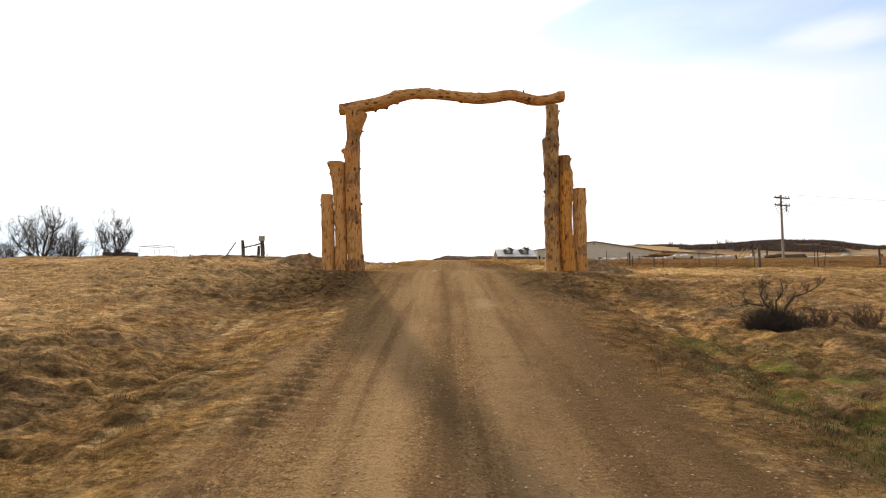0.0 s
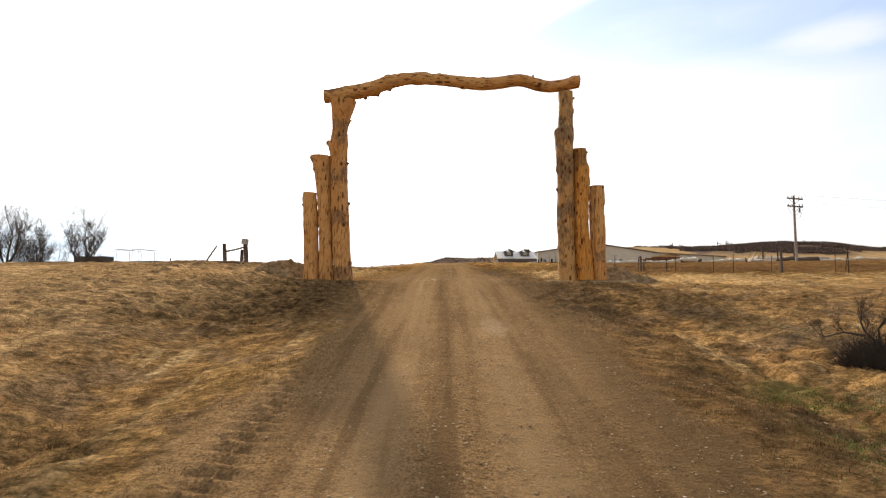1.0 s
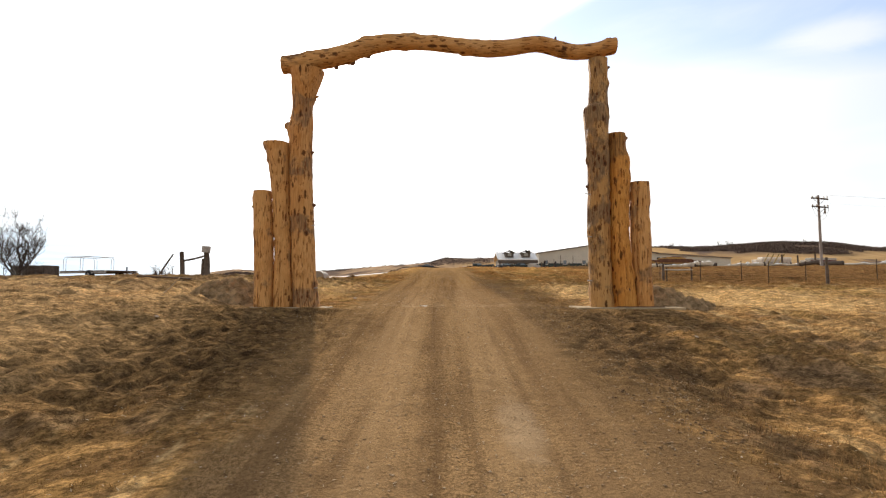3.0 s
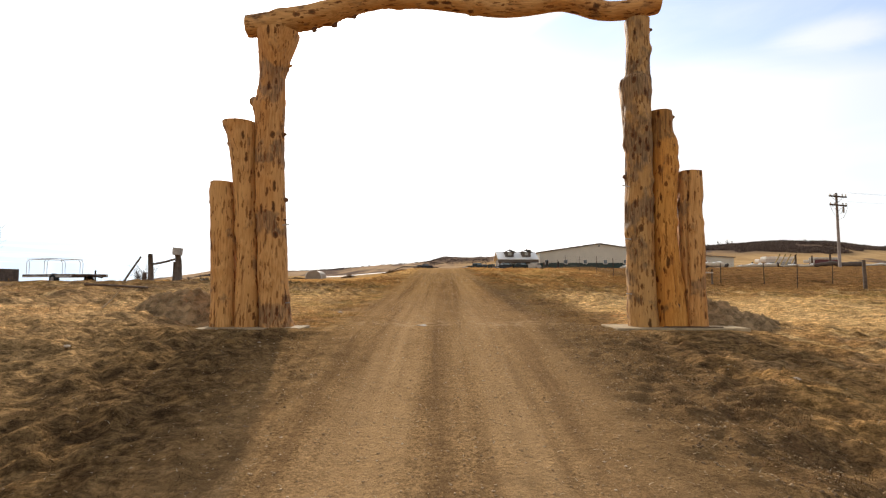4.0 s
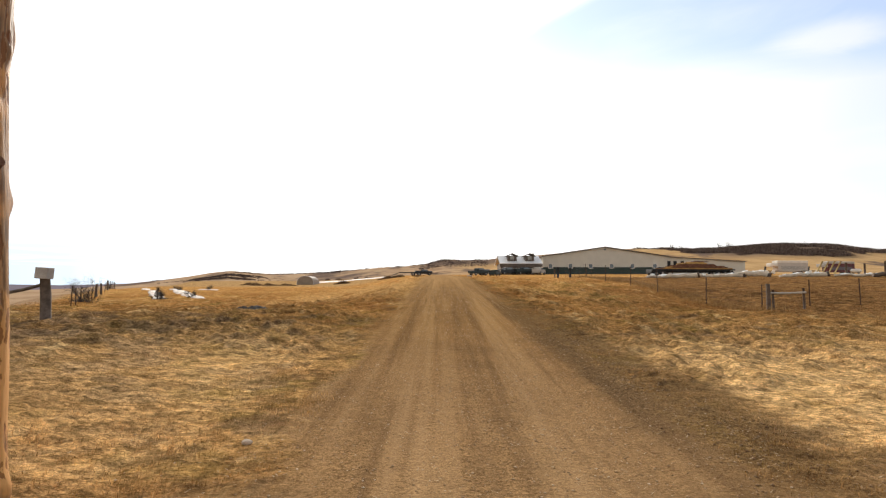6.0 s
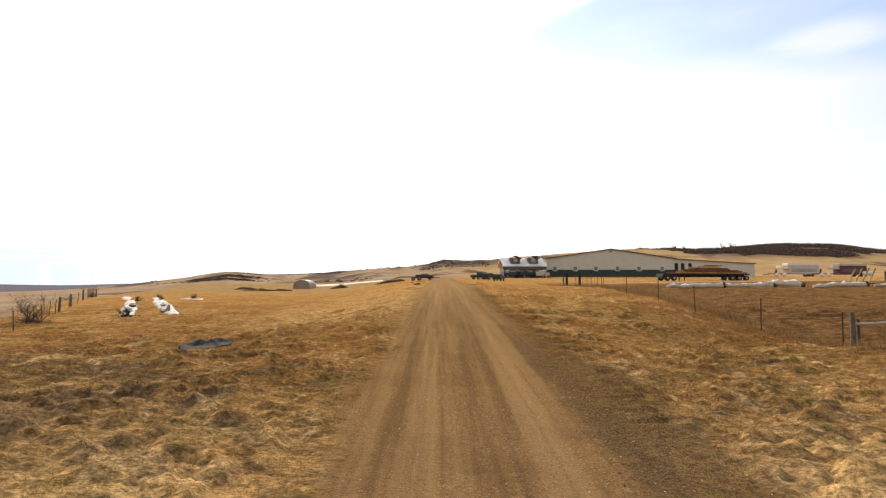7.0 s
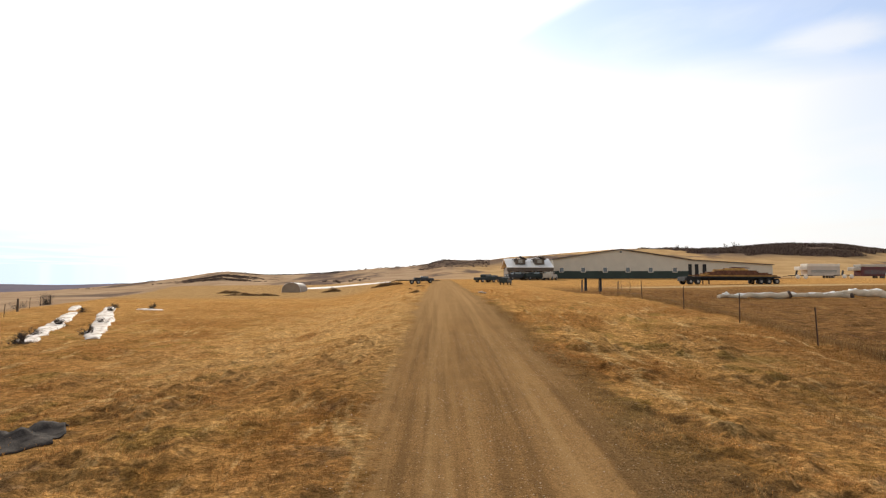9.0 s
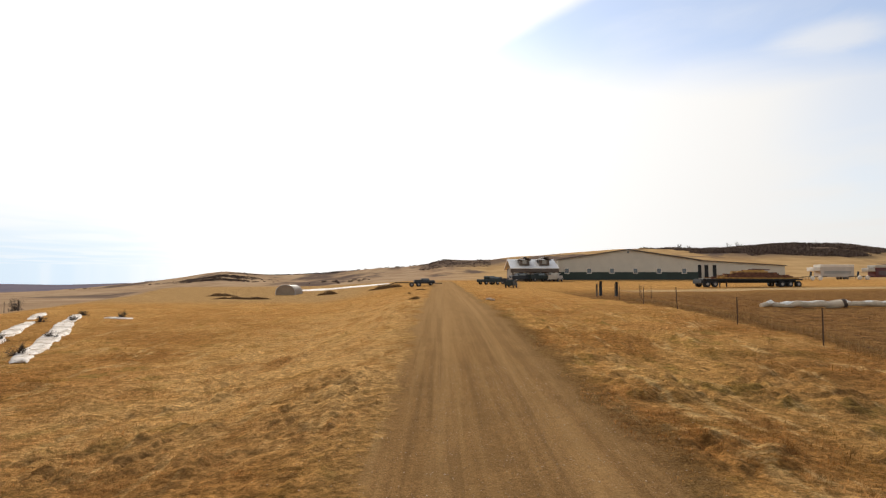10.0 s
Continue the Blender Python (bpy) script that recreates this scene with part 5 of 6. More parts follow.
rack_trailer(-16.3, 13.2, -25)


M_BUNK = plain("old_bunk_wood", (0.1, 0.07, 0.05), 0.95, vary=0.5, scale=6)


def crate(x, y):
    z = ground_at(x, y)
    top = thing("feed_bunk", (x, y, z), "long dark weathered wooden feed bunk", "feed bunk")
    for n in range(3):
        part("plank", boxed((1.35, 0.05, 0.15), (0, -0.4, 0.13 + n * 0.165), (2, 0, 0.5 * n), 0.006), M_BUNK, top)
        part("plank", boxed((1.35, 0.05, 0.15), (0, 0.4, 0.13 + n * 0.165), (-2, 0, 0), 0.006), M_BUNK, top)
    for sx in (-0.62, 0, 0.62):
        part("frame", boxed((0.08, 0.95, 0.56), (sx, 0, 0.28), bevel=0.008), M_BUNK, top)
    part("skid", boxed((1.5, 0.1, 0.1), (0, -0.3, 0.05), bevel=0.01), M_BUNK, top)


crate(-17.5, 11.0)


def rubber_sheet():
    """The crumpled dark sheet lying in the grass, one edge lifted."""
    n, m, verts = 40, 14, []
    for j in range(m):
        for i in range(n):
            u, v = i / (n - 1), j / (m - 1)
            x = -7.95 + 0.95 * u - 0.4 * v + 0.05 * math.sin(9 * v + 3 * u)
            y = 15.4 + 1.25 * u + 0.95 * v + 0.05 * math.sin(11 * u)
            lift = 0.03 + 0.075 * math.exp(-((v - 0.86) / 0.11) ** 2) * (0.7 + 0.2 * u) * (1 + 0.4 * noise.noise(Vector((u * 3, v, 5))))
            lift += 0.035 * noise.noise(Vector((u * 4, v * 3, 2))) - 0.06 * (v < 0.08)
            verts.append((x, y, ground_at(x, y) + max(0.02, lift)))
    faces = [(j * n + i, j * n + i + 1, (j + 1) * n + i + 1, (j + 1) * n + i) for j in range(m - 1) for i in range(n - 1)]
    ob = raw_mesh("rubber_sheet", verts, faces, M_TARP)
    solid = ob.modifiers.new("thick", "SOLIDIFY")
    solid.thickness = 0.02
    tagged(ob, "crumpled dark grey rubber sheet lying in the dry grass", "rubber sheet")


rubber_sheet()


def snow_patch(x0, y0, x1, y1, width, seed, label, top=0.035, name="snow_patch"):
    a, b = Vector((x0, y0)), Vector((x1, y1))
    along = (b - a)
    length = along.length
    along.normalize()
    side = Vector((-along.y, along.x))
    n, m, verts = max(12, int(length * 4)), 11, []
    for i in range(n):
        s = i / (n - 1)
        wide = width * (0.55 + 0.45 * math.sin(math.pi * min(1, max(0, s))) ** 0.5) * (0.9 + 0.3 * noise.noise(Vector((s * length * 0.28, seed, 0))))
        drift = 0.12 * width * noise.noise(Vector((s * length * 0.22, seed + 5, 3)))
        for j in range(m):
            u = j / (m - 1) * 2 - 1
            p = a + along * (s * length) + side * (u * wide / 2 + drift + 0.11 * noise.noise(Vector((s * length * 2.1, u * 2, seed))))
            bulge = (1 - u * u) * top * 0.7 * (0.6 + 0.8 * noise.noise(Vector((s * length * 0.8, u, seed + 9)))) if 0 < i < n - 1 else -0.06
            base = 0.35 * ground_at(p.x, p.y) + 0.65 * float(height(p.x, p.y, False))
            verts.append((p.x, p.y, base + (bulge + 0.05 if abs(u) < 0.99 else -0.08) + 0.03))
    faces = [(i * m + j, (i + 1) * m + j, (i + 1) * m + j + 1, i * m + j + 1) for i in range(n - 1) for j in range(m - 1)]
    tagged(raw_mesh(name, verts, faces, M_SNOW), label, "snow", "old snow strips")


ROW_SNOW = "strip of dirty old snow lying along a planted row"
snow_patch(-18.2, 29.9, -28.2, 46.9, 1.0, 1, ROW_SNOW)
snow_patch(-29.6, 48.6, -33.6, 55.0, 0.8, 2, ROW_SNOW)
snow_patch(-16.4, 31.5, -29.4, 53.0, 1.15, 3, ROW_SNOW)
snow_patch(-25.2, 49.9, -22.9, 49.0, 0.9, 5, "small patch of old snow in the grass")
for n, (sx, sy, sw) in enumerate(((-17.9, 29.4, 1.0), (-20.0, 32.6, 0.6), (-22.6, 38.0, 0.5), (-27.6, 47.0, 0.9), (-17.6, 33.0, 0.7), (-20.9, 39.0, 0.5), (-26.0, 47.6, 0.5), (-29.2, 53.2, 0.9), (-24.2, 50.0, 0.5))):
    shrub(sx, sy, sw, 0.34, 40 + n, "dark clump of dry weeds poking through the old snow")


def quonset(x, y, wide, h, deep):
    z = ground_at(x, y)
    top = thing("tarp_shelter", (x, y, z), "small pale round-roofed storage shelter", "shelter")
    bm, rings = bmesh.new(), []
    for d in (0, deep):
        ring = [bm.verts.new((math.cos(a) * wide / 2, d, max(-0.1, math.sin(a) ** 0.7 * h) if a not in (0, math.pi) else -0.1)) for a in [math.pi * s / 16 for s in range(17)]]
        rings.append(ring)
    for a, b in zip(range(16), range(1, 17)):
        bm.faces.new((rings[0][a], rings[1][a], rings[1][b], rings[0][b])).smooth = True
    part("roof", bm, plain("faded_tarp", (0.3, 0.23, 0.165), 0.7, vary=0.12, scale=0.7), top)
    bm = bmesh.new()
    ring = [bm.verts.new((math.cos(a) * wide / 2 * 0.985, 0.1, max(-0.1, math.sin(a) ** 0.7 * h * 0.985))) for a in [math.pi * s / 16 for s in range(17)]]
    bm.faces.new(ring)
    part("end_wall", bm, plain("tan_cloth", (0.27, 0.205, 0.145), 0.8, vary=0.15, scale=0.9), top)
    part("end_frame", tube(bmesh.new(), [(math.cos(math.pi * s / 16) * wide / 2, 0.0, max(0, math.sin(math.pi * s / 16) ** 0.7 * h)) for s in range(17)], 0.05, 6), M_PALEPIPE, top)


quonset(-27.6, 101, 3.4, 1.75, 5)
snow_patch(-31.0, 117, -21.0, 118.5, 8.0, 31, "broad patch of old snow beyond the shelter", 0.1)
snow_patch(-21.5, 119, -11.5, 121.0, 8.0, 33, "broad patch of old snow beyond the shelter", 0.1)


# ---- buildings ----
def wall_panel(bm, pts, thick):
    """A wall slab from its outline in x and z."""
    front = [bm.verts.new((x, 0, z)) for x, z in pts]
    rear = [bm.verts.new((x, thick, z)) for x, z in pts]
    bm.faces.new(front)
    bm.faces.new(rear[::-1])
    for n in range(len(pts)):
        m = (n + 1) % len(pts)
        bm.faces.new((front[m], front[n], rear[n], rear[m]))


def window(parent, x, z, wide, high, y=-0.05):
    frame_ = bmesh.new()
    t = 0.12
    for cx, cz, sx, sz in ((0, high / 2, wide + t, t), (0, -high / 2, wide + t, t), (-wide / 2, 0, t, high), (wide / 2, 0, t, high)):
        box(frame_, (sx, 0.14, sz), (x + cx, y, z + cz))
    ob = part("window", frame_, M_WHITE, parent)
    part("pane", boxed((wide - t, 0.04, high - t), (x, y + 0.03, z)), M_GLASS, ob)


def arena():
    z = ground_at(45, 136)
    x0, x1, deep = 27.8, 61.6, 60
    mid, eave, peak = (x0 + x1) / 2, 4.75, 7.2
    top = thing("arena_building", (0, 135.2, z), "large cream metal arena building with dark green skirting", "building")
    bm = bmesh.new()
    wall_panel(bm, [(x0, 1.85), (x1, 1.85), (x1, eave), (mid, peak), (x0, eave)], 0.3)
    box(bm, (0.3, deep, eave - 1.85), (x0 + 0.15, deep / 2 + 0.3, (eave + 1.85) / 2))
    box(bm, (0.3, deep, eave - 1.85), (x1 - 0.15, deep / 2 + 0.3, (eave + 1.85) / 2))
    wall_ = part("wall", bm, M_CREAM, top)
    for n in range(33):
        rx = x0 + 0.8 + n * 1.0
        hz = eave + (peak - eave) * (1 - abs(rx - mid) / (mid - x0)) - 0.15
        part("siding_rib", boxed((0.07, 0.03, hz - 1.85), (rx, -0.012, (hz + 1.85) / 2)), M_CREAM, wall_)
    skirt = bmesh.new()
    box(skirt, (x1 - x0 + 0.1, 0.36, 2.45), (mid, 0.13, 0.63))
    part("skirting", skirt, M_GREENMETAL, top, "dark green lower siding")
    for sx, lo, hi in ((-1, x0, mid), (1, mid, x1)):
        bm = bmesh.new()
        a, b = (Vector((x0 - 0.5, 0, eave - 0.05)), Vector((mid, 0, peak + 0.05))) if sx < 0 else (Vector((mid, 0, peak + 0.05)), Vector((x1 + 0.5, 0, eave - 0.05)))
        vs = [bm.verts.new(p) for p in (a + Vector((0, -0.5, 0)), b + Vector((0, -0.5, 0)), b + Vector((0, deep, 0)), a + Vector((0, deep, 0)))]
        ws = [bm.verts.new(v.co + Vector((0, 0, 0.2))) for v in vs]
        bm.faces.new(vs[::-1]), bm.faces.new(ws)
        for n in range(4):
            bm.faces.new((vs[n], vs[(n + 1) % 4], ws[(n + 1) % 4], ws[n]))
        part("roof", bm, M_DARKROOF, top)
    for wx in (29.8, 35.2, 40.7, 46.4, 52.1, 58.2):
        window(top, wx, 2.15, 1.1, 1.2, -0.08)
    part("vent", boxed((0.5, 0.2, 0.4), (mid, -0.1, peak - 0.55), bevel=0.02), M_GLASS, top)


def wing():
    z = ground_at(70, 137)
    top = thing("side_shed", (0, 137.0, z), "low cream shed with a sloping roof beside the arena", "shed")
    bm = bmesh.new()
    wall_panel(bm, [(61.9, -0.4), (84, -0.4), (84, 3.4), (61.9, 4.7)], 0.3)
    box(bm, (0.3, 20, 3.6), (83.85, 10.3, 1.6))
    part("wall", bm, M_CREAM, top)
    bm = bmesh.new()
    box(bm, (22.6, 21, 0.16), (73, 10, 4.13), (0, 3.37, 0))
    part("roof", bm, M_DARKROOF, top)
    for dx in (62.9, 64.6, 66.6):
        part("door", boxed((0.9, 0.1, 3.2), (dx, -0.04, 2.0), bevel=0.02), M_BLACK, top, "tall dark doorway")
    part("door", boxed((1.1, 0.1, 2.1), (71.5, -0.04, 1.0), bevel=0.02), M_GREENMETAL, top)


M_PALEWIN = plain("curtained_window", (0.3, 0.29, 0.25), 0.4, vary=0.3, scale=1.5, bump=0)


def lodge():
    z = ground_at(19.5, 126)
    x0, x1 = 15.3, 25.6
    top = thing("lodge_house", (0, 126.4, z), "white-roofed lodge with two dormers and a deep porch", "house")
    bm = bmesh.new()
    box(bm, (x1 - x0 - 0.4, 8, 3.2), ((x0 + x1) / 2, 6.2, 1.4))
    part("wall", bm, plain("log_brown", (0.12, 0.085, 0.055), 0.8, vary=0.25, scale=1.0), top)
    bm = bmesh.new()
    prof = [(0.0, 2.75), (6.0, 5.0), (12.0, 2.75)]
    for (ya, za), (yb, zb) in zip(prof, prof[1:]):
        vs = [bm.verts.new(p) for p in ((x0 - 0.3, ya, za), (x1 + 0.3, ya, za), (x1 + 0.3, yb, zb), (x0 - 0.3, yb, zb))]
        ws = [bm.verts.new(v.co + Vector((0, 0, 0.18))) for v in vs]
        bm.faces.new(vs[::-1]), bm.faces.new(ws)
        for n in range(4):
            bm.faces.new((vs[n], vs[(n + 1) % 4], ws[(n + 1) % 4], ws[n]))
    roof_ = part("roof", bm, M_ROOF, top)
    part("porch_beam", boxed((x1 - x0 + 0.6, 0.3, 0.75), ((x0 + x1) / 2, 0.3, 2.35), bevel=0.02), M_DARKROOF, top)
    part("porch_rail", boxed((x1 - x0 + 0.2, 0.12, 0.16), ((x0 + x1) / 2, 0.25, 1.62), bevel=0.02), M_PALEWIN, top, "pale trim below the porch beam")
    for n in range(6):
        px = x0 + 0.2 + n * (x1 - x0 - 0.4) / 5
        part("porch_post", boxed((0.24, 0.24, 2.6), (px, 0.3, 0.95), bevel=0.02), M_GREYWOOD, top)
    part("porch_floor", boxed((x1 - x0, 2.4, 0.3), ((x0 + x1) / 2, 1.2, 0.0), bevel=0.02), M_GREYWOOD, top)
    for dx in (18.3, 22.8):
        d = part("dormer", boxed((2.3, 3.0, 1.3), (dx, 2.7, 4.2), bevel=0.02), M_DARKROOF, top)
        bm = bmesh.new()
        for s in (-1, 1):
            box(bm, (1.75, 3.4, 0.16), (dx + s * 0.75, 2.6, 5.1), (0, s * 24, 0))
        part("dormer_roof", bm, M_DARKROOF, d)
        part("dormer_window", boxed((0.95, 0.08, 0.8), (dx, 1.16, 4.3), bevel=0.02), M_PALEWIN, d)
    for wx in (16.6, 18.9, 21.7, 24.2):
        window(top, wx, 1.3, 1.1, 1.2, 2.12)
    part("chimney", boxed((0.6, 0.6, 0.9), (24.6, 6.4, 5.3), bevel=0.03), M_GREYWOOD, roof_)


arena()
wing()
lodge()


# ---- vehicles and yard things ----
def pickup(x, y, turn, colour, label, flat=False, size=1.0):
    z = ground_at(x, y)
    top = thing("pickup_truck", (x, y, z), label, "truck", "parked vehicles", turn)
    top.scale = (size, size, size)
    bm = bmesh.new()
    box(bm, (5.2, 1.85, 0.62), (0, 0, 0.78), bevel=0.1)
    box(bm, (1.5, 1.78, 0.3), (1.75, 0, 1.15), bevel=0.1)
    part("body", bm, colour, top)
    bm = boxed((1.9, 1.65, 0.7), (0.2, 0, 1.42), bevel=0.18)
    cab = part("cab", bm, colour, top)
    part("window", boxed((1.5, 1.69, 0.42), (0.2, 0, 1.48), bevel=0.05), M_GLASS, cab)
    part("windscreen", boxed((0.06, 1.45, 0.45), (1.13, 0, 1.45), (0, -18, 0), 0.02), M_GLASS, cab)
    if not flat:
        for s in (-0.86, 0.86):
            part("bed_side", boxed((1.9, 0.08, 0.4), (-1.65, s, 1.22), bevel=0.02), colour, top)
        part("tailgate", boxed((0.08, 1.7, 0.4), (-2.55, 0, 1.22), bevel=0.02), colour, top)
    part("bumper", boxed((0.12, 1.8, 0.2), (2.65, 0, 0.6), bevel=0.03), M_WIRE, top)
    for s in (-0.6, 0.6):
        part("headlight", boxed((0.06, 0.32, 0.16), (2.6, s, 0.95), bevel=0.02), M_WHITE, top)
    for wx in (-1.6, 1.65):
        for wy in (-0.85, 0.85):
            wheel(top, wx, wy, 0.39, 0.4, 0.26)


M_PALE = plain("pale_grey_paint", (0.4, 0.36, 0.3), 0.5, vary=0.15, scale=0.6, bump=0.05)
M_DKGREEN = plain("dark_green_paint", (0.02, 0.028, 0.025), 0.55, vary=0.2, scale=2, bump=0.05)
M_DKBLUE = plain("dark_blue_paint", (0.03, 0.033, 0.037), 0.55, vary=0.2, scale=2, bump=0.05)
M_MAROON = plain("maroon_paint", (0.09, 0.02, 0.02), 0.5, vary=0.2, scale=1.0, bump=0.05)
pickup(8.9, 83.0, 70, M_DKGREEN, "small dark green utility truck parked by the road", size=0.62)
pickup(7.2, 97.0, 38, M_DKGREEN, "dark green flatbed truck standing across the road end", True, 0.8)
pickup(9.2, 101.0, 150, M_DKBLUE, "small dark utility truck standing at the road end", False, 0.7)
pickup(20.2, 121.0, 24, M_DKGREEN, "dark green pickup truck parked before the lodge porch")
pickup(23.6, 120.0, 62, M_PALE, "pale grey pickup truck parked before the lodge")
pickup(16.4, 120.5, -160, M_DKBLUE, "dark pickup truck parked before the lodge")


def flatbed(x, y, turn):
    """A long flatbed semi-trailer loaded with sawn timber."""
    z = ground_at(x, y)
    top = thing("flatbed_trailer", (x, y, z), "long dark flatbed semi-trailer loaded with tan timber", "trailer", turn=turn)
    part("deck", boxed((14.4, 2.5, 0.22), (0, 0, 1.05), bevel=0.02), M_BLACK, top)
    for s in (-0.5, 0.5):
        part("beam", boxed((13.4, 0.16, 0.42), (0, s, 0.8), bevel=0.02), M_BLACK, top)
    part("gooseneck", boxed((2.4, 2.2, 0.5), (-6.2, 0, 0.75), bevel=0.05), M_BLACK, top)
    for wx in (4.2, 5.4, 6.6):
        for s in (-1.05, 1.05):
            wheel(top, wx, s, 0.43, 0.43, 0.45)
    for wx in (-6.6, -5.5):
        for s in (-1.05, 1.05):
            wheel(top, wx, s, 0.43, 0.43, 0.45)
    for s in (-0.8, 0.8):
        part("landing_leg", boxed((0.14, 0.14, 0.9), (-3.6, s, 0.5), bevel=0.01), M_STEEL, top)


def timber_stack(x, y, turn):
    z = ground_at(x, y) + 1.162
    tones = [plain("sawn_timber", c, 0.9, vary=0.4, scale=2.0, bump=0.2) for c in ((0.36, 0.19, 0.05), (0.2, 0.1, 0.035), (0.4, 0.23, 0.07), (0.13, 0.055, 0.03))]
    top = thing("timber_stack", (x, y, z), "stack of tan sawn timber on the flatbed", "timber stack", turn=turn)
    rng = random.Random(5)
    for row in range(7):
        for k in range(max(3, 7 - row // 2)):
            length = 11.8 - row * 1.55 + rng.uniform(-0.5, 0.5)
            part("timber", boxed((length, 0.28, 0.17), (0.4 + rng.uniform(-0.5, 0.5), -1.0 + k * 0.31 + row * 0.08, 0.09 + row * 0.18), (0, rng.uniform(-0.8, 0.8), rng.uniform(-0.8, 0.8)), 0.01), rng.choice(tones), top)
    part("strap", boxed((0.12, 0.9, 0.02), (-1.0, 0.1, 1.3)), M_WHITE, top)
    part("cover", boxed((2.6, 0.9, 0.12), (1.6, 0.1, 1.33), (0, 2, 1), 0.03), M_MAROON, top, "dark folded cover on the timber")


flatbed(42.6, 84.4, 3)
timber_stack(42.8, 84.4, 3)


def stock_trailer(x, y, turn, length, low, high, label):
    z = ground_at(x, y)
    top = thing("stock_trailer", (x, y, z), label, "trailer", "white trailers", turn)
    top.scale = (0.88, 0.88, 0.88)
    part("body", boxed((length, 2.5, 2.9), (0, 0, 2.15), bevel=0.12), low, top)
    part("roof", boxed((length + 0.1, 2.6, 0.75), (0, 0, 3.9), bevel=0.14), high, top)
    part("nose", boxed((2.4, 2.3, 1.1), (-length / 2 - 1.1, 0, 2.9), bevel=0.2), high, top)
    for n in range(3):
        part("slot", boxed((length * 0.8, 0.04, 0.12), (0, -1.27, 1.6 + n * 0.35)), M_GLASS, top)
    for wx in (length * 0.2, length * 0.2 + 1.0):
        for s in (-1.1, 1.1):
            wheel(top, wx, s, 0.4, 0.4, 0.25)


stock_trailer(100.0, 142.0, 5, 10.5, plain("tan_panel", (0.46, 0.39, 0.32), 0.6, vary=0.12, scale=0.6, bump=0.05), M_WHITE, "long pale stock trailer with a white roof")
stock_trailer(117.0, 146.0, 8, 10.0, M_MAROON, M_PALE, "maroon and white stock trailer parked in the yard")


def low_trailer(x, y, turn):
    z = ground_at(x, y)
    top = thing("car_trailer", (x, y, z), "low dark car trailer standing beside the road end", "trailer", turn=turn)
    part("deck", boxed((5.6, 2.0, 0.14), (0, 0, 0.6), bevel=0.02), M_BLACK, top)
    part("ramp", boxed((1.4, 1.8, 0.08), (-3.4, 0, 0.36), (0, -20, 0), 0.01), M_BLACK, top)
    part("tongue", boxed((1.3, 0.14, 0.12), (3.3, 0, 0.52), bevel=0.01), M_STEEL, top)
    for wx in (-0.4, 0.6):
        for s in (-1.0, 1.0):
            wheel(top, wx, s, 0.34, 0.34, 0.22)


low_trailer(-4.6, 86.0, 3)
pickup(-3.3, 90.0, 12, M_DKBLUE, "small dark utility truck beside the car trailer", False, 0.6)


def felled_log(points, r, seed, label, snow=True):
    """A felled log along points (x, y, lift), its dark sawn butt at the last one, snow over its top."""
    pts = []
    for (ax, ay, al), (bx, by, bl) in zip(points, points[1:]):
        for q in range(8):
            f = q / 8
            px, py = ax + (bx - ax) * f, ay + (by - ay) * f
            pts.append(Vector((px, py + 0.06 * noise.noise(Vector((px, seed, 0))), ground_at(px, py) + r * 0.85 + al + (bl - al) * f + 0.05 * noise.noise(Vector((px * 0.9, seed, 4))))))
    px, py, lift = points[-1]
    pts.append(Vector((px, py, ground_at(px, py) + r * 0.85 + lift)))
    last = len(pts) - 1
    radii = [r * (0.66 + 0.36 * q / last) for q in range(last + 1)]
    top = thing("felled_log", (0, 0, 0), label, "log", "felled logs in the yard")
    part("trunk", tube(bmesh.new(), pts, radii, 16, wobble=0.05, seed=seed), M_PEELED if snow else M_GREYWOOD, top)
    way = (pts[-1] - pts[-2]).normalized()
    part("butt", tube(bmesh.new(), [pts[-1] - way * 0.1, pts[-1] - way * 0.02, pts[-1] + way * 0.06], [r * 1.05, r * 1.3, r * 1.2], 16, wobble=0.05, seed=seed), M_BUTT, top, "dark weathered sawn butt")
    if snow:
        cover = [p + Vector((0, -0.04, radii[q] * 0.48)) for q, p in enumerate(pts)][1:-2]
        thick = [radii[q + 1] * max(0.08, 0.5 + 1.0 * noise.noise(Vector((q * 0.7, seed, 0)))) for q in range(len(cover))]
        part("snow_cover", tube(bmesh.new(), cover, thick, 14, wobble=0.26, seed=seed + 1), M_CLEANSNOW, top, "white crust of old snow")


M_PEELED = plain("peeled_grey_log", (0.52, 0.42, 0.3), 0.9, vary=0.3, scale=2.0, bump=0.3)
M_BUTT = plain("dark_butt", (0.07, 0.05, 0.038), 0.9, vary=0.4, scale=6)
M_CLEANSNOW = plain("snow_crust", (0.92, 0.86, 0.76), 0.8, vary=0.22, scale=1.5, bump=0.3, spec=0.1)
SNOWY = "pale felled log lying in the yard under old snow"
felled_log([(17.8, 42.5, -0.1), (20.0, 42.2, 0.02), (21.9, 41.4, 0)], 0.21, 1, SNOWY)
felled_log([(22.3, 43.0, 0), (24.2, 42.3, 0), (25.7, 41.0, 0)], 0.21, 2, SNOWY)
felled_log([(25.0, 41.9, -0.08), (25.8, 40.9, 0.22), (26.9, 39.6, 0)], 0.25, 3, SNOWY)
felled_log([(28.4, 40.6, -0.05), (30.2, 40.2, 0.05), (31.8, 39.6, 0)], 0.2, 4, SNOWY)
felled_log([(32.2, 39.4, 0), (35.0, 38.8, 0.08), (38.3, 38.0, 0)], 0.14, 5, SNOWY)
felled_log([(38.6, 39.0, 0), (42.0, 38.2, 0), (46.0, 37.6, 0)], 0.14, 6, SNOWY)
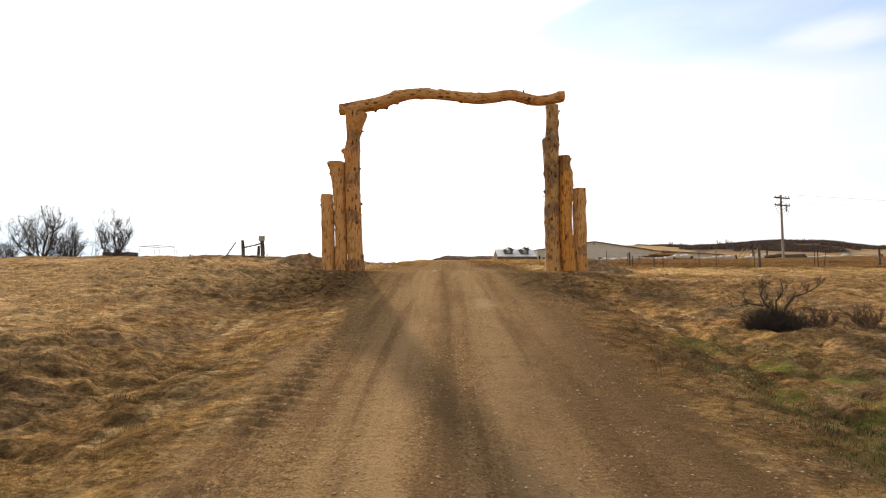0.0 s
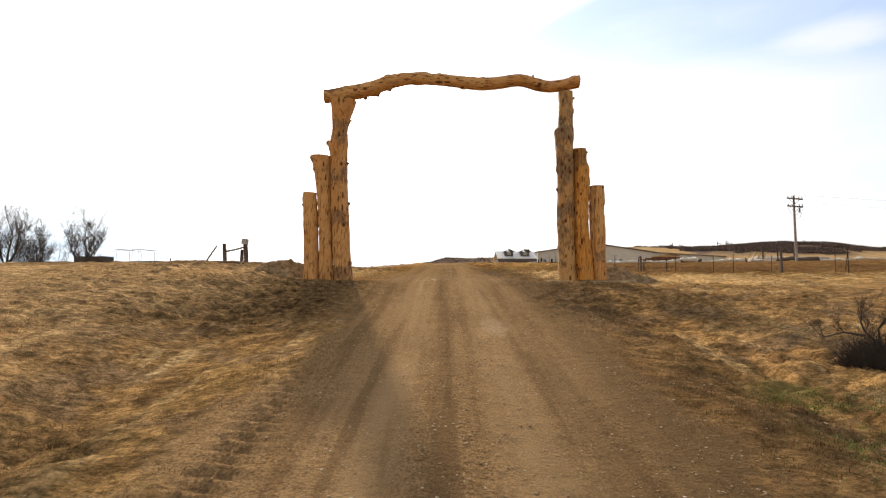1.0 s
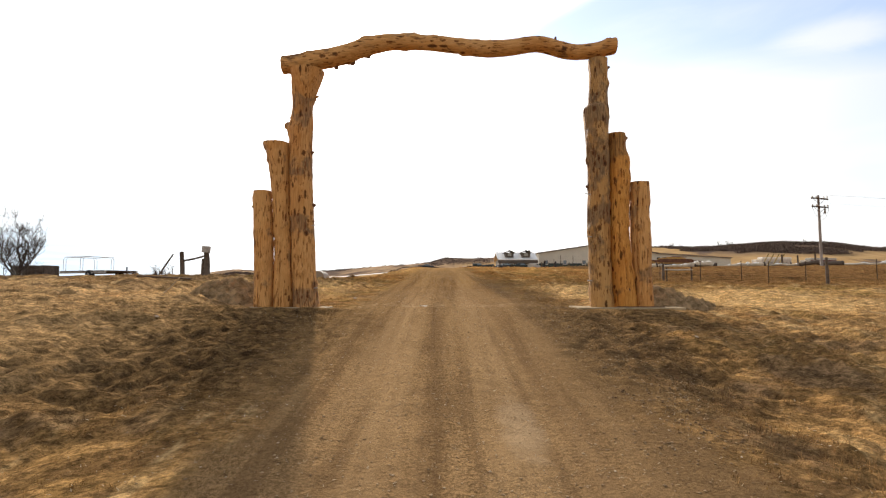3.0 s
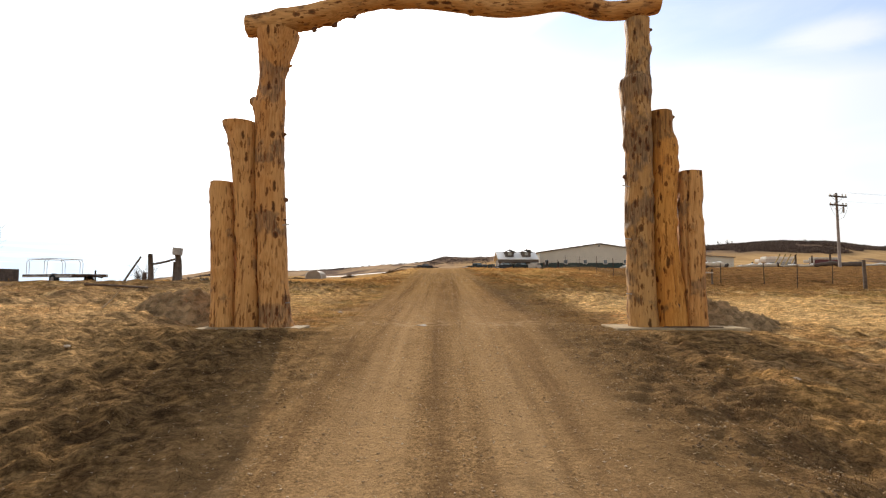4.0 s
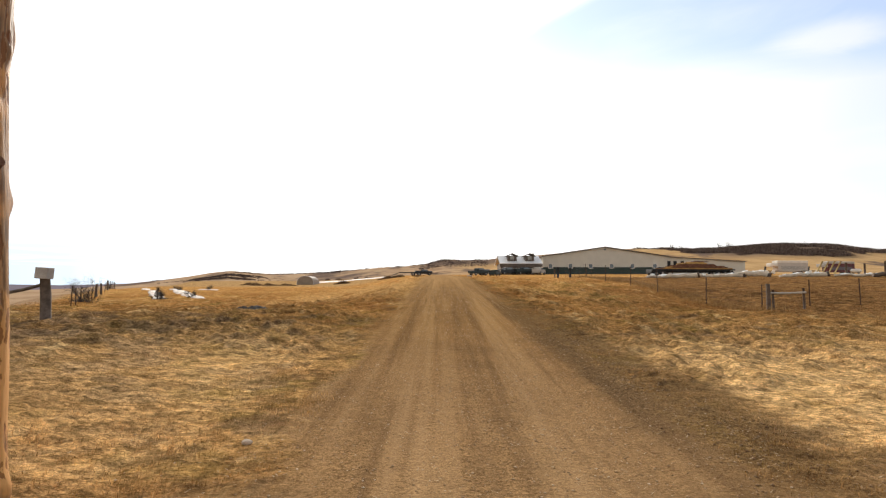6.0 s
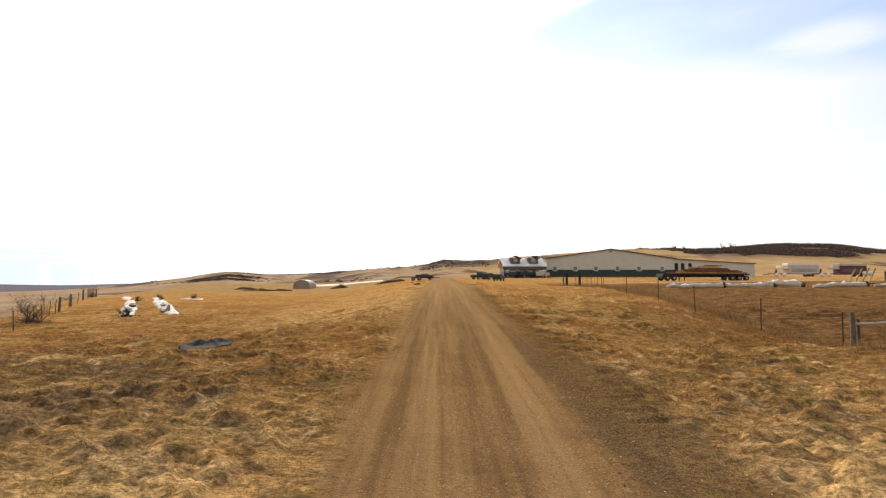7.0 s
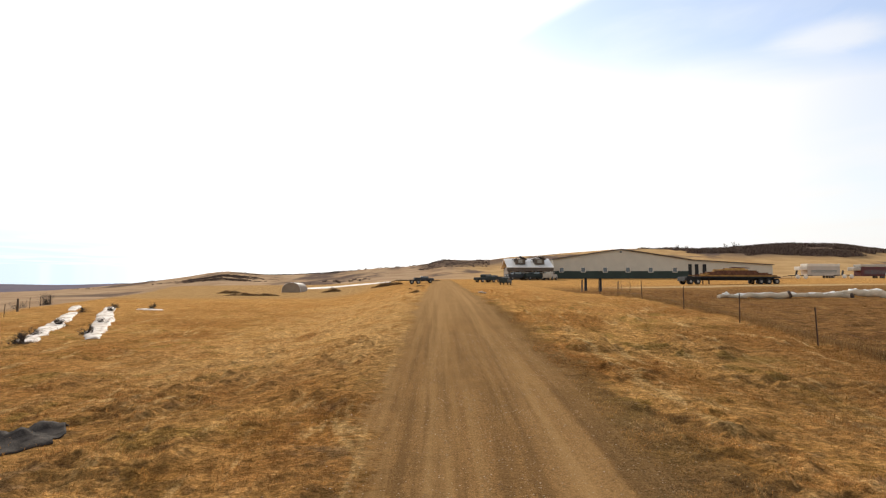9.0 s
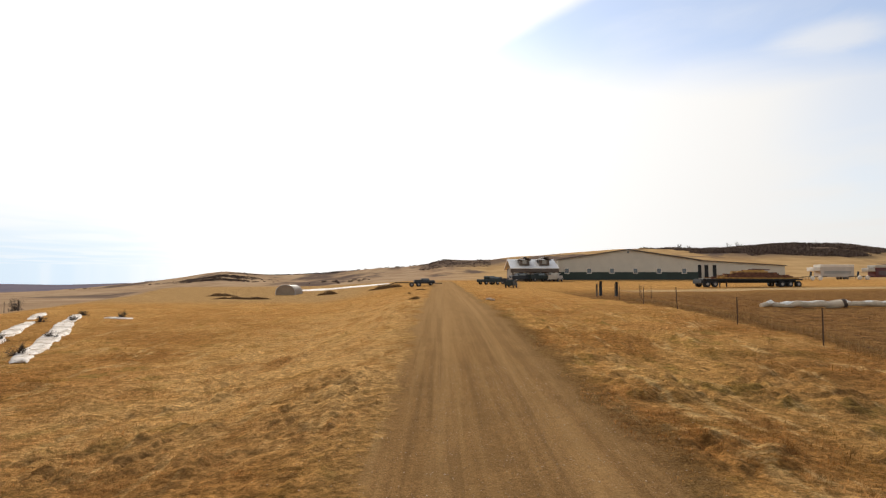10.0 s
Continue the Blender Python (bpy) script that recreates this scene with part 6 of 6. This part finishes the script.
felled_log([(33.0, 36.6, 0), (34.6, 36.2, 0), (36.5, 35.8, 0)], 0.24, 8, "bare grey felled log lying in the yard", False)
for n, (px, h) in enumerate(((34.5, 1.6), (36.1, 1.5), (37.9, 1.8))):
    ob = part("yard_post", tube(bmesh.new(), [(px, 41, ground_at(px, 41) - 0.2), (px, 41, ground_at(px, 41) + h * 0.7)], [0.09, 0.075], 10, wobble=0.08, seed=n), M_GREYWOOD)
    tagged(ob, "stout weathered post standing in the yard", "post", "yard posts")


def slant_frame(x, y):
    z = ground_at(x, y)
    top = thing("log_rack", (x, y, z), "rack of slanting yellowish poles in the yard", "rack")
    for n in range(4):
        part("slanting_pole", tube(bmesh.new(), [(n * 0.6 - 0.6, 0, 0), (n * 0.6 + 0.35, 0.1, 1.5)], 0.06, 8), plain("yellow_pole", (0.4, 0.28, 0.1), 0.8), top)
    part("sill", boxed((3.2, 0.2, 0.2), (0.3, 0, 0.1), bevel=0.02), M_GREYWOOD, top)


slant_frame(36.4, 46.5)


def propane_tank(x, y):
    top = thing("propane_tank", (x, y, ground_at(x, y)), "white propane tank on low feet in the yard", "tank")
    part("tank", tube(bmesh.new(), [(-1.5, 0, 0.95), (-1.35, 0, 0.95), (-1.1, 0, 0.95), (1.1, 0, 0.95), (1.35, 0, 0.95), (1.5, 0, 0.95)], [0.1, 0.42, 0.55, 0.55, 0.42, 0.1], 18), M_WHITE, top)
    part("valve_dome", tube(bmesh.new(), [(0, 0, 1.45), (0, 0, 1.62), (0, 0, 1.68)], [0.16, 0.16, 0.06], 12), M_PALE, top)
    for fx in (-0.8, 0.8):
        part("foot", boxed((0.14, 0.8, 0.5), (fx, 0, 0.22), bevel=0.02), M_PALE, top)


def implement(x, y):
    """A folded farm implement, a frame with tines on two wheels."""
    top = thing("farm_implement", (x, y, ground_at(x, y)), "dark farm implement with tines and pale wheels", "farm implement")
    for fy in (-0.5, 0.5):
        part("frame_bar", boxed((5.0, 0.15, 0.15), (0, fy, 0.8), bevel=0.01), M_BLACK, top)
    for n in range(8):
        part("tine", tube(bmesh.new(), [(n * 0.62 - 2.2, 0.5, 0.8), (n * 0.62 - 2.1, 0.8, 0.4), (n * 0.62 - 2.2, 0.6, 0.05)], 0.03, 6), M_STEEL, top)
    part("mast", boxed((0.3, 0.3, 1.2), (-0.8, 0, 1.4), (0, 10, 0), 0.02), M_BLACK, top)
    part("drawbar", boxed((1.8, 0.14, 0.12), (-3.2, 0, 0.65), (0, -6, 0), 0.01), M_STEEL, top)
    for fx in (-0.9, 0.9):
        bm = tube(bmesh.new(), [(fx, -0.75, 0.5), (fx, -0.7, 0.5), (fx, -0.5, 0.5), (fx, -0.45, 0.5)], [0.45, 0.5, 0.5, 0.45], 18)
        part("wheel", bm, M_WHITE, top)


propane_tank(118.0, 141.0)
implement(99.5, 133.0)
implement(84.5, 128.0)
for n, (px, py, h, r) in enumerate(((13.9, 61.0, 1.25, 0.09), (14.4, 61.4, 1.4, 0.15), (16.0, 61.6, 1.4, 0.15))):
    ob = part("gate_post", tube(bmesh.new(), [(px, py, ground_at(px, py) - 0.2), (px, py, ground_at(px, py) + h * 0.6), (px + 0.02, py, ground_at(px, py) + h)], [r, r * 0.95, r * 0.85], 12, wobble=0.05, seed=n), M_BLACK if n else M_GREYWOOD)
    tagged(ob, "dark stout gate post standing in the dry field", "post", "field gate posts")
fence("wire fence along the far field on thin posts", [(15.9, 61.9, 1.2, "s", 0), (17.6, 60.0, 1.1, "s", 0), (17.0, 56.0, 1.1, "s", 0), (14.3, 51.4, 1.1, "s", 0)], 3)


# ---- stones and scraps by the road ----
def stone(x, y, r, colour, seed, label):
    bm = bmesh.new()
    bmesh.ops.create_icosphere(bm, subdivisions=2, radius=r)
    for v in bm.verts:
        v.co *= 1 + 0.35 * noise.noise(v.co / r * 1.1 + Vector((seed, 0, 0)))
        v.co.z *= 0.5
    ob = part("stone", bm, colour)
    ob.location = (x, y, ground_at(x, y) + r * 0.15)
    tagged(ob, label, "stone", "stones")


M_STONE = plain("pale_stone", (0.42, 0.32, 0.22), 0.9, vary=0.25, scale=12)
M_CLOD = plain("dark_clod", (0.07, 0.045, 0.03), 0.97, vary=0.4, scale=9, bump=0.8)
for n, (sx, sy, r) in enumerate(((-5.0, -2.1, 0.035), (2.4, 48.2, 0.22), (2.6, 47.6, 0.15), (-2.9, -1.2, 0.025), (3.6, -3.0, 0.04), (-2.4, 2.2, 0.05))):
    stone(sx, sy, r, M_STONE, n * 3.3, "pale stone lying on the bare ground")
for n, (sx, sy, r) in enumerate(((6.8, 5.2, 0.16), (7.1, 5.4, 0.12), (5.2, -10.9, 0.2), (5.6, -10.8, 0.17), (3.3, -12.6, 0.07))):
    stone(sx, sy, r, M_CLOD, n * 2.1 + 50, "dark clod of earth in the grass")
bm = bmesh.new()
rim = [bm.verts.new((0.085 * math.cos(a) * (1 + 0.35 * math.sin(3 * a + 1)), 0.045 * math.sin(a) * (1 + 0.3 * math.cos(2 * a)), 0.012 * math.sin(2 * a))) for a in [6.2832 * q / 14 for q in range(14)]]
bm.faces.new(rim)
bmesh.ops.solidify(bm, geom=bm.faces[:], thickness=0.008)
scrap = part("scrap", bm, plain("dirty_white", (0.62, 0.54, 0.43), 0.8, vary=0.3, scale=15))
scrap.matrix_world = pose(-0.62, 0.02, ground_at(-0.62, 0.02) + 0.02, 3, 2, 15)
tagged(scrap, "pale flat scrap pressed into the gravel road", "scrap")


# ---- grass, gravel and far woods ----
def blades(name, xs, ys, lengths, widths, leans, ways, material, label):
    """Bent blades, three triangles each."""
    n = len(xs)
    z = height(xs, ys)
    ux, uy = np.cos(ways), np.sin(ways)
    sx, sy = -uy * widths / 2, ux * widths / 2
    out, rise = np.sin(leans) * lengths, np.cos(leans) * lengths
    mx, my, mz = xs + ux * out * 0.4, ys + uy * out * 0.4, z + rise * 0.62
    tx, ty, tz = xs + ux * out, ys + uy * out, z + np.maximum(rise * 0.85, 0.012)
    rows = np.empty((n, 5, 3), np.float32)
    rows[:, 0] = np.column_stack([xs - sx, ys - sy, z - 0.02])
    rows[:, 1] = np.column_stack([xs + sx, ys + sy, z - 0.02])
    rows[:, 2] = np.column_stack([mx + sx * 0.8, my + sy * 0.8, mz])
    rows[:, 3] = np.column_stack([mx - sx * 0.8, my - sy * 0.8, mz])
    rows[:, 4] = np.column_stack([tx, ty, tz])
    base = (np.arange(n) * 5)[:, None, None]
    tris = (base + np.array([[0, 1, 2], [0, 2, 3], [3, 2, 4]])[None]).reshape(-1, 3)
    ob = raw_mesh(name, rows.reshape(-1, 3), tris, material, smooth=False)
    return tagged(ob, label, "grass", kind="stuff")


RNG = np.random.default_rng(4)


def tufts(count, per, x_lo, x_hi, y_lo, y_hi, near, size, spread_, clump=0.0):
    """Places of blades gathered in tufts, thinner on trampled and bare ground."""
    side = np.where(RNG.random(count) < 0.5, -1, 1)
    cx = side * (x_lo + (x_hi - x_lo) * RNG.random(count) ** near) - 0.12
    cy = y_lo + (y_hi - y_lo) * RNG.random(count)
    cover = lattice(cx, cy, 0.55, 21) * 0.6 + lattice(cx, cy, 2.1, 22) * 0.55
    bare = 0.35 * np.exp(-(((cy + 3) / 4.0) ** 2)) * np.exp(-(((np.abs(cx) - 3) / 4.0) ** 2))
    pad = (np.abs(np.abs(cx) - 3.42) < 1.0) & (np.abs(cy) < 0.55)
    verge = 0.9 * (1 - ease(np.abs(cx + 0.12), 1.3, 3.0)) + 0.35 * lattice(cx, cy, 1.1, 27) * (1 - ease(np.abs(cx + 0.12), 1.6, 4.0))
    keep = (cover - bare - verge + clump > RNG.random(count) * 0.35 - 0.3) & ~pad
    cx, cy = cx[keep], cy[keep]
    big = (0.7 + 0.6 * RNG.random(len(cx))) * (1 + 0.3 * lattice(cx, cy, 3.1, 23))
    lean_way = 0.6 + 1.6 * lattice(cx, cy, 4.0, 24)
    bx = np.repeat(cx, per) + RNG.normal(0, spread_, len(cx) * per)
    by = np.repeat(cy, per) + RNG.normal(0, spread_, len(cx) * per)
    n = len(bx)
    lengths = np.repeat(big * (1 + 0.7 * lattice(cx, cy, 0.7, 25)), per) * size * (0.5 + RNG.random(n))
    ways = np.repeat(lean_way, per) + RNG.normal(0, 1.1, n)
    leans = np.clip(RNG.normal(1.0, 0.3, n), 0.2, 1.5)
    return bx, by, lengths, leans, ways


b = tufts(26000, 12, 1.9, 11.0, -15.5, 24.0, 1.3, 0.045, 0.055, 0.0)
blades("dry_grass", b[0], b[1], b[2], RNG.uniform(0.004, 0.008, len(b[0])), b[3], b[4], M_GRASS, "matted dry straw-coloured prairie grass")
b = tufts(14000, 11, 1.9, 24.0, 9.0, 60.0, 1.2, 0.075, 0.11, 0.1)
blades("dry_grass", b[0], b[1], b[2], RNG.uniform(0.008, 0.016, len(b[0])), b[3], b[4], M_GOLD, "dry golden grass over the further field")
b = tufts(12000, 10, 1.9, 10.0, -15.5, 20.0, 1.25, 0.036, 0.07, 0.75)
blades("grass_thatch", b[0], b[1], b[2], RNG.uniform(0.004, 0.009, len(b[0])), b[3], b[4], M_THATCH, "flattened brown thatch of last year's grass")
n = 15000
gx, gy = RNG.normal(3.5, 0.55, n), RNG.uniform(-14.5, -8.5, n)
gx = gx + 0.1 * (gy + 11)
take = lattice(gx, gy, 0.6, 31) > 0.05
gx, gy = gx[take], gy[take]
blades("green_grass", gx, gy, RNG.uniform(0.025, 0.06, len(gx)), RNG.uniform(0.004, 0.008, len(gx)), RNG.normal(1.15, 0.3, len(gx)), RNG.uniform(0, 6.28, len(gx)), M_GREEN, "green shoots in the damp ditch")
# tall weeds along the wire fence
n = 9000
fy = RNG.uniform(15.5, 52, n)
fx = 11.4 + 0.075 * (fy - 20).clip(0) + RNG.normal(0, 0.35, n)
blades("fence_weeds", fx, fy, RNG.uniform(0.12, 0.36, n), RNG.uniform(0.006, 0.012, n), RNG.normal(0.6, 0.25, n), RNG.uniform(0, 6.28, n), M_WEED, "tall rust-brown weeds along the wire fence")


def lumps(name, px, py, r, flat, material, label, category):
    """Small uneven stones or clods, eight faces each, half sunk in the ground."""
    count = len(px)
    z = height(px, py) + r * 0.15
    shape = np.array([[1, 0, 0], [0, 1, 0], [-1, 0, 0], [0, -1, 0], [0, 0, flat], [0, 0, -flat]], np.float32)
    spin = RNG.uniform(0, 6.28, count)
    pts = shape[None] * (r[:, None] * RNG.uniform(0.7, 1.3, (count, 6)))[:, :, None]
    c, s = np.cos(spin)[:, None], np.sin(spin)[:, None]
    rows = np.stack([pts[..., 0] * c - pts[..., 1] * s + px[:, None], pts[..., 0] * s + pts[..., 1] * c + py[:, None], pts[..., 2] + z[:, None]], -1)
    tri = np.array([[0, 1, 4], [1, 2, 4], [2, 3, 4], [3, 0, 4], [1, 0, 5], [2, 1, 5], [3, 2, 5], [0, 3, 5]])
    tris = ((np.arange(count) * 6)[:, None, None] + tri[None]).reshape(-1, 3)
    tagged(raw_mesh(name, rows.reshape(-1, 3), tris, material, smooth=False), label, category, kind="stuff")


n = 46000
M_GRAVEL = make_blades("gravel", (0.22, 0.14, 0.075), (0.46, 0.31, 0.17), (0.68, 0.54, 0.37))
lumps("gravel", np.clip(RNG.normal(0.25, 1.35, n), -3.4, 3.4) - 0.12, RNG.uniform(-15.5, 26, n), 0.003 + 0.013 * RNG.random(n) ** 4, 0.42, M_GRAVEL, "loose brown gravel on the road", "gravel")
# broken earth thrown up along the road's edge and round the gate
M_EARTH = make_blades("broken_earth", (0.13, 0.08, 0.045), (0.25, 0.16, 0.085), (0.4, 0.27, 0.15))
n = 6000
ey = RNG.uniform(-7.0, 9.5, n)
ex = 2.05 + 0.12 * (ey - 9.5) * (ey > 3) * 0.2 + RNG.normal(0, 0.34, n) + 0.25 * lattice(ey, ey, 1.6, 61)
keep = lattice(ex, ey, 0.7, 62) > -0.35
lumps("earth_clods", ex[keep], ey[keep], 0.004 + 0.016 * RNG.random(keep.sum()) ** 3, 0.75, M_EARTH, "dark broken clods of earth beside the road", "earth")
n = 6000
ex, ey = RNG.normal(0, 3.0, n), RNG.normal(-2.6, 1.7, n)
keep = (np.abs(ex + 0.12) > 1.5) & (lattice(ex, ey, 0.9, 63) > -0.2) & ~((np.abs(np.abs(ex) - 3.5) < 1.2) & (np.abs(ey) < 0.5))
lumps("earth_clods", ex[keep], ey[keep], 0.003 + 0.012 * RNG.random(keep.sum()) ** 3, 0.75, M_EARTH, "trampled crumbs of earth round the gate posts", "earth")
n = 5000
ex, ey = RNG.normal(0, 2.6, n), RNG.uniform(-9.0, 5.0, n)
blades("straw_litter", ex, ey, RNG.uniform(0.03, 0.09, n), RNG.uniform(0.005, 0.01, n), np.full(n, 1.5), RNG.uniform(0, 6.28, n), make_blades("straw_bits", (0.3, 0.2, 0.1), (0.5, 0.37, 0.22), (0.68, 0.56, 0.38)), "pale straw bits trodden into the earth")


def woods(name, places, size, per, label):
    """Bare brush: sprays of thin dark triangles."""
    cx, cy = places
    n = len(cx) * per
    big = np.repeat(size * (0.6 + 0.8 * RNG.random(len(cx))), per)
    bx, by = np.repeat(cx, per) + RNG.normal(0, 1, n) * big * 0.4, np.repeat(cy, per) + RNG.normal(0, 1, n) * big * 0.4
    blades(name, bx, by, big * RNG.uniform(0.4, 1.0, n), big * RNG.uniform(0.08, 0.2, n), np.abs(RNG.normal(0.45, 0.3, n)), RNG.uniform(0, 6.28, n), M_BRUSH, label)


n = 7600
wy = RNG.uniform(385, 600, n)
wx = RNG.uniform(232, 660, n) * wy / 600
bearing = wx * 600 / wy
deep = 385 + 185 * ease(bearing, 345, 240) + 150 * ease(bearing, 450, 560)
keep = (lattice(wx, wy, 60, 41) * 0.8 + lattice(wx, wy, 22, 42) * 0.5 + ease(wy, 385, 500) * 0.8 > 0.3) & (wy > deep + 30 * lattice(wx, wy, 25, 45))
woods("far_woods", (wx[keep], wy[keep]), 2.8, 28, "dark leafless woods over the far hill")
n = 1100
wy = RNG.uniform(440, 600, n)
wx = RNG.uniform(-24, 58, n) * wy / 600
keep = lattice(wx, wy, 30, 43) > -0.4
woods("far_woods", (wx[keep], wy[keep]), 0.8, 30, "dark brush over the far middle hill")
n = 1300
wx, wy = RNG.uniform(-330, -20, n), RNG.uniform(330, 600, n)
keep = lattice(wx * 0.6, wy, 40, 44) > 0.35
woods("far_woods", (wx[keep], wy[keep]), 1.5, 26, "scattered low dark brush on the far left slopes")
for n, cx, cy, dx, dy in ((420, -184, 432, 19, 7), (220, -168, 400, 14, 4), (160, -170, 520, 14, 6), (140, -120, 530, 16, 6)):
    wx, wy = RNG.normal(cx, dx, n), RNG.normal(cy, dy, n)
    woods("far_woods", (wx, wy), 1.3, 24, "dark brush on the crown of the far left hill")


def mound(x, y, rx, ry, h):
    """A low dome of tangled brown brush."""
    n = int(900 * rx)
    a, d = RNG.uniform(0, 6.28, n), np.sqrt(RNG.random(n))
    px, py = x + rx * d * np.cos(a), y + ry * d * np.sin(a)
    tall = h * (1.05 - d ** 2) * RNG.uniform(0.5, 1.2, n) * (0.8 + 0.5 * lattice(px, py, 0.8, 51))
    blades("brush_clump", px, py, np.maximum(0.05, tall), RNG.uniform(0.02, 0.06, n), np.abs(RNG.normal(0.6, 0.4, n)), RNG.uniform(0, 6.28, n), M_MOUND, "brown clump of brush in the far field")


for bx, by, rx, ry, h in ((-19.2, 96, 1.8, 1.2, 0.95), (-9.9, 92, 2.2, 1.2, 0.9), (-8.2, 93, 1.4, 0.9, 0.7), (-36.5, 96, 2.4, 1.2, 0.8), (-29.5, 84, 3.2, 1.2, 0.55), (-26.0, 83, 2.0, 1.0, 0.5), (-3.2, 70, 0.7, 0.5, 0.4), (-4.0, 61, 0.5, 0.4, 0.25), (-2.9, 50, 0.45, 0.4, 0.3)):
    mound(bx, by, rx, ry, h)
far_tree = bare_tree(250, 540, 8.0, 71, "leafless tree standing on the far ridge", 3, "ridge trees", 3, 0.03)
for n, (tx, ty, ts) in enumerate(((262, 545, 0.9), (312, 560, 1.0), (320, 556, 1.1), (245, 530, 0.7), (420, 575, 0.9), (330, 565, 0.8))):
    copy = copy_thing(far_tree, pose(tx, ty, ground_at(tx, ty), 0, 0, 50 * n + 20))
    copy.scale = (ts, ts, ts)
